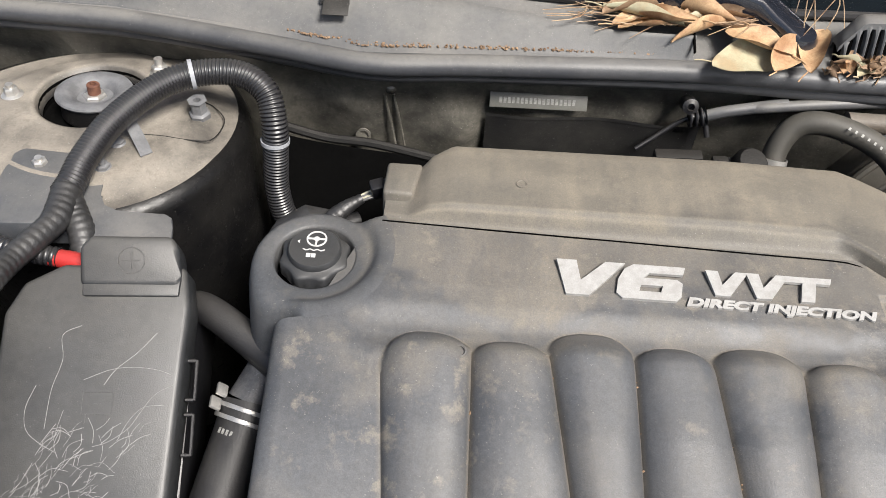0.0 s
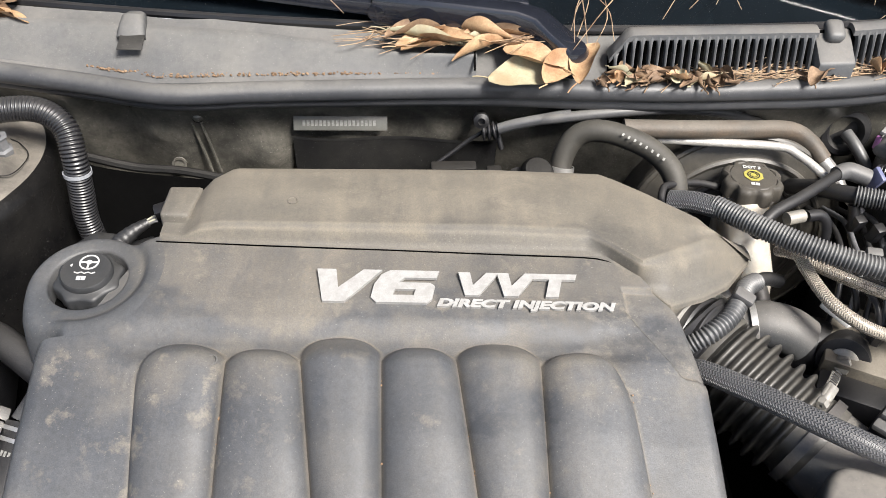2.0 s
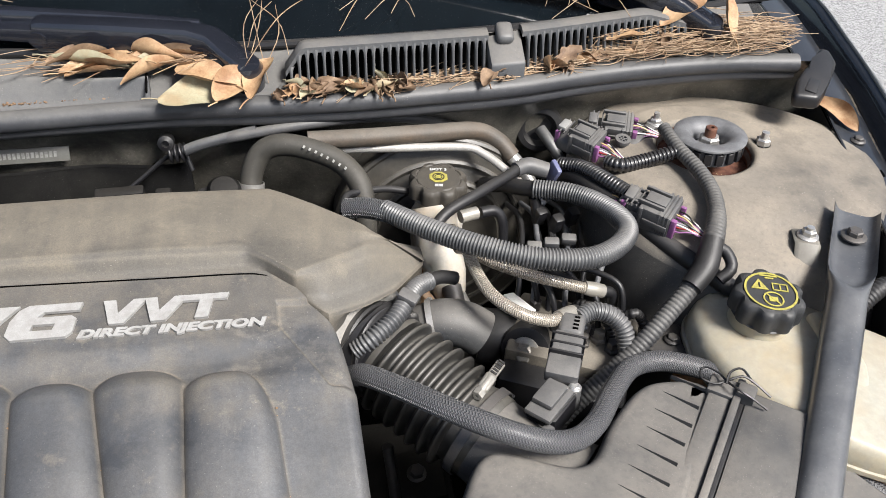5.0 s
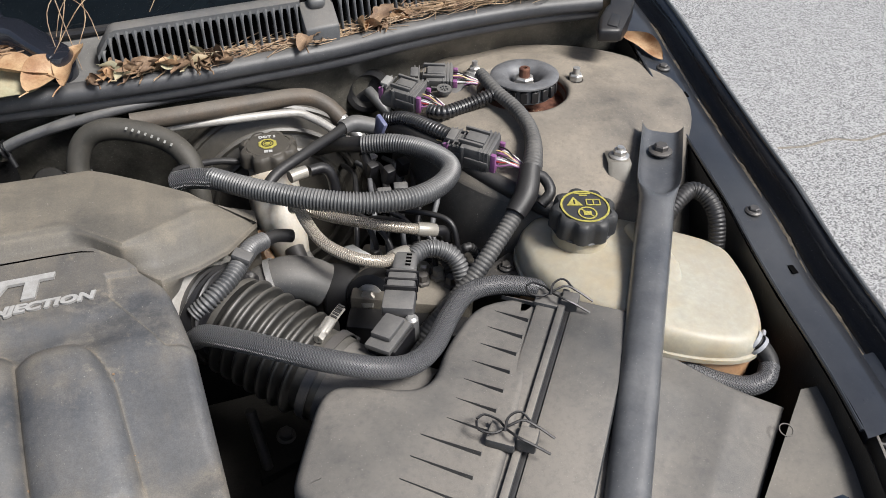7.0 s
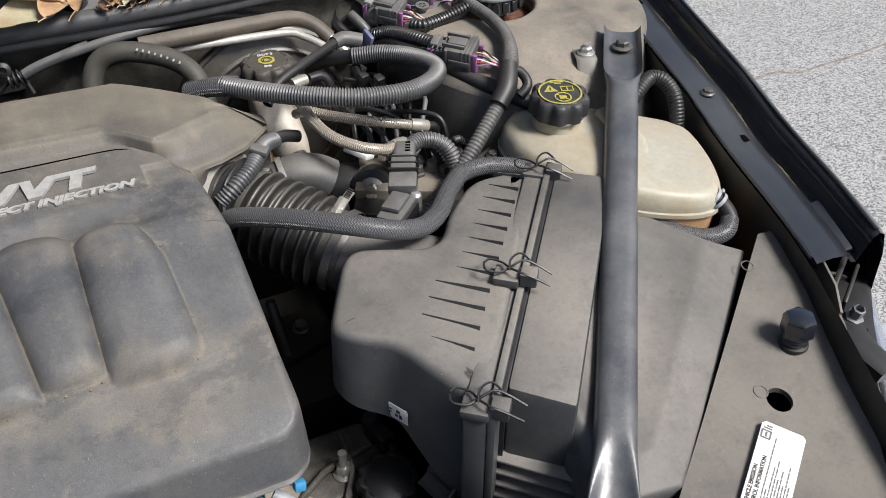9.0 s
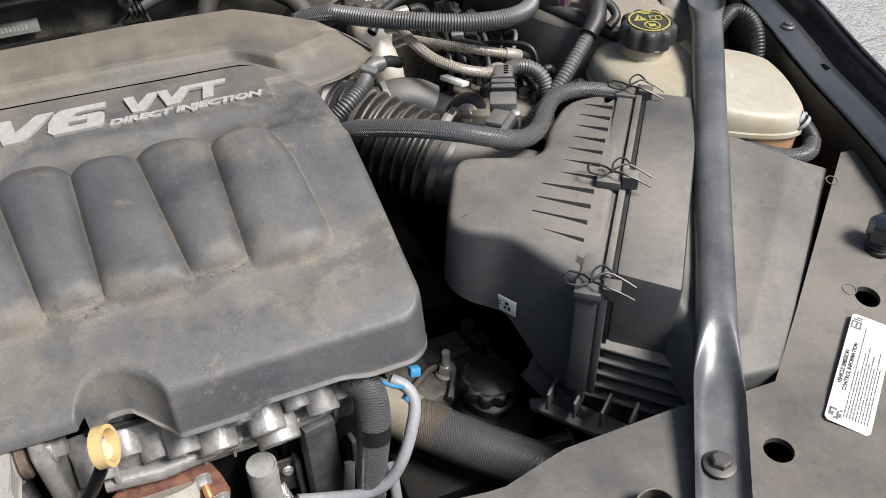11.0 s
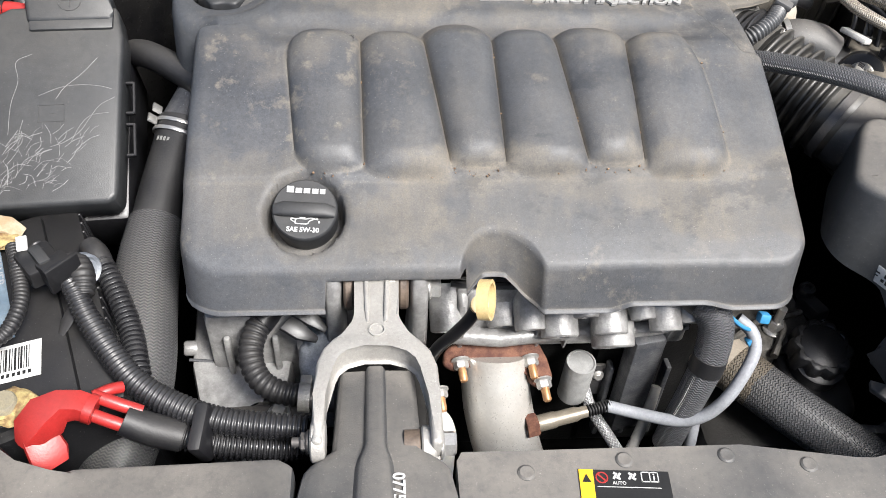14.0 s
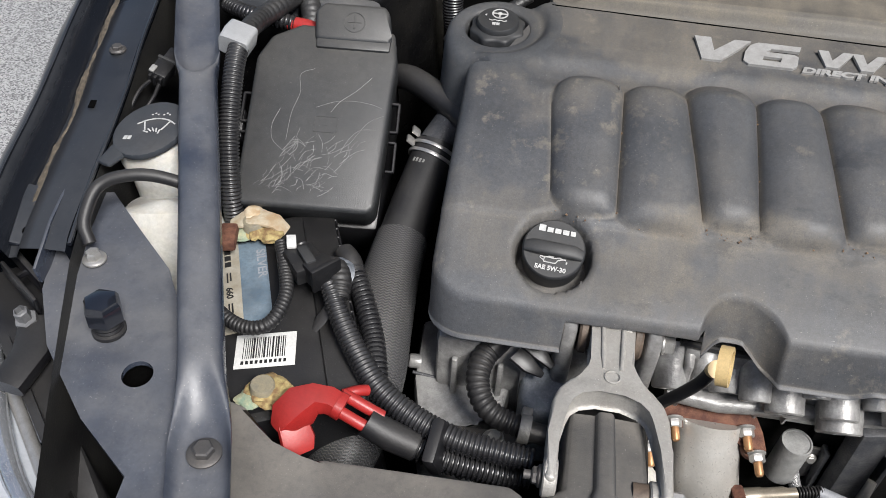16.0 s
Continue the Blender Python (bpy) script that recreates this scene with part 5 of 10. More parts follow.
bm_cover = bmesh.new()
grid = []
side_l = [(CL + 0.012 - 0.012 * math.sin(a), -0.012 + 0.012 * math.cos(a)) for a in (1.57, 1.2, 0.8, 0.4)]
side_r = [(CR - 0.012 + 0.012 * math.sin(a), -0.012 + 0.012 * math.cos(a)) for a in (0.4, 0.8, 1.2, 1.57)]
cols = [(CL - 0.002, -0.055), (CL - 0.001, -0.030)] + side_l + [(x, 0.0) for x in xs] + side_r + [(CR + 0.001, -0.030), (CR + 0.002, -0.055)]
for x0, drop in cols:
    x = x0
    back = cover_point(x, 0)
    d = min(x - CL, CR - x)
    corner = 0.034 - math.sqrt(max(0.0, 0.034 ** 2 - (0.034 - max(0, min(d, 0.034))) ** 2))
    dent = 0.030 * (1 - min(1.0, abs(x + 0.1145) / 0.041) ** 2.6) ** 0.8
    notch = -0.2605 < x < -0.146
    lip = 0.774 - 0.006 * bell(x, -0.10, 0.6, 0.02) + 0.012 * bell(x, -0.146, -0.080, 0.022)
    lip += 0.008 * bell(x, -0.02, 0.10, 0.03)
    front = -0.498 + corner + dent
    col, path = [], []
    yb = front + 0.019
    for k in range(176):
        y = back + (-0.436 - back) * k / 175
        path.append((y, cover_z(y)))
    for k in range(1, 17):
        y = -0.436 + (yb + 0.436) * k / 16
        path.append((y, cover_z(y)))
    ztop = cover_z(yb)
    # a rounded shoulder, a nearly upright face and a small turned-out lip
    a0, a1 = radians(31), radians(66)
    for k in range(1, 13):
        a = a0 + (a1 - a0) * k / 12
        path.append((yb - 0.016 * (math.sin(a) - math.sin(a0)), ztop - 0.016 * (math.cos(a0) - math.cos(a))))
    ys, zs = path[-1]
    for k in range(1, 15):
        a = k / 14
        path.append((ys + (front + 0.001 - ys) * a, zs + (lip + 0.003 - zs) * a))
    path += [(front + 0.0005, lip + 0.0016), (front - 0.0022, lip + 0.0008), (front - 0.0030, lip - 0.0004), (front - 0.0022, lip - 0.0014)]
    if notch:
        kept = [p for p in path if p[1] > 0.8005]
        path = kept + [(kept[-1][0] + 0.0001 * k, 0.8000 - 0.00002 * k) for k in range(len(path) - len(kept))]
    for y, z in path:
        x = along(x0, y) if -0.43 < y else along(x0, -0.43)
        xx = x
        if x > 0.125:
            xx = 0.125 + (x - 0.125) * (right_edge(y) - 0.125) / (CR - 0.125)
        z += lobe(x, y)
        r = math.hypot(x - OILX, (y - OILY) / 0.93)
        if r < 0.0345:
            z -= 0.030 * min(1.0, (0.0345 - r) / 0.0022)
        elif r < 0.041:
            z -= 0.003 * ((0.041 - r) / 0.0065) ** 2
        cut = (xx - 0.106) - max(0.0, (-0.228 - y)) * 0.66
        low = y + 0.287 + 0.20 * (xx - 0.141)
        if cut > 0 and low > 0 and y < -0.205:
            z -= 0.0046 * min(1.0, cut / 0.0022) * min(1.0, low / 0.0022)
        z -= 0.006 * bell(y, -0.285, -0.236, 0.022) * bell(x, -0.33, 0.13, 0.05)
        z += 0.0009 * noise.noise((x * 18, y * 18, 3.0))
        # the step down in front of the ribs
        t_ = max(0.0, min(1.0, (-0.409 - y) / 0.005))
        z -= 0.0022 * t_ * t_ * (3 - 2 * t_) * max(0.0, min(1.0, (y + 0.46) / 0.04)) * (1.0 if xx < CR - 0.006 else 0.4)
        d_ = math.hypot(xx - PX, y - PY)
        if d_ < 0.070:
            t_ = max(0.0, min(1.0, (0.0640 - d_) / 0.007))
            t_ = t_ * t_ * (3 - 2 * t_)
            z += t_ * (0.9095 + 0.02 * (xx - PX) + 0.10 * (y - PY) - z) if z > 0.90 else 0.0
        col.append(bm_cover.verts.new((xx, y, max(z + drop, lip - 0.0014) if drop else z)))
    grid.append(col)
for p, q in zip(grid, grid[1:]):
    for k in range(len(p) - 1):
        bm_cover.faces.new((p[k], p[k + 1], q[k + 1], q[k]))
part("shell", bm_cover, COVER, ec, angle=60)

# grit caught in the valleys and along the feet of the ribs
grit_rng = random.Random(17)
gb_ = bmesh.new()
for k in range(120):
    i = grit_rng.randrange(7)
    f = grit_rng.random()
    if k % 3:
        j = min(i, 5)
        q = grit_rng.random()
        x = BOTV[j] + (BOTV[j + 1] - BOTV[j]) * q
        y = -0.4045 - 0.006 * math.sin(math.pi * q) + grit_rng.gauss(0, 0.0015)
    else:
        y = -0.285 - 0.118 * f
        x = TOPV[i] + (BOTV[i] - TOPV[i]) * (-0.275 - y) / 0.13 + grit_rng.gauss(0, 0.0006)
    c = grit_rng.choice((0.0004, 0.0006, 0.0008, 0.0013))
    box(pose(x, y, cover_z(y) + 0.0006, grit_rng.uniform(0, 90), grit_rng.uniform(0, 90), grit_rng.uniform(0, 90)), c * 1.5, c, c, 0, bm=gb_)
solo("grit", gb_, LEAFBROWN, "brown grit caught between the ribs of the engine cover", "grit", kind="stuff")

# plenum cover behind, with a sloped front step


def plenum_section(u):
    """Front foot, front top, back top, back foot at a place along the plenum."""
    x = -0.300 + u * 0.548
    fx = x
    fy = float(np.interp(x, [-0.304, 0.099, 0.150, 0.185, 0.215, 0.248], [-0.156, -0.170, -0.214, -0.195, -0.172, -0.128]))
    ty = float(np.interp(x, [-0.304, -0.27, 0.085, 0.125, 0.193, 0.248], [-0.140, -0.147, -0.150, -0.190, -0.150, -0.118]))
    by = float(np.interp(x, [-0.304, -0.278, -0.262, -0.243, 0.105, 0.148, 0.200, 0.248], [-0.094, -0.090, -0.072, -0.060, -0.058, -0.084, -0.120, -0.124]))
    tz = float(np.interp(x, [-0.304, -0.280, -0.262, -0.245, 0.0, 0.12, 0.19, 0.205, 0.248], [0.924, 0.925, 0.936, 0.940, 0.942, 0.938, 0.930, 0.922, 0.888]))
    fz = float(np.interp(x, [-0.304, 0.1, 0.15, 0.215, 0.248], [0.921, 0.922, 0.905, 0.892, 0.884]))
    return x, fy, fz, ty, by, tz


def plenum(u, v):
    x, fy, fz, ty, by, tz = plenum_section(u)
    tz = max(tz, fz + 0.001)
    cutoff = max(0.0, min(1.0, (x - 0.150) / 0.02))
    pts = [(fy + 0.003 + 0.006 * cutoff, fz - 0.05 + 0.041 * cutoff), (fy, fz - 0.002), (fy + 0.002, fz + 0.002), (fy * 0.6 + ty * 0.4, fz + 0.25 * (tz - fz)), (fy * 0.2 + ty * 0.8, fz + 0.82 * (tz - fz)), (ty + 0.003, tz - 0.0005), (ty + 0.010, tz), (ty * 0.5 + by * 0.5, tz + 0.003), (by - 0.008, tz + 0.002), (by - 0.002, tz - 0.002), (by + 0.001, tz - 0.010), (by + 0.002, tz - 0.08)]
    k = v * (len(pts) - 1)
    i = min(int(k), len(pts) - 2)
    t = k - i
    return (x, pts[i][0] + (pts[i + 1][0] - pts[i][0]) * t, pts[i][1] + (pts[i + 1][1] - pts[i][1]) * t)


b = sheet(plenum, 130, 44)
bmesh.ops.reverse_faces(b, faces=b.faces)
part("plenum_cover", b, HUMP, ec, "taupe dusty raised rear plenum cover", angle=45)
part("plenum_end", slab([(-0.3005, -0.154), (-0.296, -0.154), (-0.296, -0.096), (-0.3005, -0.096)], 0.922, 0.86, 0.002), HUMP, ec)
part("end_block", slab([(-0.303, -0.129), (-0.276, -0.131), (-0.270, -0.088), (-0.302, -0.088)], lambda x, y: 0.9355 + 0.03 * (y + 0.1), 0.88, 0.0035, 3), HUMP, ec)
part("moulded_ring", lathe([(0.0050, 0), (0.0050, 0.0006), (0.0042, 0.0008), (0.0036, 0.0002)], aim((-0.183, -0.117, 0.9425), (0, -0.05, 1)), 24, close=False), HUMP, ec)
part("moulded_ring", lathe([(0.0050, 0), (0.0050, 0.0006), (0.0042, 0.0008), (0.0036, 0.0002)], aim((-0.229, -0.283, 0.9115), (0, -0.3, 1)), 24, close=False), COVER, ec)
part("joint_gap", tube([(x, y, cover_z(y) + 0.0001 - d) for x, y, d in ((-0.300, -0.1575, 0.0), (-0.2, -0.161, 0.0), (-0.1, -0.164, 0.0), (0.0, -0.1675, 0.0), (0.085, -0.1705, 0.0), (0.104, -0.176, 0.0013))], 0.0008, 6, 0.01), VOID, ec)

# raised silver lettering
tilt = radians(10.5)
LM = Matrix.Rotation(tilt, 4, 'X')
LETTER_Z = lambda y: cover_z(y) + 0.0012


def lettering(text, x, y, size, wide, fat, shear=0.32, depth=0.0012):
    m = Matrix.Translation((x, y, LETTER_Z(y))) @ Matrix.Rotation(radians(-1.2), 4, 'Z') @ LM
    return words(text, size, m, LETTER, ec, "lettering", depth, shear, fat, wide, label="raised silver letters")


def letter(poly, x, y, sx, sy, lean, hole=None):
    m = Matrix.Translation((x, y, LETTER_Z(y))) @ Matrix.Rotation(radians(-0.6), 4, 'Z') @ LM
    put = lambda ring: [(px * sx + lean * py * sy, py * sy) for px, py in ring]
    b = holed(put(poly), [put(hole)] if hole else [], 0.0032, m @ Matrix.Translation((0, 0, 0.0016)))
    part("lettering", b, LETTER, ec, "raised silver letter")


BIGV = [(0, 1), (0.56, 1), (0.66, 0.42), (1.37, 1), (1.92, 1), (0.88, 0), (0.24, 0)]
SIX = [(0.58, 1), (2.02, 1), (1.94, 0.77), (1.00, 0.77), (0.84, 0.62), (1.76, 0.62), (1.90, 0.52), (1.82, 0.12), (1.66, 0), (0.20, 0), (0.04, 0.14), (0.12, 0.55), (0.32, 0.86)]
HOLE6 = [(0.74, 0.41), (1.34, 0.41), (1.28, 0.23), (0.68, 0.23)]
SMALLV = [(0, 1), (0.44, 1), (0.54, 0.44), (1.06, 1), (1.52, 1), (0.76, 0), (0.24, 0)]
TEE = [(-0.04, 1), (1.62, 1), (1.54, 0.76), (1.04, 0.76), (0.86, 0), (0.38, 0), (0.56, 0.76), (-0.12, 0.76)]
letter(BIGV, -0.1545, -0.2240, 0.0290, 0.0335, 0.0)
letter(SIX, -0.1085, -0.2245, 0.0290, 0.0335, 0.0, HOLE6)
letter(SMALLV, -0.0335, -0.2165, 0.0228, 0.0240, 0.0)
letter(SMALLV, -0.0005, -0.2168, 0.0228, 0.0240, 0.0)
letter(TEE, 0.0315, -0.2172, 0.0228, 0.0240, 0.0)
lettering("DIRECT INJECTION", -0.0520, -0.2272, 0.0106, 1.62, 0.00060, 0.22)

# power steering filler bowl
def cover_top(x, y):
    return cover_z(y) - 0.006 * bell(y, -0.285, -0.236, 0.022) * bell(x, -0.33, 0.13, 0.05) + 0.0009 * noise.noise((x * 18, y * 18, 3.0))


def bowl_sheet(u, v):
    """A dish round the filler that runs into the cover on one side and falls off as a rounded wall on the other."""
    a = 2 * math.pi * u
    ca, sa = math.cos(a), math.sin(a)
    deg = (math.degrees(a) + 180) % 360 - 180
    k = max(0.0, min(1.0, (deg + 122) / 34)) * max(0.0, min(1.0, (62 - deg) / 26))
    w = k * k * (3 - 2 * k)
    dish = [(0.0335, -0.030), (0.0335, -0.0030), (0.0342, -0.0008), (0.0358, 0.0), (0.041, 0.0007), (0.0445, 0.0010)]
    wall = [(0.0470, 0.0004), (0.0492, -0.0012), (0.0512, -0.0040), (0.0528, -0.0080), (0.0540, -0.0140), (0.0552, -0.030), (0.0565, -0.055), (0.0590, -0.090)]
    rise = [(0.0470, 0.10), (0.0492, 0.30), (0.0515, 0.58), (0.0540, 0.82), (0.0570, 0.95), (0.0605, 1.0), (0.0645, 1.0), (0.0680, 0.93)]
    i = min(int(round(v * 13)), 13)
    tip = 0.9112 + 0.02 * ca * 0.04
    if i < 6:
        r, z = dish[i]
        return (PX + r * ca, PY + r * sa, tip + z + 0.10 * r * sa)
    flare = 1.0 + 1.0 * math.exp(-((deg + 125) / 26) ** 2)
    r0, z0 = wall[i - 6]
    r0 = 0.0445 + (r0 - 0.0445) * flare
    r1, f = rise[i - 6]
    z0 += tip + 0.10 * 0.0445 * sa
    x1, y1 = PX + r1 * ca, PY + r1 * sa
    base = tip + 0.001 + 0.10 * 0.0445 * sa
    z1 = base + f * (max(cover_top(x1, y1) + 0.0004, base - 0.004) - base)
    r = r0 + w * (r1 - r0)
    return (PX + r * ca, PY + r * sa, z0 + w * (z1 - z0))


bowl = sheet(bowl_sheet, 128, 13)
bmesh.ops.remove_doubles(bowl, verts=bowl.verts, dist=0.00005)
bmesh.ops.recalc_face_normals(bowl, faces=bowl.faces)
part("filler_bowl", bowl, BOWL, ec, "round filler bowl moulded into the cover corner", angle=70)
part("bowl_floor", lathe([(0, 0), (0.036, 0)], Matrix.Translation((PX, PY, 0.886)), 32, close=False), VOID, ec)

pcap = thing("power_steering_cap", (PX, PY, 0.89), "black fluted power steering cap with white printed symbols", "filler cap")
pm = Matrix.Translation((PX, PY + 0.0012, 0.9200)) @ Matrix.Rotation(radians(6), 4, 'X')
fluted_cap(pcap, pm, 0.0300, 0.024, 8, CAPPL, disc=True)
wheel = lathe([(0.0085, 0.0004), (0.0085, 0.0010), (0.0072, 0.0010), (0.0072, 0.0004)], pm @ Matrix.Translation((0.001, 0.0085, 0)), 28, close=False)
for a in (0, 180, 270):
    c, s_ = math.cos(radians(a)), math.sin(radians(a))
    wheel = box(pm @ Matrix.Translation((0.001 + 0.004 * c, 0.0085 + 0.004 * s_, 0.0004)) @ Matrix.Rotation(radians(a), 4, 'Z'), 0.008, 0.0016, 0.0006, 0, bm=wheel)
lathe([(0.0024, 0.0004), (0.0024, 0.0012), (0, 0.0012)], pm @ Matrix.Translation((0.001, 0.0085, 0)), 14, bm=wheel)
part("steering_symbol", wheel, PAINTW, pcap)
wv = tube([pm @ Vector((-0.009 + 0.0015 * k, -0.0035 + 0.0007 * math.cos(k * 1.57), 0.0006)) for k in range(13)], 0.0005, 5, 0.001)
part("fluid_symbol", wv, PAINTW, pcap)
bk = box(pm @ Matrix.Translation((-0.0035, -0.0095, 0.0003)), 0.0035, 0.004, 0.0005, 0)
box(pm @ Matrix.Translation((0.0006, -0.0095, 0.0003)), 0.0035, 0.004, 0.0005, 0, bm=bk)
part("manual_symbol", bk, PAINTW, pcap)
part("arrow_symbol", slab([(-0.0145, 0.0048), (-0.0125, 0.0030), (-0.0125, 0.0066)], 0.0008, 0.0003, 0, m=pm), PAINTW, pcap)

# oil filler cap
ocap = thing("oil_filler_cap", (OILX, OILY, 0.80), "round black oil filler cap with grip bar and white print", "filler cap")
om = Matrix.Translation((OILX, OILY, cover_z(OILY) + 0.002)) @ Matrix.Rotation(radians(27), 4, 'X') @ Matrix.Rotation(radians(-4), 4, 'Z')
disc = lathe([(0.0275, -0.028), (0.0282, -0.008), (0.0282, -0.004), (0.0276, -0.0018), (0.0266, -0.001), (0, -0.001)], om, 56)
part("cap_body", disc, CAPPL, ocap)
part("grip_bar", loft([(om @ Vector((-0.0260, -0.002, 0.000)), 0.010, 0.004), (om @ Vector((-0.018, -0.0015, 0.002)), 0.013, 0.008), (om @ Vector((0.018, -0.0015, 0.002)), 0.013, 0.008), (om @ Vector((0.0260, -0.002, 0.000)), 0.010, 0.004)], 16, up=(0, -0.45, 0.9)), CAPPL, ocap)
bars(om @ Matrix.Translation((0, 0, -0.0006)), [(-0.0165, 0.0125, 0.033, 0.0013), (-0.0165, 0.0145, 0.006, 0.006), (-0.009, 0.0145, 0.0055, 0.0045), (-0.002, 0.0145, 0.0055, 0.0045), (0.005, 0.0145, 0.0055, 0.0045), (0.012, 0.0145, 0.0045, 0.0045)][1:], PAINTW, ocap, "brand_mark")
words("SAE 5W-30", 0.0058, om @ Matrix.Translation((0, -0.0208, -0.0004)), PAINTW, ocap, "print", 0.0003, 0, 0.0002, 1.0, 'CENTER')
can_b = tube([om @ Vector((x, y, -0.0005)) for x, y in ((-0.007, -0.0135), (0.003, -0.0135), (0.0055, -0.0105), (0.0115, -0.0085), (0.012, -0.0092), (0.0060, -0.0080), (0.002, -0.0092), (-0.006, -0.0092), (-0.007, -0.0135))], 0.00055, 5, 0.001)
for x, y, w, h in ((-0.0035, -0.0085, 0.005, 0.0009), (-0.0014, -0.0090, 0.0009, 0.0022), (0.0125, -0.0125, 0.0014, 0.0020)):
    box(om @ Matrix.Translation((x + w / 2, y + h / 2, -0.0008)), w, h, 0.0007, 0, bm=can_b)
tube([om @ Vector((x, y, -0.0005)) for x, y in ((-0.0068, -0.0125), (-0.0105, -0.0105), (-0.0105, -0.0090), (-0.0060, -0.0098))], 0.00055, 5, 0.001, bm=can_b)
part("oil_can_symbol", can_b, PAINTW, ocap)

# ---- engine below the cover ----
eng = thing("engine_block", (-0.1, -0.3, 0.45), "grimy cast aluminium engine under its cover, the block coloured as in shade", "engine")
# Block colour carries the shade under the cover as well as grime.
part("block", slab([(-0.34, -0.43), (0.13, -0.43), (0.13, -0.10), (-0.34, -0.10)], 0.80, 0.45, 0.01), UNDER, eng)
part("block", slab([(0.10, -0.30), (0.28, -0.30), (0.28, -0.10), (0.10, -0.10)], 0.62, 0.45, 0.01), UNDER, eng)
hd = part("cylinder_head", slab([(-0.135, -0.455), (0.10, -0.455), (0.10, -0.42), (-0.135, -0.42)], 0.752, 0.665, 0.006), CAST, eng, "cast aluminium cylinder head with bosses")
for x, r, l, z in ((-0.143, 0.0165, 0.026, 0.726), (-0.112, 0.0125, 0.020, 0.738), (-0.088, 0.0165, 0.016, 0.716), (-0.066, 0.0150, 0.034, 0.738), (-0.036, 0.0185, 0.034, 0.726), (-0.012, 0.0140, 0.026, 0.742), (0.010, 0.0175, 0.040, 0.738), (0.018, 0.0215, 0.036, 0.712), (0.041, 0.0125, 0.030, 0.744), (0.064, 0.0160, 0.038, 0.738), (0.088, 0.0135, 0.032, 0.740)):
    part("boss", lathe([(r * 1.35, -0.016), (r * 1.08, -0.002), (r, 0.006), (r * 0.96, l), (r * 0.88, l + 0.0016), (r * 0.50, l + 0.0016), (r * 0.45, l - 0.008), (0, l - 0.008)], aim((x, -0.448, z), (0.03, -0.80, -0.58)), 26), CAST, hd)
for x, w in ((-0.128, 0.012), (-0.052, 0.010), (-0.024, 0.008), (0.030, 0.010), (0.078, 0.010)):
    part("web", loft([((x, -0.440, 0.752), w, 0.012), ((x, -0.458, 0.735), w * 0.8, 0.014), ((x, -0.462, 0.700), w * 0.6, 0.012), ((x, -0.455, 0.67), w * 0.5, 0.010)], 10, up=(0, -1, 0.3)), CAST, hd)
part("head_rail", loft([((-0.140, -0.456, 0.690), 0.020, 0.016), ((-0.09, -0.459, 0.688), 0.022, 0.018), ((-0.03, -0.457, 0.692), 0.020, 0.016), ((0.03, -0.456, 0.690), 0.022, 0.016), ((0.095, -0.455, 0.700), 0.018, 0.014)], 14), CAST, hd)
part("gasket_edge", tube([(-0.14, -0.452, 0.757), (-0.08, -0.456, 0.756), (-0.02, -0.453, 0.757), (0.05, -0.456, 0.757), (0.10, -0.452, 0.756)], 0.0035, 8), RUBBER, hd)
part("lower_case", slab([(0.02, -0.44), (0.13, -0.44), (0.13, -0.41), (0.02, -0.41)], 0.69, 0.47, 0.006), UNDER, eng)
part("lower_case", box(frame_xy((0.055, -0.452, 0.615), (0, 0, 1), (0.2, -1, 0)), 0.15, 0.034, 0.022, 0.004), SPECKDARK, eng, "dark speckled casting")
for k_ in range(3):
    part("case_rib", box(frame_xy((0.032 + 0.030 * k_, -0.445, 0.57), (0, 0, 1), (0.1, -1, 0)), 0.12, 0.006, 0.014, 0.002), SPECKDARK, eng)
tc = part("timing_cover", slab([(-0.365, -0.475), (-0.275, -0.475), (-0.275, -0.40), (-0.365, -0.40)], 0.742, 0.60, 0.008), CAST, eng, "speckled cast aluminium timing cover")
for k in range(4):
    part("cover_rib", box(frame_xy((-0.345 + 0.022 * k, -0.477, 0.67), (0, 0, 1), (0, -1, 0)), 0.10, 0.006, 0.006, 0.002), CAST, tc)
part("cover_stud", lathe([(0.0075, 0), (0.0075, 0.010), (0.006, 0.012), (0, 0.012)], aim((-0.383, -0.452, 0.672), (-1, -0.2, 0.2)), 16), CAST, tc)
part("timing_cover", slab([(-0.285, -0.46), (-0.20, -0.46), (-0.20, -0.41), (-0.285, -0.41)], 0.762, 0.62, 0.01), CAST, eng)
bolt(eng, (-0.298, -0.530, 0.668), (0, -0.1, 1), 0.013, 0.024, 0.012, STEEL, "bolt", 0.0)
part("bracket", loft([((-0.35, -0.52, 0.655), 0.02, 0.012), ((-0.30, -0.53, 0.662), 0.03, 0.012), ((-0.25, -0.51, 0.675), 0.02, 0.012)], 12), DARKSTEEL, eng)

# engine mount: forked alloy arm, bushings, bolts and its plastic housing
mt = thing("engine_mount", (-0.2, -0.55, 0.65), "grey cast alloy forked engine mount arm with bolts", "engine mount")
HALF = [(0.0195, -0.450), (0.0190, -0.480), (0.0150, -0.522), (0.0170, -0.531), (0.0255, -0.5385), (0.0345, -0.545), (0.0430, -0.5555), (0.0478, -0.570), (0.0488, -0.600), (0.0486, -0.642), (0.0396, -0.643), (0.0392, -0.600), (0.0372, -0.573), (0.0335, -0.5630), (0.0255, -0.5555), (0.0110, -0.5506)]
ARM = [(-0.2075 - x, y) for x, y in HALF] + [(-0.2075 + x, y) for x, y in reversed(HALF)]
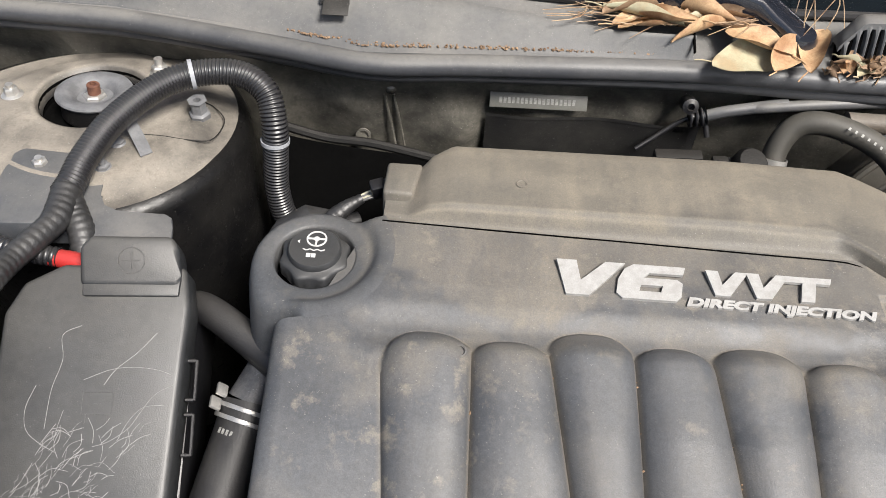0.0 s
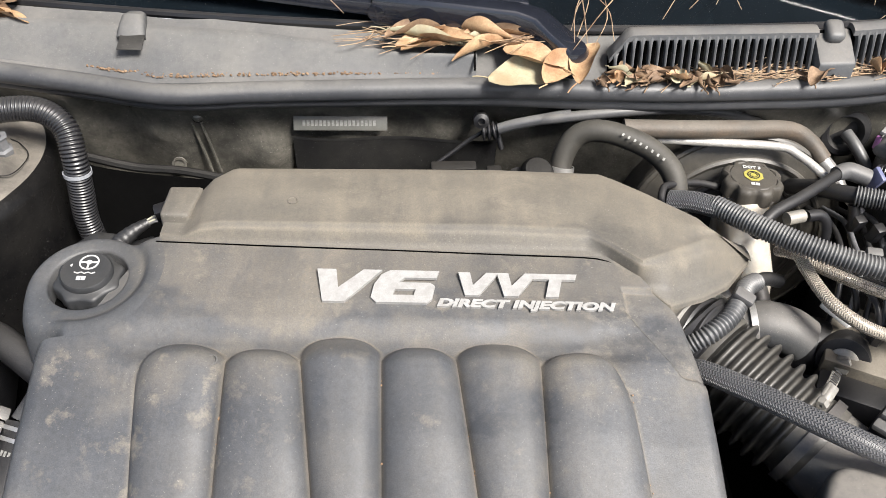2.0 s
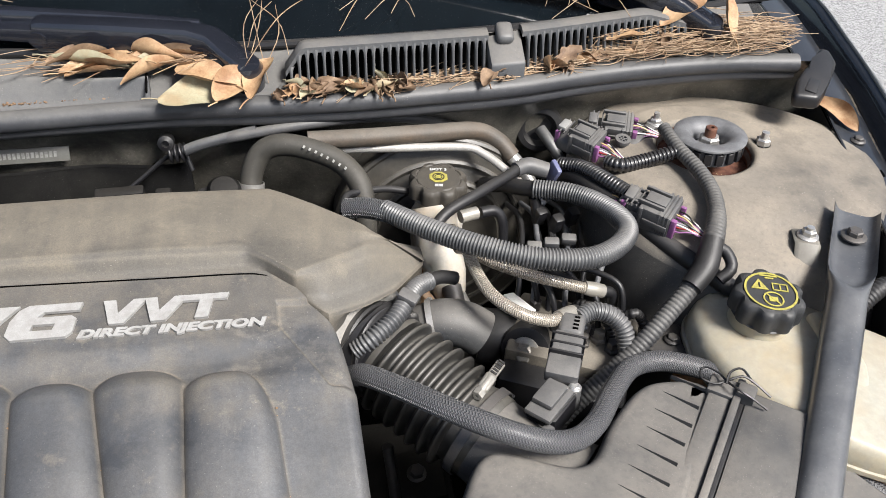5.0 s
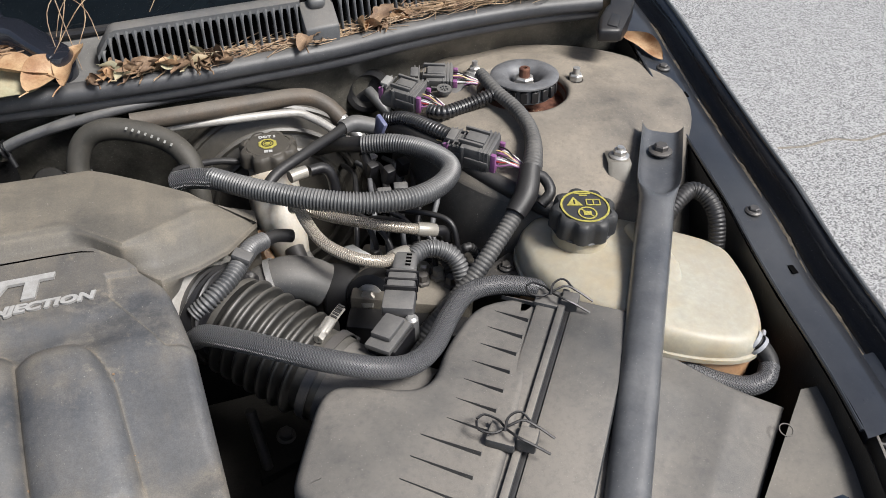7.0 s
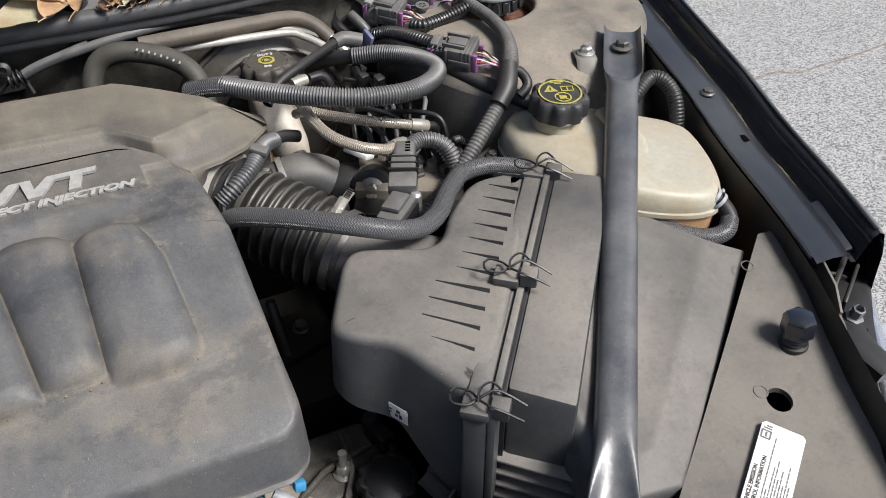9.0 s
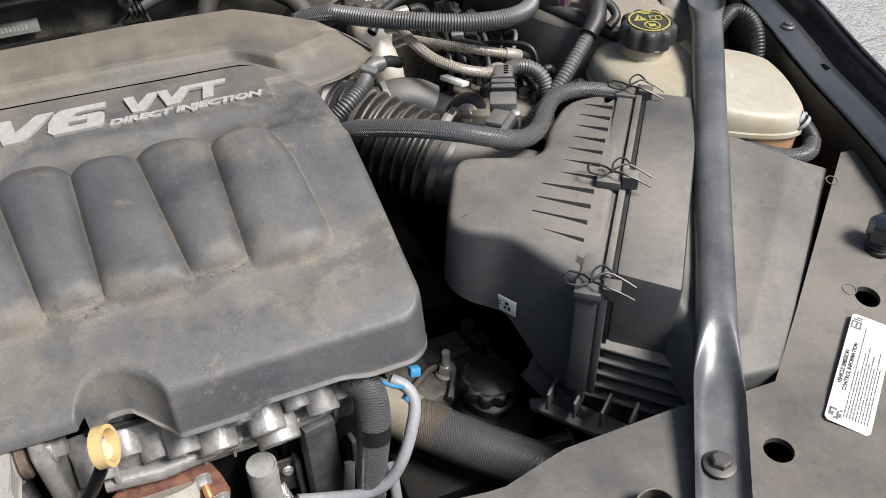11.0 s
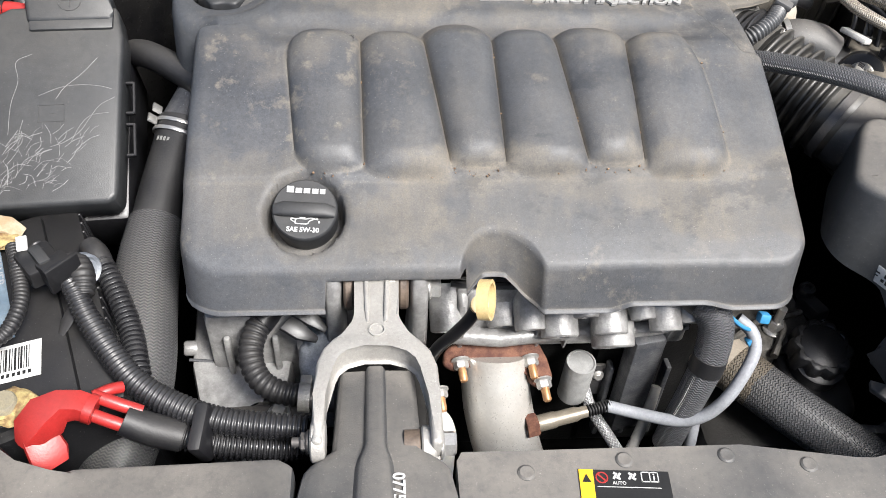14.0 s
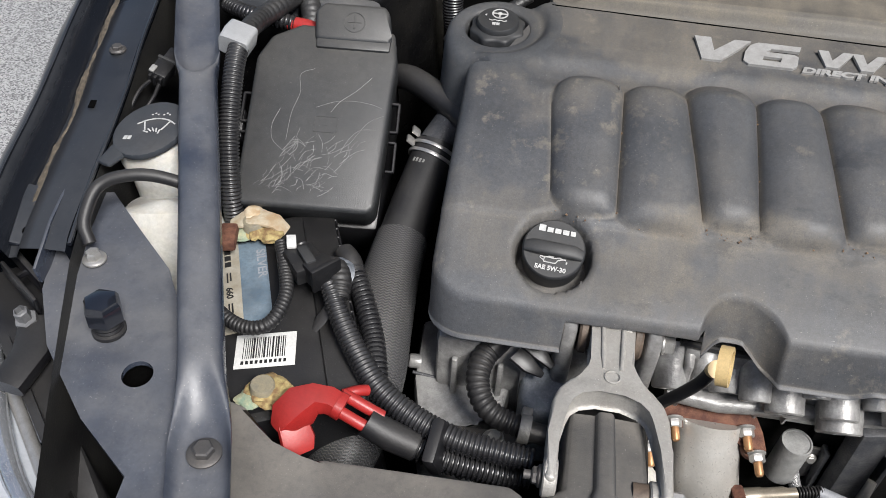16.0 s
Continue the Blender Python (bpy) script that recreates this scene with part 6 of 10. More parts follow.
fork = slab(ARM, lambda x, y: 0.797 - 0.12 * max(0.0, x + 0.207) * (y < -0.53), lambda x, y: 0.772 - 0.06 * max(0.0, x + 0.207), 0.0035, 3)
for x in (-0.2165, -0.1985):
    loft([((x, -0.478, 0.797), 0.004, 0.005), ((x * 0.9 - 0.02075, -0.515, 0.797), 0.004, 0.005), ((x * 0.8 - 0.0415, -0.530, 0.796), 0.003, 0.003)], 10, bm=fork)
lathe([(0.0070, 0.0), (0.0070, 0.0008), (0.0060, 0.0010), (0.0055, 0.0)], aim((-0.2075, -0.538, 0.7965), (0, 0, 1)), 24, bm=fork, close=False)
for x, z in ((-0.2515, 0.785), (-0.1695, 0.774)):
    lathe([(0.0140, -0.0055), (0.0156, -0.0042), (0.0156, 0.0042), (0.0140, 0.0055)], aim((x, -0.632, z - 0.004), (1, 0, 0)), 28, bm=fork)
lathe([(0.0235, -0.0185), (0.0255, -0.016), (0.0255, 0.016), (0.0235, 0.0185)], aim((-0.2075, -0.470, 0.776), (1, 0, 0)), 32, bm=fork)
part("arm", fork, ALLOY, mt)
for x in (-0.2455, -0.1705):
    ear = loft([((x - 0.002, -0.452, 0.66), 0.022, 0.062), ((x, -0.458, 0.72), 0.019, 0.056), ((x, -0.466, 0.765), 0.0175, 0.050), ((x, -0.470, 0.788), 0.017, 0.044), ((x, -0.472, 0.799), 0.015, 0.026)], 20, up=(0, -1, 0), power=3.2)
    part("bracket_ear", ear, CAST, mt, "cast bracket ear")
part("bushing", lathe([(0.0205, -0.028), (0.0225, -0.026), (0.0225, -0.021), (0.019, -0.019), (0.019, 0.019), (0.0225, 0.021), (0.0225, 0.026), (0.0205, 0.028)], aim((-0.2080, -0.470, 0.777), (1, 0, 0)), 28), BUSH, mt, "brown rusty rubber bushing")
bolt(mt, (-0.162, -0.474, 0.776), (1, -0.05, 0), 0.017, 0.023, 0.011)
bolt(mt, (-0.2545, -0.474, 0.782), (-1, -0.05, 0), 0.014, 0.018, 0.006)
bolt(mt, (-0.1605, -0.632, 0.773), (1, 0, 0), 0.017, 0.024, 0.012)
bolt(mt, (-0.2580, -0.632, 0.781), (-1, 0, 0), 0.0125, 0.018, 0.007, DARKSTEEL, "nut", 0.006)
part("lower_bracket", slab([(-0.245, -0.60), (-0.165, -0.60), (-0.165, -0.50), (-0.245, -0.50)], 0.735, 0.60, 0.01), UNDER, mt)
part("timing_plate", slab([(-0.388, -0.405), (-0.288, -0.405), (-0.285, -0.44), (-0.292, -0.50), (-0.318, -0.510), (-0.345, -0.528), (-0.372, -0.520), (-0.386, -0.47)], lambda x, y: 0.672 + 0.25 * (y + 0.46) + 0.010 * (x > -0.33), 0.56, 0.006, 2), CAST, eng, "speckled alloy casting")
part("timing_step", slab([(-0.352, -0.425), (-0.295, -0.425), (-0.297, -0.466), (-0.350, -0.472)], 0.705, 0.64, 0.006, 2), CAST, eng)
part("casting_boss", lathe([(0.020, -0.03), (0.019, 0.0), (0.017, 0.004), (0.009, 0.004), (0.008, -0.004), (0, -0.004)], aim((-0.343, -0.437, 0.712), (0.1, -0.4, 1)), 26), CAST, eng)
part("case_joint", tube([(-0.388, -0.466, 0.6715), (-0.345, -0.469, 0.671), (-0.300, -0.468, 0.681)], 0.0016, 6), SPECKDARK, eng)
part("case_joint", tube([(-0.342, -0.469, 0.6705), (-0.341, -0.500, 0.662), (-0.344, -0.527, 0.655)], 0.0014, 6), SPECKDARK, eng)
part("seal_flap", slab([(-0.378, -0.424), (-0.318, -0.424), (-0.316, -0.440), (-0.335, -0.452), (-0.362, -0.452), (-0.376, -0.442)], lambda x, y: 0.742 + 0.4 * (y + 0.43), lambda x, y: 0.736 + 0.4 * (y + 0.43), 0.002), PLASTIC, eng, "black rubber flap under the cover")
part("seal_edge", loft([((-0.366, -0.450, 0.728), 0.004, 0.006), ((-0.350, -0.458, 0.722), 0.008, 0.008), ((-0.336, -0.450, 0.730), 0.004, 0.006)], 10), CREAM, eng, "cream seal edge")
part("grey_pad", slab([(-0.281, -0.445), (-0.238, -0.443), (-0.236, -0.515), (-0.268, -0.518), (-0.280, -0.505)], lambda x, y: 0.715 + 0.3 * (y + 0.48), 0.62, 0.010, 3), PADM, eng, "blue-grey corroded casting")
part("spacer", lathe([(0.012, 0), (0.012, 0.012)], aim((-0.188, -0.632, 0.772), (1, 0, 0)), 24), BUSH, mt)
of = thing("oil_filter", (-0.172, -0.535, 0.53), "white oil filter canister with faded red print", "oil filter")
part("canister", lathe([(0.038, 0), (0.0385, 0.085), (0.037, 0.092), (0.030, 0.097), (0.0, 0.098)], Matrix.Translation((-0.172, -0.528, 0.540)), 40), WHITEPL, of)
for k in range(4):
    part("print_bar", box(aim((-0.172 + 0.0386 * math.cos(-0.9 + 0.02 * k), -0.528 + 0.0386 * math.sin(-0.9 + 0.02 * k), 0.615 - 0.006 * k), (math.cos(-0.9), math.sin(-0.9), 0)), 0.002, 0.016 - 0.003 * (k % 2), 0.0004, 0), PURPLE, of)

mh = thing("mount_housing", (-0.21, -0.65, 0.70), "ribbed black plastic mount housing with a moulded white number", "mount housing")
def mh_top(u, v):
    y = -0.562 - 0.36 * u
    hw = float(np.interp(y, [-0.95, -0.69, -0.655, -0.640, -0.562], [0.062, 0.060, 0.054, 0.034, 0.031]))
    cx = -0.208
    k = v * 12
    pr = [(-1.06, -0.06), (-1.02, -0.012), (-0.97, -0.003), (-0.85, 0.0), (-0.30, 0.001), (-0.24, 0.006), (-0.18, 0.0075), (0.10, 0.0075), (0.16, 0.006), (0.22, 0.001), (0.85, 0.0), (0.97, -0.003), (1.05, -0.06)]
    i = min(int(k), 11)
    t = k - i
    px = pr[i][0] + (pr[i + 1][0] - pr[i][0]) * t
    pz = pr[i][1] + (pr[i + 1][1] - pr[i][1]) * t
    return (cx + hw * px, y, 0.772 + float(np.interp(y, [-0.95, -0.70, -0.64, -0.562], [0.012, 0.014, 0.010, 0.0])) + pz)
b = sheet(mh_top, 60, 36)
part("housing_top", b, GREYPL, mh, angle=45)
part("housing_end", slab([(-0.234, -0.566), (-0.182, -0.566), (-0.182, -0.562), (-0.234, -0.562)], 0.771, 0.71, 0.001), GREYPL, mh)
words("0775", 0.0125, Matrix.Translation((-0.197, -0.664, 0.7875)) @ Matrix.Rotation(radians(-90), 4, 'Z'), PAINTW, mh, "moulded_number", 0.0003, 0, 0.0003, 0.9)

# exhaust outlet, flange, studs, sensor
ex = thing("exhaust_pipe", (-0.09, -0.50, 0.50), "bright steel exhaust elbow under a rusty flange", "exhaust pipe")
part("elbow", tube([(-0.091, -0.456, 0.660), (-0.091, -0.467, 0.642), (-0.089, -0.481, 0.618), (-0.084, -0.494, 0.594), (-0.077, -0.505, 0.568), (-0.067, -0.512, 0.540), (-0.05, -0.517, 0.505)], [0.0330, 0.0345, 0.0350, 0.0350, 0.0345, 0.034, 0.034], 40, 0.004), PIPE, ex)
FM = frame_xy((-0.087, -0.458, 0.662), (1, 0.0, -0.02), (0, -0.55, 0.83))
fl = slab([(-0.058, -0.014), (-0.046, -0.020), (-0.028, -0.012), (0.016, -0.011), (0.030, -0.034), (0.044, -0.038), (0.051, -0.026), (0.046, -0.008), (0.038, 0.008), (0.026, 0.016), (0.012, 0.010), (-0.030, 0.008), (-0.046, 0.009), (-0.057, 0.000)], 0.011, -0.002, 0.004, 3, m=FM)
part("flange", fl, RUST, ex, "rusty exhaust flange")
for x, y in ((-0.041, -0.008), (0.028, -0.006), (0.040, -0.028), (-0.062, -0.036)):
    p = FM @ Vector((x, y, 0.011))
    bolt(ex, p, FM.to_3x3() @ Vector((0.1, -0.75, 0.25)), 0.013, 0.018, 0.010, STEEL, "flange_nut")
    part("stud", lathe([(0.0042, 0.008), (0.0042, 0.021), (0.003, 0.023), (0, 0.023)], aim(p, FM.to_3x3() @ Vector((0.1, -0.75, 0.25))), 14), COPPER, ex, "coppery threaded stud")
o2 = thing("oxygen_sensor", (-0.03, -0.50, 0.58), "steel oxygen sensor with grey sleeved lead", "oxygen sensor")
O0, O1 = Vector((-0.062, -0.512, 0.610)), Vector((0.002, -0.500, 0.617))
ax = (O1 - O0).normalized()
part("hex_base", lathe([(0.013, 0), (0.013, 0.010), (0.011, 0.012)], aim(O0, ax), 6), RUST, o2)
part("sensor_body", lathe([(0.008, 0.010), (0.0085, 0.014), (0.0085, 0.030), (0.0075, 0.032), (0.0075, 0.052), (0.006, 0.056), (0.006, 0.064)], aim(O0, ax), 24), material("bronzed_steel", (0.34, 0.30, 0.24), 0.35, metal=0.5, other=(0.20, 0.17, 0.13), scale=70), o2)
part("boot", tube([O1, O1 + ax * 0.012, O1 + ax * 0.024], 0.0055, 14, rings=(0.003, 0.002)), RUBBER, o2)
part("lead", tube([O1 + ax * 0.02, (0.050, -0.505, 0.618), (0.085, -0.520, 0.625), (0.109, -0.525, 0.640), (0.127, -0.521, 0.665), (0.142, -0.508, 0.690), (0.150, -0.495, 0.705), (0.147, -0.483, 0.716), (0.134, -0.473, 0.724)], 0.0062, 14, 0.005), GREYTUBE, o2)
part("lead_clip", box(frame_xy((0.148, -0.484, 0.708), (1, 0.2, 0.6), (0, -1, 0.4)), 0.013, 0.008, 0.010, 0.002), BLUEPL, o2, "blue lead clip")
part("lead_clip", box(frame_xy((0.158, -0.470, 0.724), (1, 0, -0.2), (0, -1, 0.4)), 0.011, 0.010, 0.010, 0.002), BLUEPL, o2, "blue lead clip")
part("lead_wire", tube([(0.146, -0.484, 0.718), (0.130, -0.486, 0.730), (0.112, -0.472, 0.742)], 0.002, 8, 0.004), BLUEPL, o2)
cn = thing("actuator_can", (0.007, -0.43, 0.55), "foil-wrapped silver cylinder in front of the engine", "cylinder")
part("can_body", lathe([(0.0135, -0.030), (0.0155, -0.028), (0.0155, 0.028), (0.0150, 0.030), (0.0135, 0.030), (0.0130, 0.0285), (0.0, 0.0285)], aim((-0.0035, -0.460, 0.618), (0.02, -0.06, 1)), 36), FOILCAN, cn)
part("bracket", box(frame_xy((0.020, -0.446, 0.600), (0, 0, 1), (0, -1, 0)), 0.05, 0.02, 0.004, 0.001), DARKSTEEL, cn)
bolt(cn, (0.022, -0.452, 0.612), (0, -1, 0.2), 0.008, 0.012, 0.005, STEEL)
solo("heat_sleeve", tube([(0.010, -0.452, 0.592), (0.018, -0.47, 0.575), (0.040, -0.495, 0.55), (0.06, -0.51, 0.52)], 0.0062, 12, 0.004), FOIL, "silver foil-braided lead below the engine", "lead")

# dipstick
ds = thing("dipstick", (-0.12, -0.50, 0.72), "oil dipstick with a pale yellow ring handle", "dipstick")
part("ring_handle", lathe([(0.0172, -0.005), (0.0172, 0.005), (0.0138, 0.005), (0.0138, -0.005), (0.0172, -0.005)], aim((-0.117, -0.516, 0.805), (1.0, -0.28, 0.22)), 32, close=False), YELLOWPL, ds)
part("ring_stem", tube([(-0.121, -0.512, 0.795), (-0.123, -0.505, 0.784)], [0.008, 0.006], 16, 0.004), YELLOWPL, ds)
part("guide_tube", tube([(-0.122, -0.506, 0.786), (-0.128, -0.507, 0.770), (-0.140, -0.505, 0.748), (-0.154, -0.500, 0.722), (-0.162, -0.495, 0.690)], 0.0058, 14, 0.005), PLASTIC, ds)

ip = thing("intake_sensor_plug", (-0.32, -0.09, 0.86), "small wiring plug with a cream lock and taped lead", "connector")
IPM = frame_xy((-0.309, -0.099, 0.9065), (0.9, 0.3, 0.15), (0, -0.2, 1))
part("plug", box(IPM, 0.014, 0.013, 0.015, 0.002), PLASTIC, ip)
part("latch", box(IPM @ Matrix.Translation((-0.002, 0, 0.009)), 0.010, 0.005, 0.003, 0.001), CONN, ip)
part("blue_seal", box(IPM @ Matrix.Translation((0.0075, 0, 0)), 0.003, 0.011, 0.013, 0.001), BLUESTEEL, ip)
for k in range(4):
    part("cream_wire", tube([IPM @ Vector((-0.006, -0.004 + 0.0026 * k, 0.002)), IPM @ Vector((-0.012, -0.0045 + 0.003 * k, 0.003 - 0.001 * k)), IPM @ Vector((-0.019, -0.003 + 0.002 * k, -0.001))], 0.0013, 6), CREAM if k % 2 else CONN, ip)
part("lead", tube([IPM @ Vector((-0.016, 0, 0)), (-0.340, -0.115, 0.898), (-0.365, -0.130, 0.878), (-0.385, -0.14, 0.855)], [0.0045, 0.0085, 0.0090, 0.0095], 14, 0.004, rings=(0.006, 0.0003)), TAPE, ip)
part("taped_bundle", loft([((-0.356, -0.100, 0.872), 0.02, 0.016), ((-0.374, -0.108, 0.880), 0.026, 0.020), ((-0.394, -0.118, 0.872), 0.024, 0.020), ((-0.412, -0.13, 0.85), 0.018, 0.016)], 14), TAPE, ip)
part("lead", tube([(-0.330, -0.085, 0.86), (-0.36, -0.10, 0.86), (-0.385, -0.10, 0.855), (-0.40, -0.09, 0.85)], 0.009, 12), RUBBER, ip)

# ---- right side: brake, intake, coolant, air cleaner ----
def hose(name, pts, r, mat, label, category="hose", rings=None, n=16, step=0.005, group=""):
    return solo(name, tube(pts, r, n, step, rings), mat, label, category, group=group)


def clamp(parent, place, axis, r, mat=STEEL, wide=0.009, name="hose_clamp"):
    b = lathe([(r, -wide / 2), (r + 0.0012, -wide / 2), (r + 0.0012, wide / 2), (r, wide / 2)], aim(place, axis), 28, close=False)
    m = aim(place, axis)
    box(m @ Matrix.Translation((r + 0.004, 0, -wide / 2)), 0.010, 0.012, wide, 0.0015, bm=b)
    return part(name, b, mat, parent)


# brake booster and reservoir
bb = thing("brake_booster", (0.30, 0.05, 0.55), "large black round brake booster against the bulkhead", "brake booster")
part("drum", lathe([(0.0, 0.012), (0.05, 0.012), (0.075, 0.008), (0.082, 0.002), (0.112, 0.0), (0.122, -0.004), (0.126, -0.012), (0.126, -0.020), (0.120, -0.026), (0.12, -0.07)], aim((0.295, 0.030, 0.788), (0, -1, 0.12)), 64), BOOST, bb)
for r, h in ((0.1245, -0.006), (0.100, 0.0018), (0.078, 0.007)):
    part("pressed_ring", lathe([(r - 0.004, h - 0.003), (r - 0.003, h + 0.002), (r, h + 0.003), (r + 0.003, h + 0.001), (r + 0.004, h - 0.003)], aim((0.295, 0.030, 0.788), (0, -1, 0.12)), 64, close=False), BOOST, bb)
part("rear_shell", lathe([(0.118, 0.0), (0.120, 0.012), (0.108, 0.05), (0.07, 0.06)], aim((0.295, 0.095, 0.780), (0, 1, -0.12)), 48), BOOST, bb)
bm_r = thing("brake_reservoir", (0.285, -0.03, 0.76), "milky white brake fluid reservoir with stained sides", "reservoir")
part("neck", lathe([(0.022, -0.10), (0.028, -0.075), (0.030, -0.04), (0.029, -0.028), (0.025, -0.022), (0.025, 0.0)], aim((0.284, -0.006, 0.880), (0, 0, 1)), 32), RESERVOIR, bm_r)
part("tank", loft([((0.276, -0.016, 0.868), 0.050, 0.05), ((0.279, -0.040, 0.838), 0.050, 0.055), ((0.285, -0.066, 0.812), 0.046, 0.046), ((0.289, -0.080, 0.795), 0.034, 0.030)], 24, up=(0, -1, 0)), RESERVOIR, bm_r)
part("outlet", tube([(0.288, -0.085, 0.81), (0.290, -0.10, 0.80), (0.292, -0.105, 0.78)], 0.011, 16), DARKSTEEL, bm_r, "dark outlet elbow")
part("stain", loft([((0.252, -0.05, 0.815), 0.012, 0.03), ((0.258, -0.075, 0.79), 0.016, 0.03), ((0.275, -0.098, 0.775), 0.02, 0.02)], 12), TANKLOW, bm_r, "rusty stain along the lower edge")
part("master_cylinder", tube([(0.29, -0.03, 0.765), (0.30, -0.10, 0.765), (0.305, -0.145, 0.762)], 0.020, 24), ALLOY, bm_r, "alloy master cylinder")
bolt(bm_r, (0.318, -0.118, 0.79), (1, -0.1, 0.2), 0.014, 0.018, 0.016)
part("fitting", box(frame_xy((0.298, -0.118, 0.775), (1, -0.1, 0), (0, 0, 1)), 0.035, 0.024, 0.028, 0.004), ALLOY, bm_r)
bmx = Matrix.Translation((0.284, -0.005, 0.8985)) @ Matrix.Rotation(radians(-8), 4, 'Z')
bcap = fluted_cap(bm_r, bmx, 0.0330, 0.019, 8, BCAP, depth=0.15, sharp=2.2, label="dusty brown-black fluted cap with yellow symbol")
part("yellow_octagon", lathe([(0.0105, 0.0003), (0.0105, 0.0009), (0, 0.0009)], bmx @ Matrix.Rotation(radians(22), 4, 'Z'), 8), YELLOW, bcap, "yellow octagon")
rg = lathe([(0.0066, 0.001), (0.0066, 0.0014), (0.0055, 0.0014), (0.0055, 0.001)], bmx, 28, close=False)
lathe([(0.0042, 0.001), (0.0042, 0.0014), (0.0034, 0.0014), (0.0034, 0.001)], bmx, 24, bm=rg, close=False)
part("brake_symbol", rg, INK, bcap)
words("DOT 3", 0.0058, bmx @ Matrix.Translation((0, 0.0128, 0.0006)), PAINTW, bcap, "print", 0.0003, 0, 0.0002, 1.1, 'CENTER')
bk = box(bmx @ Matrix.Translation((-0.0024, -0.0152, 0.0003)), 0.0040, 0.0042, 0.0005, 0)
box(bmx @ Matrix.Translation((0.0024, -0.0152, 0.0003)), 0.0040, 0.0042, 0.0005, 0, bm=bk)
part("manual_symbol", bk, PAINTW, bcap)

# hoses and pipes at the back
LOOP = [(0.214, -0.092, 0.925), (0.252, -0.129, 0.927), (0.295, -0.161, 0.928), (0.343, -0.182, 0.926), (0.392, -0.184, 0.922), (0.429, -0.163, 0.915), (0.452, -0.133, 0.910), (0.452, -0.103, 0.907), (0.437, -0.071, 0.903), (0.414, -0.049, 0.900), (0.384, -0.033, 0.895)]
lh = thing("looped_conduit", (0.33, -0.1, 0.85), "thick corrugated black conduit looping over the brake lines", "conduit")
part("conduit", tube(LOOP, 0.0099, 22, rings=(0.0032, 0.0018)), CONDUIT, lh, angle=80)
part("inner_hose", tube([(0.180, -0.068, 0.912), (0.198, -0.080, 0.920), (0.218, -0.096, 0.925)], 0.0105, 16), SLEEVE, lh)
part("inner_hose", tube([(0.388, -0.035, 0.896), (0.375, -0.022, 0.890), (0.36, 0.0, 0.880), (0.345, 0.03, 0.86)], 0.009, 16), RUBBER, lh)
THICK = [(0.148, 0.036, 0.928), (0.212, 0.036, 0.928), (0.282, 0.046, 0.923), (0.338, 0.060, 0.914), (0.365, 0.058, 0.900), (0.380, 0.046, 0.885)]
hp = thing("heater_pipe", (0.25, 0.04, 0.86), "dusty grey-brown insulated pipe along the bulkhead", "pipe")
part("insulation", tube(THICK, 0.0102, 20, 0.006), FOAM, hp)
part("pipe_end", tube([(0.378, 0.047, 0.887), (0.391, 0.034, 0.875), (0.40, 0.02, 0.86)], 0.008, 16), STEEL, hp)
hose("alloy_pipe", [(0.150, 0.034, 0.908), (0.181, 0.037, 0.914), (0.243, 0.034, 0.914), (0.319, 0.034, 0.910), (0.340, 0.026, 0.905), (0.362, 0.006, 0.895), (0.40, -0.03, 0.87)], 0.0048, ALLOY, "bright thin alloy pipe bending above the booster", "pipe")
el = thing("heater_elbow", (0.14, 0.02, 0.83), "dusty curved rubber heater hose", "hose")
part("hose", tube([(0.083, 0.015, 0.870), (0.086, 0.028, 0.895), (0.098, 0.036, 0.916), (0.118, 0.034, 0.926), (0.146, 0.026, 0.925), (0.179, 0.012, 0.915), (0.198, -0.010, 0.900), (0.202, -0.03, 0.870), (0.20, -0.04, 0.83)], 0.0120, 20, 0.005), material("old_hose_rubber", (0.036, 0.034, 0.029), 0.6, other=(0.062, 0.057, 0.048), scale=25, dust=0.5, dust_color=(0.15, 0.135, 0.108)), el)
for k in range(8):
    q_ = Vector((0.143, 0.014, 0.9345)).lerp(Vector((0.184, -0.008, 0.9195)), k / 7) + Vector((0, 0, 0.0016 * math.sin(k / 7 * math.pi)))
    part("print_bar", box(frame_xy(q_, (0.85, -0.45, -0.3), (-0.1, -0.62, 0.78)), 0.0022, 0.0032, 0.0004, 0), VINC, el)
clamp(el, (0.085, 0.022, 0.884), (0.1, 0.4, 1), 0.0125, STEEL, 0.007)
vh = thing("vacuum_hose", (0.33, -0.03, 0.86), "grey-black vacuum hose with a plastic connector", "hose")
part("hose", tube([(0.258, -0.100, 0.895), (0.278, -0.082, 0.908), (0.311, -0.061, 0.912), (0.350, -0.028, 0.908), (0.372, -0.008, 0.906)], 0.0058, 14), RUBBER, vh)
part("connector", tube([(0.368, -0.010, 0.906), (0.384, -0.003, 0.905), (0.405, -0.008, 0.900)], [0.0078, 0.0098, 0.0095], 18, 0.004), CONN, vh)
part("release_clip", box(frame_xy((0.4085, -0.010, 0.899), (0.2, -0.4, 1), (1, 0.3, 0)), 0.026, 0.018, 0.006, 0.002), material("blue_grey_clip", (0.12, 0.13, 0.22), 0.4), vh)
hose("vent_hose", [(0.055, 0.064, 0.918), (0.076, 0.058, 0.925), (0.138, 0.058, 0.934), (0.210, 0.068, 0.934), (0.270, 0.080, 0.922), (0.33, 0.100, 0.895)], 0.0058, CONN, "thin black hose running under the cowl seal")
hose("thin_hose", [(0.176, -0.055, 0.895), (0.180, -0.038, 0.902), (0.190, -0.026, 0.900), (0.225, -0.008, 0.890), (0.255, -0.002, 0.880)], 0.0038, RUBBER, "thin black hose behind the engine cover")
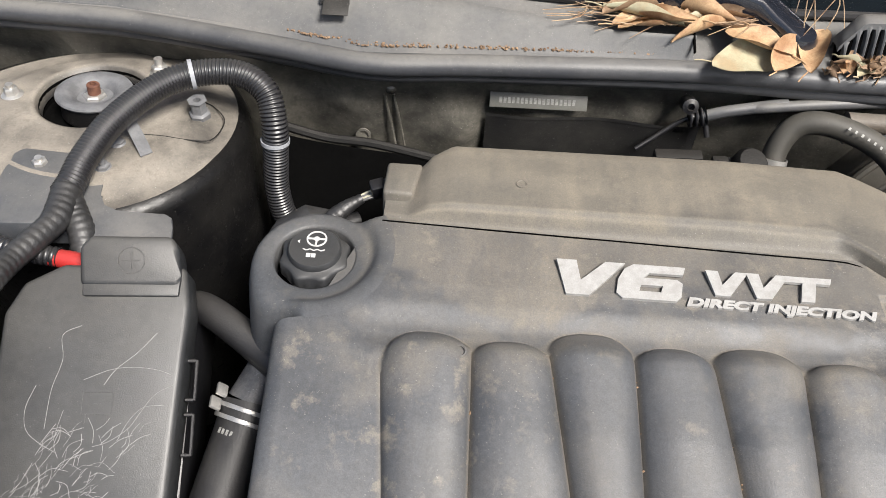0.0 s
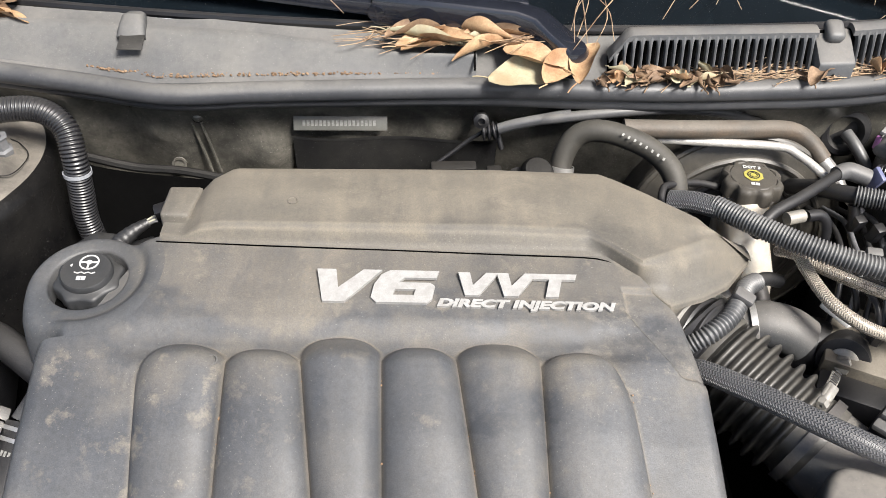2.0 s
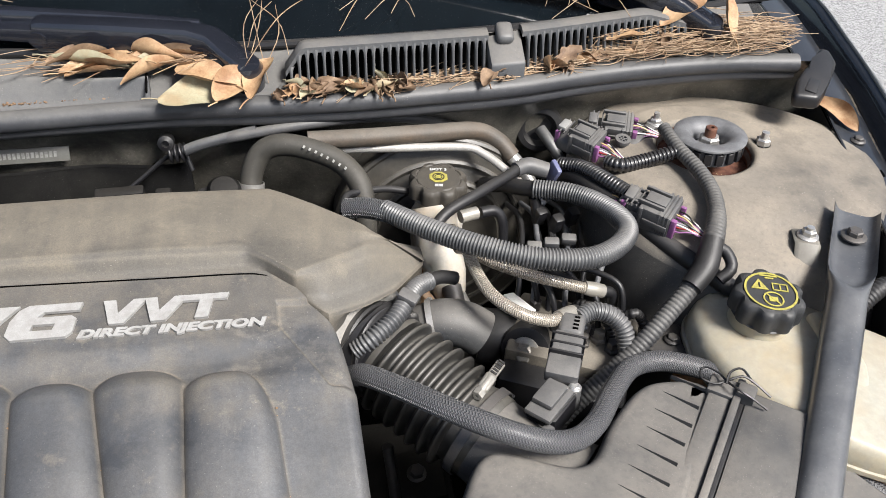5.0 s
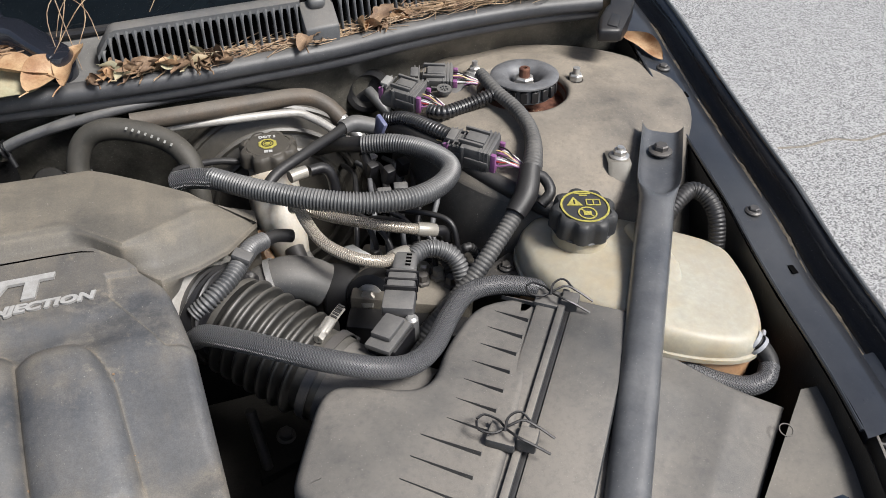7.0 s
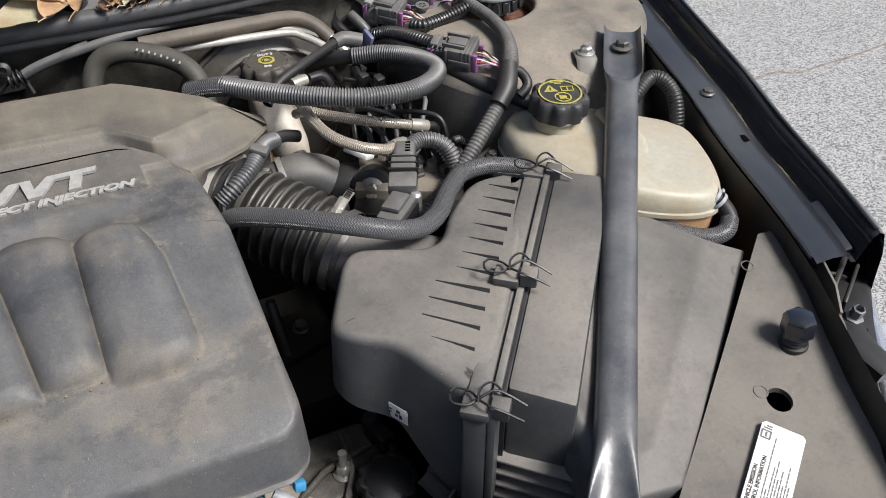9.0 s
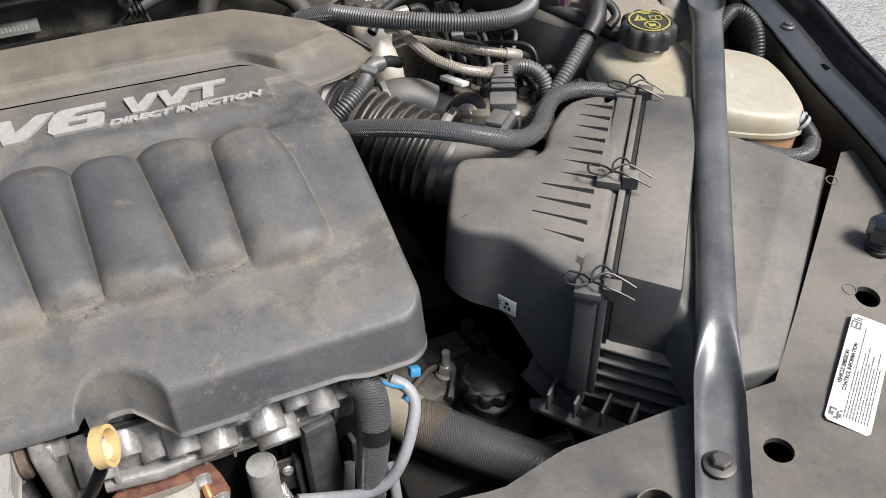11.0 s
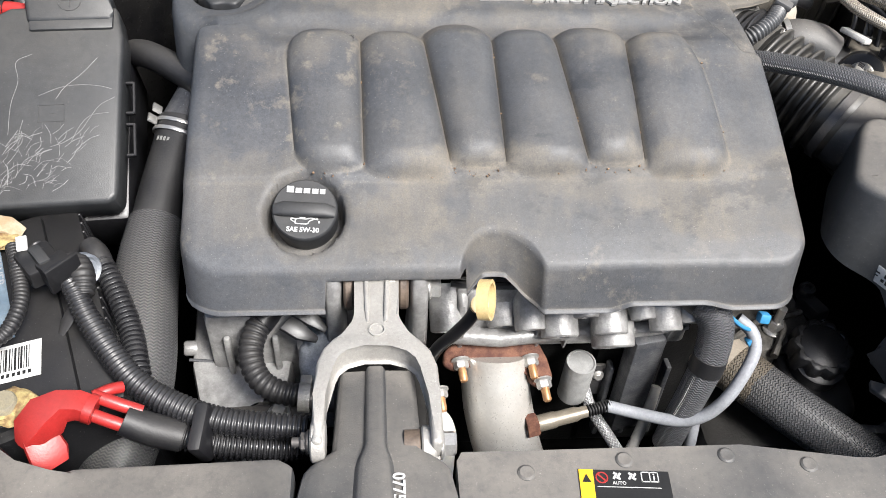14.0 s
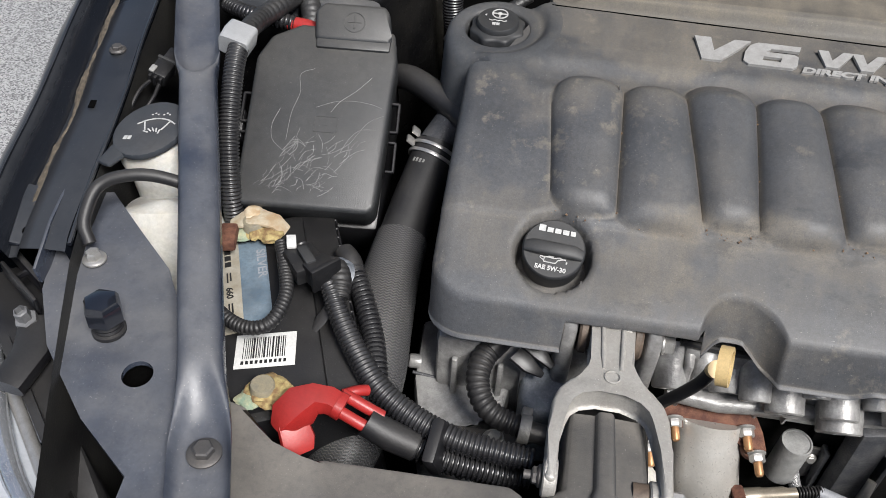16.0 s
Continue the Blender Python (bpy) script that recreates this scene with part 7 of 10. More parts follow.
gk = thing("hose_coupling", (0.0, 0.06, 0.89), "black plastic hose coupling on the bulkhead", "coupling")
part("clip", lathe([(0.008, -0.004), (0.0085, 0.0), (0.0085, 0.012), (0.004, 0.014), (0.004, 0.006), (0, 0.006)], aim((-0.002, 0.072, 0.915), (0, -1, 0.3)), 20), RUBBER, gk)
part("body", tube([(0.0, 0.064, 0.903), (0.010, 0.064, 0.904), (0.018, 0.064, 0.906)], 0.0085, 16, rings=(0.006, 0.004)), PLASTIC, gk)
part("hose", tube([(0.016, 0.064, 0.906), (0.034, 0.062, 0.914), (0.060, 0.061, 0.921), (0.095, 0.06, 0.930)], 0.0062, 14), CONDUIT, gk)
part("tail", tube([(0.0, 0.064, 0.902), (-0.012, 0.066, 0.892), (-0.030, 0.062, 0.878), (-0.05, 0.055, 0.865)], 0.0026, 10), PLASTIC, gk)
part("outlet", lathe([(0.003, 0), (0.003, 0.018), (0, 0.018)], aim((0.017, 0.062, 0.902), (0.3, -0.4, -1)), 12), PLASTIC, gk)
sv = thing("purge_valve", (0.05, 0.03, 0.84), "black valve block behind the engine cover", "valve")
part("body", box(frame_xy((0.050, 0.020, 0.845), (1, 0.3, 0), (0, -0.4, 1)), 0.045, 0.040, 0.040, 0.006), PLASTIC, sv)
part("dome", lathe([(0.018, 0), (0.018, 0.012), (0.014, 0.018), (0, 0.020)], aim((0.056, 0.012, 0.880), (0.1, -0.5, 1)), 24), UNDER, sv)
part("port", lathe([(0.012, 0), (0.012, 0.008), (0.008, 0.010), (0.008, 0.004), (0, 0.004)], aim((0.040, -0.003, 0.865), (0, -1, 0.3)), 20), PLASTIC, sv)
fr = thing("fuel_rail_plug", (-0.03, -0.05, 0.90), "small black wiring plug on the intake back edge", "connector")
part("plug", box(frame_xy((-0.035, -0.046, 0.925), (1, 0.05, 0), (0, -0.2, 1)), 0.045, 0.012, 0.012, 0.002), UNDER, fr)
part("plug_end", box(frame_xy((0.005, -0.046, 0.924), (1, 0.05, 0), (0, -0.2, 1)), 0.015, 0.010, 0.009, 0.002), UNDER, fr)

gm = thing("bulkhead_grommet", (0.43, 0.10, 0.85), "round black rubber grommet in the bulkhead with a cable", "grommet")
part("ring", lathe([(0.030, -0.008), (0.030, 0.0), (0.027, 0.005), (0.021, 0.006), (0.018, 0.002), (0.016, -0.004), (0.0, -0.006)], aim((0.431, 0.112, 0.880), (-0.15, -1, 0.25)), 36), RUBBER, gm)
part("cable", tube([(0.432, 0.11, 0.880), (0.440, 0.09, 0.872), (0.455, 0.07, 0.85)], 0.007, 14), CONDUIT, gm)

# wiring connectors by the strut tower
def connector(place, xdir, up, size, lock=PURPLE, tip=None):
    c = thing("wiring_connector", place, "grey multi-pin wiring connector with magenta lock and coloured wires", "connector", "wiring connectors")
    m = frame_xy(place, xdir, up)
    L_, W_, H_ = (0.92 * q for q in size)
    part("housing", box(m, L_ * 0.50, W_, H_, 0.0025), CONN, c)
    part("housing", loft([(m @ Vector((-L_ * 0.22, 0, 0.002)), W_ * 0.92, H_ * 0.90), (m @ Vector((-L_ * 0.36, 0, 0.002)), W_ * 0.90, H_ * 0.86), (m @ Vector((-L_ * 0.50, 0, 0.002)), W_ * 0.84, H_ * 0.78), (m @ Vector((-L_ * 0.56, 0, 0.002)), W_ * 0.70, H_ * 0.62)], 20, power=3.2, up=up), CONN, c)
    part("back_lock", box(m @ Matrix.Translation((-L_ * 0.55, -W_ * 0.30, 0.001)), L_ * 0.09, 0.004, H_ * 0.7, 0.001), lock, c, "magenta lock bar")
    part("collar", box(m @ Matrix.Translation((-L_ * 0.235, 0, -0.001)), 0.005, W_ * 1.04, H_ * 1.02, 0.0015), CONN, c)
    part("latch", box(m @ Matrix.Translation((-L_ * 0.08, 0, H_)), L_ * 0.34, W_ * 0.40, 0.0035, 0.001), CONN, c)
    for s in (-1, 1):
        part("latch_rail", box(m @ Matrix.Translation((-L_ * 0.12, s * W_ * 0.30, H_ - 0.0005)), L_ * 0.42, 0.003, 0.005, 0.0008), CONN, c)
        part("side_guide", box(m @ Matrix.Translation((L_ * 0.02, s * W_ * 0.51, H_ * 0.3)), L_ * 0.40, 0.0025, H_ * 0.28, 0.0008), CONN, c)
    part("latch_tip", box(m @ Matrix.Translation((-L_ * 0.50, 0, H_ * 0.78)), L_ * 0.16, W_ * 0.5, 0.005, 0.0015), LATCHGREY if tip else CONN, c)
    for k in range(4):
        part("rib", box(m @ Matrix.Translation((-L_ * 0.50 + 0.0055 * k, 0, H_ * 0.80)), 0.0016, W_ * 0.80, 0.0022, 0.0004), CONN, c)
    for dx in (0.06, 0.14, 0.20):
        part("rib", box(m @ Matrix.Translation((L_ * dx, 0, -0.0005)), 0.0022, W_ * 1.04, H_ * 1.05, 0.0006), CONN, c)
    b = box(m @ Matrix.Translation((L_ * 0.29, -W_ * 0.40, 0.001)), L_ * 0.09, 0.005, H_ * 0.9, 0.001)
    box(m @ Matrix.Translation((L_ * 0.30, W_ * 0.05, H_ * 0.12)), L_ * 0.07, W_ * 0.8, H_ * 0.22, 0.001, bm=b)
    box(m @ Matrix.Translation((L_ * 0.29, W_ * 0.40, 0.001)), L_ * 0.09, 0.004, H_ * 0.7, 0.001, bm=b)
    part("lock", b, lock, c, "magenta lock bar")
    for k in range(9):
        y = (k - 4) * W_ / 10.5
        wm = (PURPLE, LABEL, REDR, UNDER, GREYTUBE, YELLOWPL, PURPLE, UNDER, LABEL)[k]
        z = H_ * (0.62 if k % 2 else 0.40)
        part("wire", tube([m @ Vector((L_ * 0.25, y, z)), m @ Vector((L_ * 0.40, y * 0.85, z)), m @ Vector((L_ * 0.56, y * 0.5, H_ * 0.45)), m @ Vector((L_ * 0.74, y * 0.25, H_ * 0.3))], 0.0009, 6, 0.004), wm, c)
    return c


connector((0.4595, 0.024, 0.904), (0.70, -0.70, -0.06), (0.1, -0.3, 1), (0.066, 0.036, 0.026), tip=True)
connector((0.509, 0.057, 0.902), (0.90, -0.36, 0.0), (0.05, -0.35, 1), (0.068, 0.034, 0.024))
connector((0.497, -0.105, 0.894), (0.74, -0.67, -0.06), (0.1, -0.3, 1), (0.072, 0.040, 0.032))
connector((0.478, -0.083, 0.894), (-0.74, 0.67, 0.06), (0.1, -0.3, 1), (0.060, 0.032, 0.024))
hn = thing("wiring_harness", (0.5, -0.1, 0.78), "taped corrugated wiring harness running past the strut tower", "wiring harness")
part("trunk", tube([(0.5466, 0.022, 0.929), (0.5512, -0.0165, 0.924), (0.5605, -0.055, 0.919), (0.5600, -0.095, 0.914), (0.5440, -0.138, 0.908), (0.515, -0.180, 0.890), (0.471, -0.210, 0.860), (0.438, -0.227, 0.835), (0.404, -0.240, 0.812), (0.375, -0.250, 0.79), (0.35, -0.26, 0.76)], [0.007, 0.0078, 0.0082, 0.0088, 0.0108, 0.0092, 0.0090, 0.0090, 0.0090, 0.0090, 0.0090], 18, rings=(0.0046, 0.0006)), DUSTYTAPE, hn, angle=80)
part("tape", tube([(0.530, -0.160, 0.913), (0.517, -0.181, 0.897), (0.500, -0.194, 0.884)], [0.0110, 0.0125, 0.0110], 18), RUBBER, hn)
part("branch", tube([(0.5512, -0.0165, 0.922), (0.515, -0.0166, 0.912), (0.486, -0.0205, 0.910), (0.472, -0.008, 0.908)], 0.0080, 16, rings=(0.0045, 0.0012)), BLACKCON, hn)
part("branch", tube([(0.425, 0.010, 0.895), (0.4417, -0.0118, 0.905), (0.4562, -0.0500, 0.913), (0.472, -0.0780, 0.914)], 0.0085, 16, rings=(0.0042, 0.0010)), BLACKCON, hn)
part("branch", tube([(0.425, 0.010, 0.880), (0.436, -0.004, 0.890), (0.449, -0.050, 0.899), (0.470, -0.080, 0.899), (0.490, -0.115, 0.888), (0.522, -0.160, 0.880), (0.545, -0.185, 0.872), (0.575, -0.20, 0.86)], 0.0095, 14), RUBBER, hn)
part("loom_clip", lathe([(0.009, 0), (0.009, 0.004), (0.006, 0.005), (0.006, 0.022), (0.009, 0.024), (0.009, 0.028), (0.005, 0.028), (0.005, 0.02), (0, 0.02)], aim((0.5020, 0.0285, 0.888), (0, -0.15, 1)), 18), CONN, hn)
for a_ in (0, 60, 120):
    part("clip_spoke", box(aim((0.5015, 0.0247, 0.9135), (0, -0.15, 1)) @ Matrix.Rotation(radians(a_), 4, 'Z'), 0.014, 0.0016, 0.002, 0), CONN, hn)
part("loom_bracket", loft([((0.498, 0.018, 0.898), 0.018, 0.006), ((0.528, 0.040, 0.905), 0.014, 0.012), ((0.552, 0.057, 0.911), 0.014, 0.006)], 12), CONN, hn)
bolt(hn, (0.5545, 0.059, 0.911), (0, 0, 1), 0.012, 0.020, 0.008, STEEL, "nut", 0.007)
part("tape_loop", tube([(0.527, -0.165, 0.908), (0.540, -0.170, 0.906), (0.543, -0.185, 0.896), (0.53, -0.19, 0.885)], 0.006, 10), RUBBER, hn)

# hydraulic unit and brake lines
ab = thing("abs_unit", (0.40, -0.16, 0.70), "dirty alloy brake hydraulic block with pipe fittings", "hydraulic unit")
AM = frame_xy((0.400, -0.170, 0.755), (0.86, -0.42, 0), (0.05, -0.1, 1))
part("block", box(AM, 0.125, 0.085, 0.060, 0.004), material("dirty_alloy_block", (0.22, 0.20, 0.165), 0.5, metal=0.35, other=(0.34, 0.30, 0.24), scale=40, bump=0.4, dust=0.6), ab)
part("controller", box(AM @ Matrix.Translation((0.0, -0.058, -0.01)), 0.125, 0.03, 0.06, 0.005), PLASTIC, ab)
part("motor", lathe([(0.030, 0), (0.030, 0.034), (0.027, 0.038), (0.012, 0.039), (0, 0.039)], aim(AM @ Vector((-0.062, 0.0, 0.03)), AM.to_3x3() @ Vector((-1, -0.3, 0.1))), 30), PLASTIC, ab)
part("motor_boss", lathe([(0.026, -0.03), (0.026, 0.0), (0.0245, 0.003), (0.017, 0.004), (0, 0.004)], aim((0.347, -0.180, 0.803), (-0.45, -0.80, 0.42)), 32), PLASTIC, ab)
bolt(ab, Vector((0.347, -0.180, 0.803)) + Vector((-0.45, -0.80, 0.42)) * 0.004, (-0.45, -0.80, 0.42), 0.017, 0.030, 0.010, CLAMPSTEEL)
part("edge_label", box(AM @ Matrix.Translation((0.02, 0.030, 0.0602)), 0.022, 0.016, 0.0006, 0), LATCHGREY, ab)
for k in range(4):
    lathe_ = lathe([(0.0085, 0), (0.0085, 0.003), (0.006, 0.004), (0.006, 0.012), (0.0035, 0.013)], aim(AM @ Vector((0.010 + 0.015 * k, -0.012 + 0.010 * (k % 2), 0.060)), (0, 0, 1)), 6)
    part("union_nut", lathe_, CLAMPSTEEL if k % 2 else DARKSTEEL, ab)
part("tag", box(frame_xy((0.345, -0.145, 0.830), (0.5, -0.85, 0), (0.4, 0, 1)), 0.034, 0.016, 0.006, 0.001), LABEL, ab, "small dirty printed tag")
for k in range(5):
    fx, fy = -0.045 + 0.022 * k, 0.022 - 0.018 * (k % 2)
    p0 = AM @ Vector((fx, fy, 0.060))
    part("fitting", lathe([(0.0065, 0), (0.0065, 0.010), (0.004, 0.012)], aim(p0, (0, 0, 1)), 6), DARKSTEEL, ab)
    part("brake_line", tube([p0, p0 + Vector((0, 0, 0.018)), p0 + Vector((-0.006, 0.015, 0.036 + 0.003 * k)), p0 + Vector((-0.02 - 0.006 * k, 0.05, 0.045)), p0 + Vector((-0.03 - 0.01 * k, 0.09, 0.02))], 0.0032, 10, 0.005), PLASTIC, ab)
sm = thing("brake_fitting", (0.36, -0.04, 0.76), "small black plastic line clips behind the conduit", "clip")
for x, y in ((0.390, -0.040), (0.405, -0.055), (0.425, -0.045)):
    part("clip", box(frame_xy((x, y, 0.855), (1, 0.3, 0), (0, -0.3, 1)), 0.012, 0.012, 0.022, 0.002), PLASTIC, sm)
    part("line", tube([(x, y, 0.85), (x + 0.004, y - 0.03, 0.83), (x + 0.005, y - 0.06, 0.82)], 0.003, 8), PLASTIC, sm)
part("line", tube([(0.385, -0.035, 0.885), (0.388, -0.04, 0.87), (0.390, -0.041, 0.86)], 0.006, 10), PLASTIC, sm)

bl = thing("braided_brake_hose", (0.30, -0.15, 0.82), "braided steel-sleeved brake hose with pale collar", "brake hose", "braided brake hoses")
part("sleeve", tube([(0.286, -0.080, 0.885), (0.290, -0.112, 0.898), (0.292, -0.153, 0.898), (0.301, -0.191, 0.895), (0.324, -0.213, 0.888), (0.350, -0.218, 0.880), (0.366, -0.209, 0.874)], 0.0060, 18, 0.004), STEELBRAID, bl)
part("collar", tube([(0.362, -0.212, 0.876), (0.372, -0.205, 0.872), (0.381, -0.198, 0.868)], [0.0072, 0.0080, 0.0072], 18, 0.003), FERRULE, bl, "pale crimped collar")
part("end", tube([(0.380, -0.199, 0.868), (0.388, -0.19, 0.862), (0.392, -0.185, 0.845)], 0.006, 12), PLASTIC, bl)
bl2 = thing("braided_brake_hose", (0.36, -0.15, 0.82), "braided steel-sleeved brake hose with pale collar", "brake hose", "braided brake hoses")
part("sleeve", tube([(0.290, -0.095, 0.872), (0.298, -0.118, 0.886), (0.319, -0.143, 0.888), (0.356, -0.157, 0.880), (0.397, -0.163, 0.868), (0.408, -0.163, 0.864)], 0.0058, 18, 0.004), STEELBRAID, bl2)
part("collar", tube([(0.404, -0.163, 0.866), (0.415, -0.163, 0.862), (0.425, -0.162, 0.858)], [0.0070, 0.0078, 0.0070], 18, 0.003), FERRULE, bl2, "pale crimped collar")
part("end", tube([(0.424, -0.162, 0.858), (0.436, -0.160, 0.852), (0.440, -0.158, 0.835)], 0.006, 12), PLASTIC, bl2)
part("collar", tube([(0.292, -0.086, 0.905), (0.304, -0.082, 0.905), (0.310, -0.080, 0.9045)], 0.0066, 16), FERRULE, bl2, "pale crimped collar")
part("end", tube([(0.314, -0.080, 0.904), (0.330, -0.076, 0.902), (0.338, -0.079, 0.89), (0.340, -0.084, 0.86)], 0.006, 12), PLASTIC, bl2)

# pipes, bracket and plugs round the hydraulic unit
bx = thing("brake_line_bracket", (0.42, -0.12, 0.78), "dark bracket holding bundled brake lines above the hydraulic unit", "bracket")
part("plate", slab([(0.455, -0.205), (0.50, -0.185), (0.525, -0.215), (0.488, -0.245)], lambda x, y: 0.825 + 0.1 * (x - 0.48), 0.815, 0.002), DARKSTEEL, bx)
bolt(bx, (0.488, -0.208, 0.8265), (0, 0, 1), 0.010, 0.016, 0.006, DARKSTEEL, "bolt")
for k in range(6):
    x0 = 0.345 + 0.017 * k
    part("line", tube([(x0, -0.135 - 0.006 * k, 0.80), (x0 + 0.004, -0.128, 0.835), (x0 + 0.010 + 0.004 * (k % 3), -0.105, 0.858), (x0 + 0.020, -0.070, 0.862 - 0.004 * k), (x0 + 0.030, -0.020, 0.850), (x0 + 0.030, 0.03, 0.83)], 0.0030, 10, 0.006), RINGM if k % 2 else PLASTIC, bx)
for k in range(3):
    part("line_clip", box(frame_xy((0.372 + 0.020 * k, -0.092 + 0.004 * k, 0.860), (1, -0.2, 0), (0, -0.3, 1)), 0.016, 0.010, 0.010, 0.002), CONN, bx)
    part("union_nut", lathe([(0.0062, 0), (0.0062, 0.014), (0.004, 0.016)], aim((0.380 + 0.026 * k, -0.165 - 0.012 * k, 0.814), (0.1, 0, 1)), 6), STEEL if k == 1 else DARKSTEEL, bx)
    part("coil_hose", tube([(0.395 + 0.022 * k, -0.150 - 0.01 * k, 0.815), (0.405 + 0.022 * k, -0.165 - 0.01 * k, 0.845), (0.425 + 0.018 * k, -0.185, 0.838), (0.435 + 0.018 * k, -0.200, 0.81)], 0.0048, 12, rings=(0.004, 0.0008)), RUBBER, bx)

# intake duct: throttle body, bellows, clamp, flow sensor
TB = Vector((0.184, -0.180, 0.848))
it = thing("intake_duct", (0.25, -0.25, 0.72), "black ribbed rubber intake bellows with steel clamp", "intake duct")
axis = Vector((0.66, -0.72, -0.20)).normalized()
B0 = Vector((0.196, -0.196, 0.838))
prof, zed = [(0.040, 0.0), (0.0445, 0.004), (0.0455, 0.016)], 0.018
for k in range(7):
    prof += [(0.0395, zed), (0.0405, zed + 0.0022), (0.0465, zed + 0.0036), (0.0492, zed + 0.0056), (0.0492, zed + 0.0070), (0.0465, zed + 0.0090), (0.0405, zed + 0.0104)]
    zed += 0.0128
prof += [(0.0405, zed + 0.002), (0.042, zed + 0.006), (0.042, zed + 0.022), (0.040, zed + 0.024)]
part("bellows", lathe(prof, aim(B0, axis), 72), material("bellows_rubber", (0.015, 0.015, 0.015), 0.33, other=(0.034, 0.032, 0.028), scale=25, dust=0.6, dust_color=(0.18, 0.162, 0.130), spec=0.7), it, angle=60)
CE = B0 + axis * (zed + 0.012)
clamp(it, CE, axis, 0.0440, DARKSTEEL, 0.009)
WM = frame_xy(CE + Vector((0.006, 0.014, 0.0445)), (0.62, 0.72, 0.05), (0.25, -0.2, 1))
part("clamp_housing", box(WM, 0.019, 0.011, 0.0085, 0.0025, 3), CLAMPSTEEL, it, "pale steel clamp housing")
screw_ = lathe([(0.0042, 0.0), (0.0046, 0.001), (0.0046, 0.020), (0.0038, 0.021)], WM @ Matrix.Translation((-0.014, 0, 0.005)) @ Matrix.Rotation(1.5708, 4, 'Y'), 20)
lathe([(0.0056, 0.0), (0.0056, 0.005), (0.0050, 0.006), (0.0018, 0.006), (0.0018, 0.003), (0, 0.003)], WM @ Matrix.Translation((-0.012, 0, 0.005)) @ Matrix.Rotation(-1.5708, 4, 'Y'), 6, bm=screw_)
part("clamp_screw", screw_, CLAMPSTEEL, it)
for k in range(6):
    part("band_slot", box(WM @ Matrix.Translation((0.013 + 0.0042 * k, 0, -0.0015 - 0.0006 * k)), 0.0016, 0.006, 0.0022, 0), PLASTIC, it)
part("band_tail", loft([(WM @ Vector((0.008, 0, -0.0015)), 0.009, 0.0016), (WM @ Vector((0.022, 0, -0.003)), 0.009, 0.0016), (WM @ Vector((0.036, 0, -0.008)), 0.009, 0.0016)], 8, power=5, up=(0.2, -0.2, 1)), CLAMPSTEEL, it)
part("sensor_duct", tube([CE - axis * 0.008, CE + axis * 0.04, CE + axis * 0.085 + Vector((0.012, -0.005, 0))], [0.0405, 0.043, 0.050], 36, 0.006), GREYPL, it)
part("collar", lathe([(0.047, -0.012), (0.050, -0.010), (0.050, 0.012), (0.047, 0.014)], aim(B0 - axis * 0.004, axis), 40), PLASTIC, it)
part("quarter_pipe", tube([(0.238, -0.165, 0.835), (0.262, -0.168, 0.842), (0.284, -0.172, 0.838), (0.300, -0.177, 0.829)], [0.020, 0.0225, 0.0235, 0.0235], 28), GREYPL, it, "dusty grey side outlet pipe")
clamp(it, (0.252, -0.167, 0.840), (1, -0.1, 0.25), 0.0228, STEEL, 0.006)
th = thing("throttle_unit", (0.18, -0.17, 0.78), "black plastic and alloy throttle unit on the intake", "throttle")
part("ring", lathe([(0.034, -0.02), (0.0455, -0.018), (0.0475, -0.010), (0.0475, -0.004), (0.0455, -0.002), (0.0455, 0.003), (0.0470, 0.005), (0.0470, 0.010), (0.044, 0.012), (0.036, 0.012), (0.034, 0.004), (0.0, 0.0)], aim(TB + Vector((0.016, -0.022, -0.006)), (0.62, -0.66, 0.33)), 40), PLASTIC, th)
part("alloy_flange", lathe([(0.040, -0.012), (0.050, -0.010), (0.0515, -0.004), (0.0510, 0.001), (0.040, 0.002)], aim(TB + Vector((0.006, -0.010, -0.002)), (0.62, -0.66, 0.30)), 40), ALLOY, th)
for k in range(4):
    p = TB + Vector((0.004 + 0.013 * k, 0.030 + 0.006 * k, 0.006 - 0.004 * k))
    part("linkage", box(frame_xy(p, (0.7, 0.4, 0), (0.3, -0.5, 1)), 0.016, 0.010, 0.012, 0.002), (ALLOY, DARKSTEEL, STEEL, ALLOY)[k], th)
sc = thing("throttle_conduit", (0.22, -0.18, 0.82), "short corrugated black wiring conduit on the throttle body", "conduit")
part("conduit", tube([(0.172, -0.222, 0.868), (0.190, -0.218, 0.880), (0.209, -0.204, 0.886), (0.224, -0.183, 0.888), (0.236, -0.163, 0.885), (0.250, -0.150, 0.880)], 0.0082, 20, rings=(0.0038, 0.0020)), CONDUIT, sc, angle=80)
part("clip", box(frame_xy((0.224, -0.186, 0.892), (0.5, 0.8, 0), (0.2, -0.2, 1)), 0.013, 0.019, 0.007, 0.002), CONN, sc)
part("tail", tube([(0.250, -0.150, 0.880), (0.264, -0.141, 0.876), (0.280, -0.136, 0.868)], 0.0068, 12), RUBBER, sc)

mf = thing("air_flow_sensor", (0.335, -0.29, 0.80), "grey air flow sensor with a wiring plug on the intake duct", "sensor")
MM = frame_xy((0.337, -0.292, 0.832), (0.72, 0.69, 0), (-0.05, 0.0, 1))
part("base", box(MM, 0.040, 0.030, 0.024, 0.003), PLASTIC, mf)
part("side_lug", box(MM @ Matrix.Translation((0.022, -0.008, 0.0)), 0.012, 0.014, 0.027, 0.003), CONN, mf)
part("top", box(MM @ Matrix.Translation((-0.004, 0, 0.024)), 0.046, 0.026, 0.006, 0.002), CONN, mf)
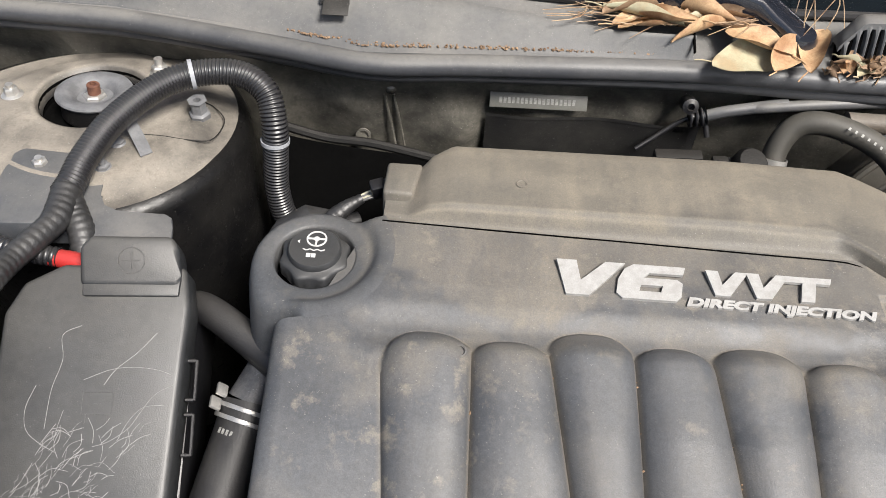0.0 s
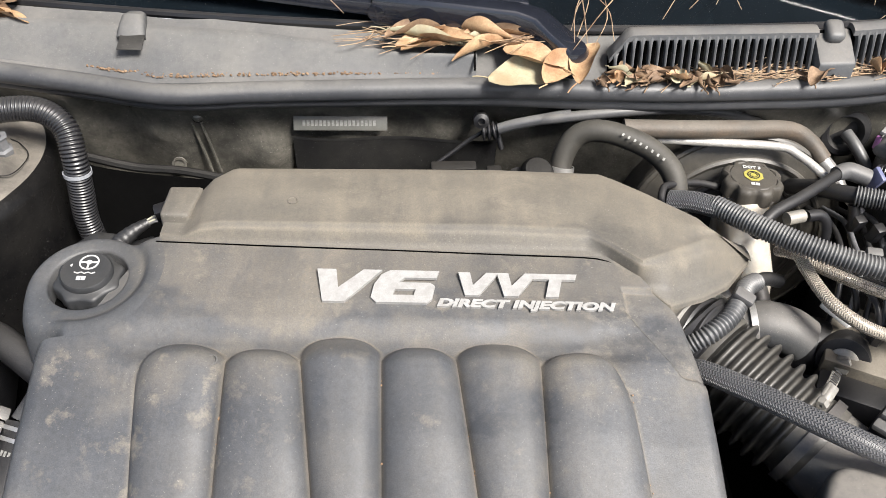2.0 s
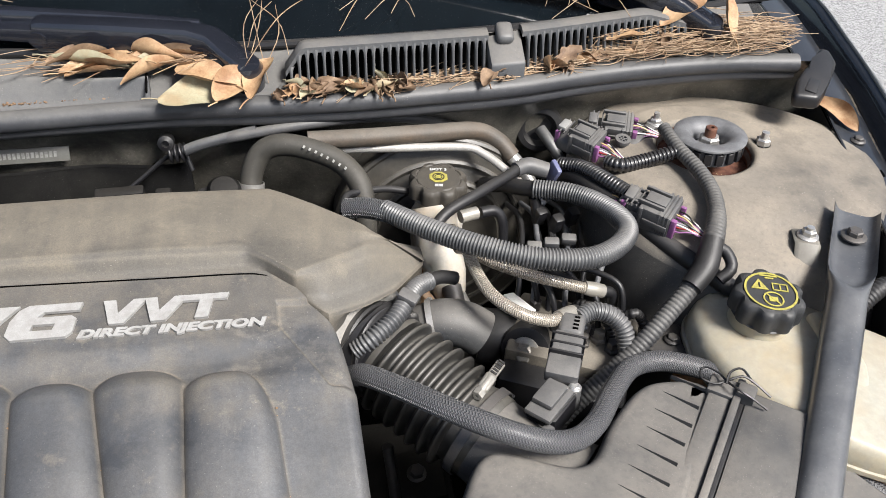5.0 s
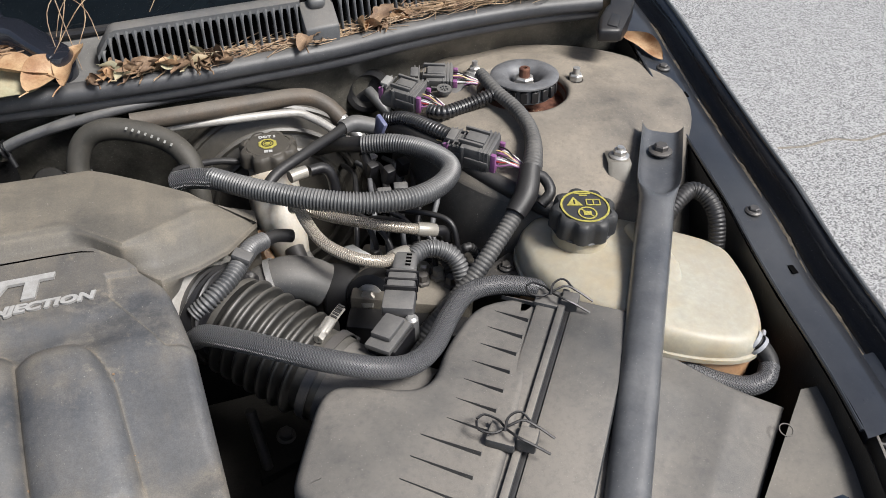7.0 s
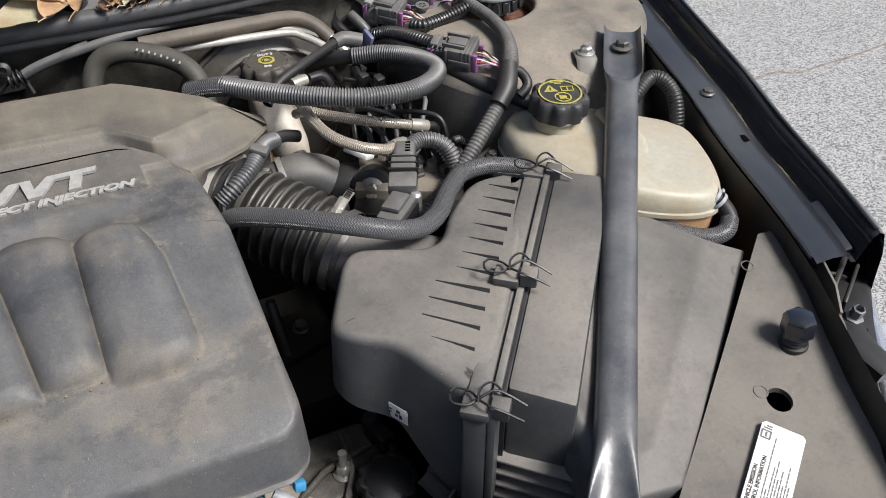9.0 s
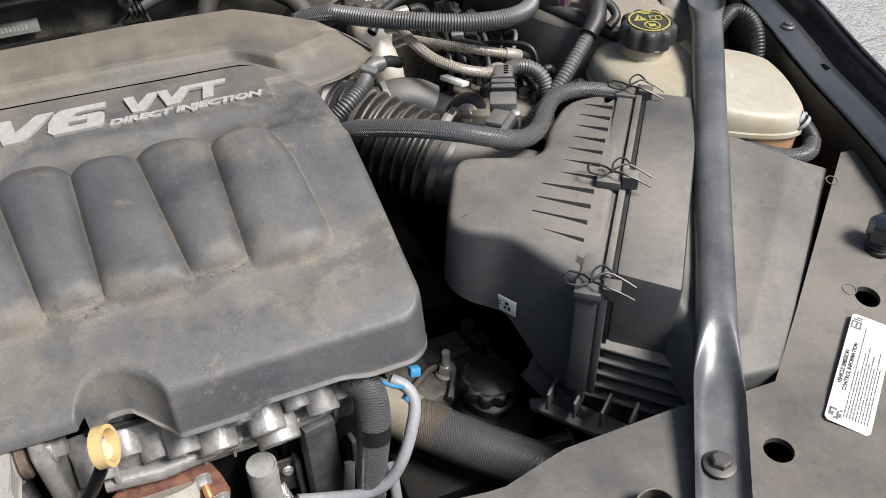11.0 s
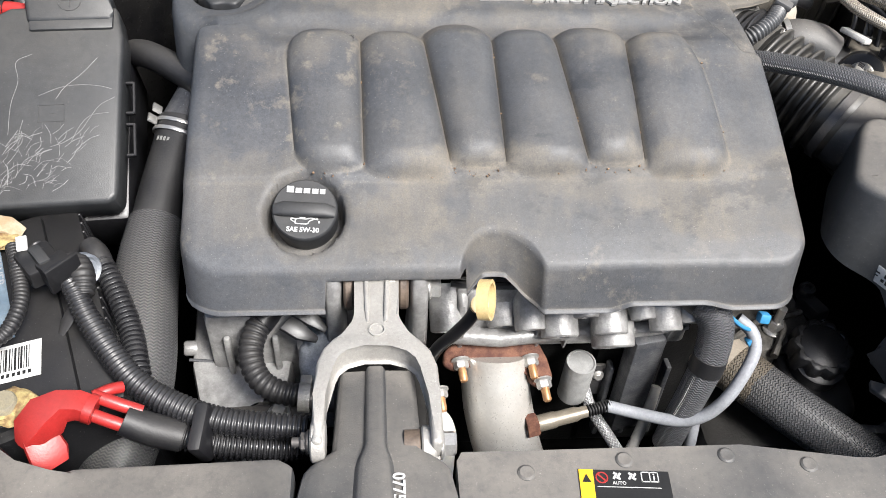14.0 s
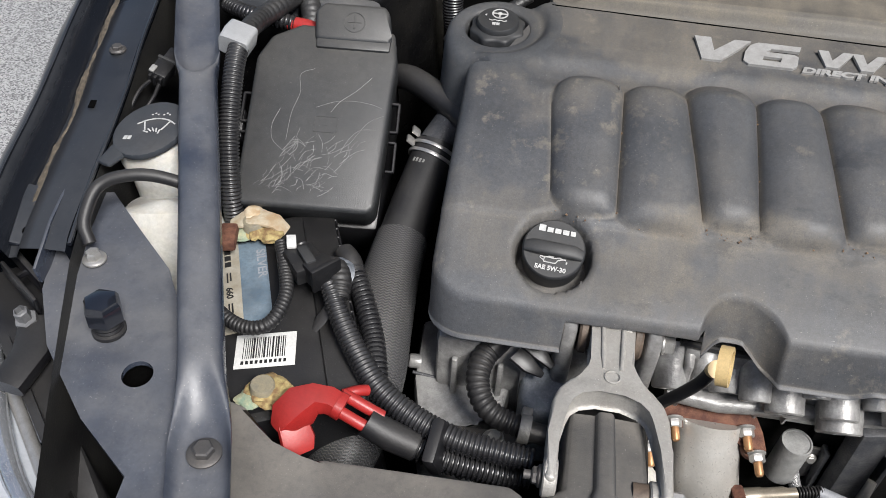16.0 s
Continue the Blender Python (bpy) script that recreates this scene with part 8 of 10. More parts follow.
part("shoulder", box(MM @ Matrix.Translation((-0.002, 0.002, 0.030)), 0.030, 0.020, 0.006, 0.002), CONN, mf)
part("side_tab", box(MM @ Matrix.Translation((-0.028, -0.012, 0.016)), 0.012, 0.010, 0.006, 0.002), CONN, mf)
bolt(mf, MM @ Vector((0.021, -0.010, 0.028)), (0, 0, 1), 0.008, 0.012, 0.004)
PM = frame_xy((0.354, -0.262, 0.860), (0.40, 0.86, 0.10), (-0.1, -0.16, 1))
part("plug", box(PM @ Matrix.Translation((-0.004, 0, 0)), 0.024, 0.030, 0.014, 0.0025), CONN, mf)
part("plug", box(PM @ Matrix.Translation((0.020, 0, 0.001)), 0.026, 0.027, 0.016, 0.0025), CONN, mf)
part("plug_cap", box(PM @ Matrix.Translation((0.044, 0, 0.003)), 0.026, 0.024, 0.014, 0.005, 3), CONN, mf)
for k in range(3):
    part("plug_rib", box(PM @ Matrix.Translation((0.008 + 0.010 * k, 0, 0.0005)), 0.0022, 0.031, 0.0175, 0.0006), PLASTIC, mf)
for k in range(4):
    part("slot", box(PM @ Matrix.Translation((0.037 + 0.0045 * k, -0.004, 0.0168)), 0.0020, 0.005, 0.0010, 0), VOID, mf)
part("lead", tube([(0.384, -0.205, 0.866), (0.402, -0.195, 0.864), (0.420, -0.198, 0.860), (0.432, -0.208, 0.85), (0.436, -0.222, 0.83)], 0.009, 14, rings=(0.004, 0.001)), CONDUIT, mf)

# heater hose in braided sleeve
HEAT = [(0.1679, -0.2347, 0.8503), (0.1789, -0.2514, 0.8677), (0.2077, -0.2836, 0.881), (0.2385, -0.3172, 0.891), (0.2704, -0.3399, 0.891), (0.3063, -0.3504, 0.881), (0.3371, -0.3466, 0.871), (0.3648, -0.3252, 0.863), (0.3935, -0.2884, 0.857), (0.4201, -0.2618, 0.854), (0.4499, -0.2557, 0.852), (0.4816, -0.263, 0.848), (0.5062, -0.2755, 0.842), (0.5439, -0.3101, 0.8287), (0.5591, -0.3287, 0.8253), (0.589, -0.366, 0.817), (0.606, -0.391, 0.810), (0.623, -0.405, 0.806), (0.644, -0.417, 0.805), (0.663, -0.418, 0.808), (0.6745, -0.408, 0.814), (0.672, -0.398, 0.824), (0.662, -0.390, 0.834)]
sh = thing("sleeved_hose", (0.42, -0.30, 0.80), "braided-sleeved coolant hose across the intake duct to the tank", "hose")
part("braided_sleeve", tube(HEAT[:-2], 0.0098, 26, 0.004), SLEEVE, sh)
part("hose_end", tube(HEAT[-4:], 0.0090, 20, 0.003), RUBBER, sh, "bare black rubber hose end")

# coolant tank
ct = thing("coolant_tank", (0.59, -0.29, 0.70), "milky coolant expansion tank with brown stained seam", "coolant tank")


def tank_ring(z, grow):
    base = [(0.493, -0.245), (0.505, -0.195), (0.545, -0.172), (0.605, -0.190), (0.668, -0.232), (0.706, -0.268), (0.706, -0.310), (0.688, -0.362), (0.664, -0.396), (0.628, -0.398), (0.575, -0.372), (0.525, -0.320), (0.502, -0.285)]
    cx, cy = 0.595, -0.285
    return [(cx + (x - cx) * grow, cy + (y - cy) * grow, z) for x, y in base]


def tank_shell(levels):
    b = bmesh.new()
    rows = []
    for z, g, drop in levels:
        ring = tank_ring(z, g)
        pts = spline([Vector(p) for p in ring] + [Vector(ring[0])], 0.006)
        want = 90
        idx = [int(k * (len(pts) - 1) / want) for k in range(want)]
        rows.append([b.verts.new((pts[i].x, pts[i].y, pts[i].z - drop * max(0, pts[i].x - 0.56) - drop * 0.4 * max(0, -0.28 - pts[i].y))) for i in idx])
    for p, q in zip(rows, rows[1:]):
        for k in range(len(p)):
            j = (k + 1) % len(p)
            b.faces.new((p[k], p[j], q[j], q[k]))
    b.faces.new(rows[-1])
    bmesh.ops.recalc_face_normals(b, faces=b.faces)
    return b


part("tank_top", tank_shell([(0.836, 1.00, 0.06), (0.842, 1.005, 0.065), (0.852, 0.99, 0.07), (0.860, 0.955, 0.09), (0.864, 0.90, 0.11), (0.867, 0.75, 0.13), (0.869, 0.5, 0.14), (0.870, 0.15, 0.14)]), TANK, ct, angle=60)
part("seam", tank_shell([(0.829, 1.0, 0.06), (0.830, 1.025, 0.06), (0.835, 1.025, 0.06), (0.836, 1.0, 0.06)]), TANK, ct)
part("tank_base", tank_shell([(0.68, 0.95, 0), (0.74, 0.98, 0), (0.829, 0.99, 0.06)]), TANKLOW, ct, "brown-stained lower half")
part("neck", lathe([(0.034, -0.06), (0.031, -0.035), (0.029, -0.02), (0.026, 0.0)], aim((0.556, -0.233, 0.885), (0, -0.05, 1)), 36), TANK, ct)
part("fold", loft([((0.625, -0.23, 0.862), 0.03, 0.018), ((0.620, -0.29, 0.856), 0.035, 0.020), ((0.605, -0.35, 0.842), 0.03, 0.016)], 16), TANK, ct)
part("outlet", tube([(0.640, -0.372, 0.838), (0.652, -0.381, 0.839), (0.660, -0.388, 0.836)], 0.0085, 16), TANK, ct)
clamp(ct, (0.6615, -0.390, 0.8345), (0.6, -0.55, -0.5), 0.0102, GREYTUBE, 0.004)
clamp(ct, (0.6660, -0.394, 0.8305), (0.55, -0.55, -0.6), 0.0102, GREYTUBE, 0.004)
cm = Matrix.Translation((0.556, -0.234, 0.9075)) @ Matrix.Rotation(radians(3), 4, 'X') @ Matrix.Rotation(radians(-18), 4, 'Z')
ccap = fluted_cap(ct, cm, 0.0340, 0.024, 9, CAPPL, depth=0.14, sharp=1.5, label="black fluted cap with yellow warning ring")
part("yellow_ring", lathe([(0.0245, 0.0004), (0.0245, 0.0010), (0.0225, 0.0010), (0.0225, 0.0004)], cm, 44, close=False), YELLOW, ccap, "yellow warning ring")
part("warning_triangle", slab([(-0.018, 0.001), (-0.002, 0.001), (-0.010, 0.0145)], 0.001, 0.0004, 0, m=cm), YELLOW, ccap)
part("warning_mark", box(cm @ Matrix.Translation((-0.010, 0.006, 0.001)), 0.0014, 0.006, 0.0004, 0), INK, ccap)
bk = None
for x, y, w, h in ((0.002, 0.0015, 0.014, 0.0012), (0.002, 0.010, 0.014, 0.0012), (0.0018, 0.0015, 0.0012, 0.0095), (0.0086, 0.0015, 0.0012, 0.0095), (0.0152, 0.0015, 0.0012, 0.0095)):
    bk = box(cm @ Matrix.Translation((x + w / 2, y + h / 2, 0.0004)), w, h, 0.0006, 0, bm=bk)
part("manual_symbol", bk, YELLOW, ccap)
rg = lathe([(0.0095, 0.0004), (0.0095, 0.001), (0.008, 0.001), (0.008, 0.0004)], cm @ Matrix.Translation((0.001, -0.0105, 0)), 32, close=False)
box(cm @ Matrix.Translation((0.001, -0.0105, 0.0004)) @ Matrix.Rotation(radians(-45), 4, 'Z'), 0.017, 0.0014, 0.0006, 0, bm=rg)
box(cm @ Matrix.Translation((0.001, -0.0105, 0.0003)), 0.008, 0.006, 0.0005, 0, bm=rg)
part("do_not_open_symbol", rg, YELLOW, ccap)
bars(cm @ Matrix.Translation((0, 0, 0.0004)), [(-0.008, 0.0195, 0.016, 0.0018), (-0.0035, 0.0165, 0.008, 0.0018)], YELLOW, ccap)
tb = thing("tank_bracket", (0.618, -0.19, 0.85), "grey steel tank bracket with a nut on the tower", "bracket")
part("strap", loft([((0.648, -0.135, 0.893), 0.026, 0.004), ((0.640, -0.158, 0.894), 0.026, 0.004), ((0.634, -0.172, 0.882), 0.024, 0.004), ((0.626, -0.188, 0.855), 0.022, 0.004)], 12), material("pale_bracket_steel", (0.19, 0.182, 0.16), 0.5, other=(0.12, 0.11, 0.092), scale=50, mix=0.9, dust=0.4, dust_color=(0.24, 0.21, 0.165)), tb, "pale grey strap")
bolt(tb, (0.645, -0.147, 0.8955), (0, 0, 1), 0.013, 0.022, 0.009, STEEL, "nut", 0.003)
hose("tank_vent_hose", [(0.655, -0.235, 0.872), (0.676, -0.226, 0.885), (0.692, -0.221, 0.888), (0.703, -0.230, 0.885), (0.707, -0.247, 0.874), (0.706, -0.260, 0.853), (0.703, -0.27, 0.82)], 0.0090, RUBBER, "tape-wrapped black hose arching behind the brace", rings=(0.004, 0.0007))

# air cleaner
E1, E2 = Vector((0.614, 0.789, 0)), Vector((0.789, -0.614, 0))
ac = thing("air_cleaner", (0.40, -0.47, 0.66), "dusty black plastic air cleaner box with ribs and wire clips", "air cleaner")
top_z = lambda x, y: 0.862 - 0.11 * (max(0.0, -0.45 - y) + max(0.0, -0.49 - y)) - 0.05 * max(0.0, 0.26 - x)
inner = [(0.484, -0.312), (0.478, -0.294), (0.462, -0.286), (0.430, -0.284), (0.412, -0.292), (0.396, -0.306), (0.374, -0.328), (0.362, -0.346), (0.352, -0.358), (0.340, -0.363), (0.325, -0.360), (0.290, -0.343), (0.272, -0.338), (0.256, -0.346), (0.240, -0.376), (0.224, -0.408), (0.217, -0.424), (0.219, -0.436), (0.230, -0.450), (0.250, -0.462), (0.262, -0.474), (0.272, -0.494), (0.290, -0.527), (0.302, -0.541), (0.330, -0.524)]
part("upper_housing", moulded(inner, top_z, lambda x, y: float(np.interp(-y, [0.0, 0.40, 0.43, 0.475, 0.505, 0.54], [0.785, 0.785, 0.783, 0.764, 0.728, 0.685])), 0.009), GREYPL, ac, angle=60)
def P(a, b_, z=None):
    q = Vector((0.503, -0.307, 0)) - E1 * a + E2 * b_
    return (q.x, q.y, (top_z(q.x, q.y) + 0.006) if z is None else z)
def quad(a0, a1, b0, b1, up, lo, bev=0.003):
    pl = [P(a0, b0)[:2], P(a1, b0)[:2], P(a1, b1)[:2], P(a0, b1)[:2]]
    return slab(pl, lambda x, y: top_z(x, y) + up, lo, bev)
part("seam_flange", quad(-0.004, 0.326, -0.024, -0.003, 0.006, 0.72), GREYPL, ac)
part("seam_rail", quad(-0.004, 0.326, -0.0035, 0.0035, 0.0105, 0.72, 0.0015), GREYPL, ac)
part("seam_groove", quad(-0.004, 0.300, 0.003, 0.0075, 0.0035, 0.72, 0.0005), PLASTIC, ac)
part("lower_housing", quad(0.0, 0.296, 0.007, 0.066, 0.005, 0.70, 0.005), GREYPL, ac)


def wing_sheet(u, v):
    left = Vector(P(-0.002 + 0.30 * u, 0.062)[:2])
    q = np.array([(0.590, -0.385), (0.662, -0.450), (0.576, -0.530), (0.502, -0.596), (0.440, -0.648), (0.372, -0.640)])
    k = np.linspace(0, 1, 6)
    right = Vector((float(np.interp(u, k, q[:, 0])), float(np.interp(u, k, q[:, 1]))))
    xy = left.lerp(right, min(1.0, v / 0.86))
    z = 0.815 + 0.12 * (xy.y + 0.52) + 0.020 * (1 - min(1, v / 0.40)) ** 1.6 - 0.006 * math.sin(min(1, v / 0.86) * 3.0) - 0.018 * max(0, v - 0.62) / 0.24 * (v < 0.86)
    if v >= 0.86:
        z = z - 0.018 - 0.10 * ((v - 0.86) / 0.14)
    if u > 0.93:
        z -= 0.06 * ((u - 0.93) / 0.07) ** 2
    return (xy.x, xy.y, z)


part("side_housing", sheet(wing_sheet, 40, 36, 0.004), GREYPL, ac, angle=60)
# ribs beside the seam: thin wedges
for k in range(12):
    a = 0.018 + 0.0225 * k
    reach = 0.032 + 0.008 * (k / 12) + (0.014 if 7 < k < 11 else 0)
    q0, q1 = Vector(P(a, -0.026)), Vector(P(a - 0.004, -0.026 - reach))
    b = bmesh.new()
    side = E1 * 0.0012
    h = 0.0046
    z0 = top_z(q0.x, q0.y)
    z1 = top_z(q1.x, q1.y)
    vs = [b.verts.new((q0.x + s * side.x, q0.y + s * side.y, zz)) for s in (-1, 1) for zz in (z0 + h, z0 - 0.004)]
    ve = [b.verts.new((q1.x, q1.y, z1 + 0.0005)), b.verts.new((q1.x, q1.y, z1 - 0.004))]
    b.faces.new((vs[0], ve[0], vs[2])), b.faces.new((vs[0], vs[1], ve[1], ve[0])), b.faces.new((vs[2], ve[0], ve[1], vs[3])), b.faces.new((vs[0], vs[2], vs[3], vs[1]))
    bmesh.ops.recalc_face_normals(b, faces=b.faces)
    part("rib", b, GREYPL, ac)


def wire_clip(a):
    m = frame_xy(P(a, 0.0), -E1, (0, 0, 1))
    q = lambda x, y, z: m @ Vector((x, -y, z))
    c = part("clip_block", box(m @ Matrix.Translation((0, 0.006, -0.006)), 0.016, 0.016, 0.014, 0.002), GREYPL, ac)
    part("clip_seat", box(m @ Matrix.Translation((0, -0.014, -0.008)), 0.022, 0.024, 0.010, 0.002), GREYPL, c)
    for s in (-1, 1):
        part("clip_wire", tube([q(0.008 * s, -0.026, 0.001), q(0.009 * s, -0.012, 0.008), q(0.009 * s, 0.0, 0.012), q(0.004 * s, 0.008, 0.010), q(0.001 * s, 0.013, 0.008), q(0.007 * s, 0.020, 0.007), q(0.008 * s, 0.032, 0.008), q(0.001 * s, 0.036, 0.009)], 0.0011, 6, 0.003), PLASTIC, c)
    part("clip_wire", tube([q(-0.010, -0.008, 0.008), q(-0.013, 0.004, 0.016), q(-0.006, 0.012, 0.014), q(0.004, 0.012, 0.009)], 0.0011, 6, 0.003), PLASTIC, c)


wire_clip(0.010)
wire_clip(0.178)
wire_clip(0.318)
# front face with louvres
f0, f1 = Vector((0.307, -0.531, 0.765)), Vector((0.392, -0.604, 0.755))
down = Vector((-0.010, 0.010, -0.095))
part("front_panel", slab([(0.318, -0.522), (0.405, -0.598), (0.42, -0.57), (0.345, -0.50)], 0.775, 0.64, 0.004), GREYPL, ac)
for k in range(5):
    o = down * (k / 5.4)
    b = loft([(f0 + o, 0.013, 0.0035), ((f0 + f1) / 2 + o, 0.013, 0.0035), (f1 + o, 0.013, 0.0035)], 10, up=(0.2, -0.5, 0.8))
    part("louvre", b, GREYPL, ac)
for k in range(4):
    p = f0 + down * 0.85 + (f1 - f0) * (0.08 + 0.24 * k)
    part("fin", box(frame_xy(p, down, (0, 0, 1)), 0.04, 0.004, 0.02, 0.001), GREYPL, ac)
part("base_tray", slab([(0.266, -0.515), (0.262, -0.525), (0.300, -0.575), (0.335, -0.612), (0.352, -0.600), (0.300, -0.53)], 0.678, 0.672, 0.0015), GREYPL, ac)
for k in range(4):
    part("tray_fin", box(frame_xy((0.280 + 0.018 * k, -0.535 - 0.020 * k, 0.690), (0.55, 0.45, 0), (0, 0, 1)), 0.028, 0.003, 0.022, 0.0008), GREYPL, ac)
part("lower_corner", slab([(0.276, -0.490), (0.304, -0.538), (0.335, -0.525), (0.305, -0.465)], 0.700, lambda x, y: 0.672 - 0.2 * (-0.49 - y), 0.003), GREYPL, ac)
part("corner_web", loft([((0.268, -0.500, 0.705), 0.003, 0.030), ((0.285, -0.530, 0.690), 0.003, 0.034), ((0.303, -0.560, 0.676), 0.003, 0.024)], 8), GREYPL, ac)
lm = frame_xy((0.2552, -0.4743, 0.778), (0.488, -0.873, 0), (-0.873, -0.488, 0))
lm = lm @ Matrix.Scale(0.78, 4)
part("label", box(lm, 0.034, 0.024, 0.0008, 0.0003), LABEL, ac, "small white printed label")
bars(lm @ Matrix.Translation((0, 0, 0.0008)), [(-0.001, -0.006, 0.004, 0.004), (0.005, -0.007, 0.004, 0.006), (0.001, 0.001, 0.005, 0.005), (-0.012, -0.003, 0.006, 0.002), (-0.012, 0.002, 0.007, 0.002)], INK, ac)

# dark parts low between engine and air cleaner
tr = thing("gearbox_case", (0.20, -0.40, 0.46), "grimy gearbox casing deep beside the engine, with shade in its colour", "gearbox")
# Case is coloured dark for the shade deep in the bay.
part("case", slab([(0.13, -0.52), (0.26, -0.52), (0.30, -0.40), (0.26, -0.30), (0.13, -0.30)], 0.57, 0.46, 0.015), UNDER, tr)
part("case_web", slab([(0.15, -0.455), (0.21, -0.445), (0.262, -0.425), (0.255, -0.36), (0.15, -0.36)], 0.640, 0.60, 0.008), UNDERCAST, tr, "dusty cast alloy web")
part("web_ridge", loft([((0.205, -0.452, 0.636), 0.008, 0.012), ((0.222, -0.425, 0.646), 0.007, 0.012), ((0.224, -0.380, 0.648), 0.007, 0.010)], 10), UNDERCAST, tr)
part("web_ridge", loft([((0.155, -0.440, 0.644), 0.006, 0.010), ((0.195, -0.415, 0.648), 0.006, 0.010), ((0.250, -0.40, 0.645), 0.006, 0.008)], 10), UNDERCAST, tr)
lp = thing("wiring_plug", (0.263, -0.391, 0.62), "small black wiring plug on the gearbox casing", "connector")
part("plug_body", box(frame_xy((0.263, -0.398, 0.640), (0.3, -0.9, 0.1), (0.1, -0.3, 1)), 0.034, 0.018, 0.018, 0.004), PLASTIC, lp)
part("plug_head", lathe([(0.009, 0), (0.009, 0.014), (0.007, 0.017), (0.004, 0.017), (0.004, 0.012), (0, 0.012)], aim((0.258, -0.380, 0.652), (-0.1, -0.3, 1)), 20), PLASTIC, lp)
part("wire", tube([(0.268, -0.414, 0.648), (0.275, -0.432, 0.640), (0.290, -0.445, 0.61)], 0.005, 10, rings=(0.004, 0.001)), BLACKCON, lp)
bx2 = thing("bracket_clip", (0.300, -0.505, 0.55), "dark plastic bracket clip low behind the radiator cover", "clip")
BXM = frame_xy((0.300, -0.512, 0.560), (0.95, -0.1, 0), (0, -0.3, 1))
part("tray", box(BXM, 0.056, 0.036, 0.012, 0.003), SPECKDARK, bx2)
for x_ in (-0.022, 0.022):
    part("side_wall", box(BXM @ Matrix.Translation((x_, 0, 0.010)), 0.005, 0.034, 0.016, 0.0015), SPECKDARK, bx2)
part("cross_bar", box(BXM @ Matrix.Translation((0.004, 0.008, 0.012)), 0.040, 0.008, 0.012, 0.0015), SPECKDARK, bx2)
part("hook", lathe([(0.010, -0.004), (0.010, 0.004), (0.006, 0.004), (0.006, -0.004), (0.010, -0.004)], BXM @ Matrix.Translation((0.0, -0.012, 0.016)) @ Matrix.Rotation(1.57, 4, 'X'), 20, close=False), SPECKDARK, bx2)
bolt(tr, (0.214, -0.420, 0.641), (0, 0, 1), 0.015, 0.024, 0.014, STEEL, "nut", 0.020)
bolt(tr, (0.239, -0.190, 0.632), (0, -0.2, 1), 0.015, 0.022, 0.010, DARKSTEEL)
part("bracket", slab([(0.20, -0.24), (0.27, -0.22), (0.27, -0.15), (0.21, -0.16)], 0.631, 0.60, 0.004), UNDER, tr)
part("pipe", tube([(0.205, -0.20, 0.70), (0.21, -0.22, 0.65), (0.215, -0.23, 0.58)], 0.006, 12), DARKSTEEL, tr)
fc = thing("fluid_filler_cap", (0.258, -0.445, 0.62), "black fluted cap low beside the engine", "filler cap")
# Darker plastic than the other caps: the shade down here is in its colour.
fluted_cap(fc, aim((0.249, -0.458, 0.660), (0, -0.25, 1), 5), 0.0325, 0.024, 10, BATTERY, dome=0.002, depth=0.12, sharp=2.0)
part("neck", lathe([(0.027, -0.02), (0.027, 0.03), (0.024, 0.032)], aim((0.249, -0.456, 0.612), (0, -0.25, 1)), 28), PLASTIC, fc)
part("canister", slab(chaikin([(0.212, -0.500), (0.262, -0.520), (0.292, -0.500), (0.292, -0.42), (0.212, -0.42)], 1), lambda x, y: 0.624 - 0.25 * max(0.0, x - 0.235), 0.50, 0.010, 3), PLASTIC, fc)
LOWER = [(0.14, -0.42, 0.62), (0.165, -0.452, 0.62), (0.212, -0.504, 0.615), (0.270, -0.550, 0.60), (0.33, -0.60, 0.58), (0.38, -0.66, 0.56)]
ls = thing("lower_sleeved_hose", (0.25, -0.53, 0.55), "thick braided lower hose in the dark", "hose")
part("braided_sleeve", tube(LOWER, 0.026, 36), WIDESLEEVE, ls)
part("worn_band", tube([(0.160, -0.446, 0.6202), (0.172, -0.460, 0.6196), (0.186, -0.476, 0.618)], 0.0266, 36), material("worn_tan_sleeve", (0.20, 0.165, 0.12), 0.6, other=(0.07, 0.065, 0.06), scale=60, mix=1.0, wire=(30.0, 2300.0), bump=1.0), ls, "tan worn stretch of the sleeve")
part("inner_hose", tube([LOWER[-1], (0.42, -0.72, 0.54), (0.45, -0.78, 0.52)], 0.022, 24), RUBBER, ls)
hose("hose_end", [(0.125, -0.405, 0.622), (0.14, -0.42, 0.622), (0.165, -0.452, 0.62)], 0.0275, material("tan_hose_end", (0.30, 0.26, 0.21), 0.8, other=(0.2, 0.17, 0.13), scale=40), "tan cloth-wrapped hose end", n=30)
WRAP = [(0.078, -0.455, 0.752), (0.094, -0.470, 0.748), (0.108, -0.485, 0.730), (0.106, -0.500, 0.695), (0.099, -0.508, 0.66), (0.094, -0.51, 0.62), (0.09, -0.51, 0.57)]
wh = thing("wrapped_harness", (0.10, -0.50, 0.57), "mesh-wrapped wiring harness hanging down", "wiring harness")
part("mesh_wrap", tube(WRAP, [0.016, 0.0165, 0.0165, 0.0155, 0.015, 0.015, 0.015], 22), SLEEVE, wh)
part("tape_band", tube([(0.074, -0.450, 0.752), (0.084, -0.461, 0.751), (0.094, -0.470, 0.748)], 0.0172, 20), RUBBER, wh)
part("tape_band", tube([(0.1065, -0.499, 0.700), (0.104, -0.503, 0.684)], 0.0166, 20), RUBBER, wh)
hose("drain_tube", [(0.085, -0.46, 0.60), (0.075, -0.48, 0.57), (0.06, -0.50, 0.54)], 0.006, ALLOY, "pale metal tube going down")
hose("drain_tube", [(0.125, -0.48, 0.60), (0.122, -0.50, 0.56), (0.12, -0.51, 0.52)], 0.006, GREYTUBE, "pale grey tube going down")

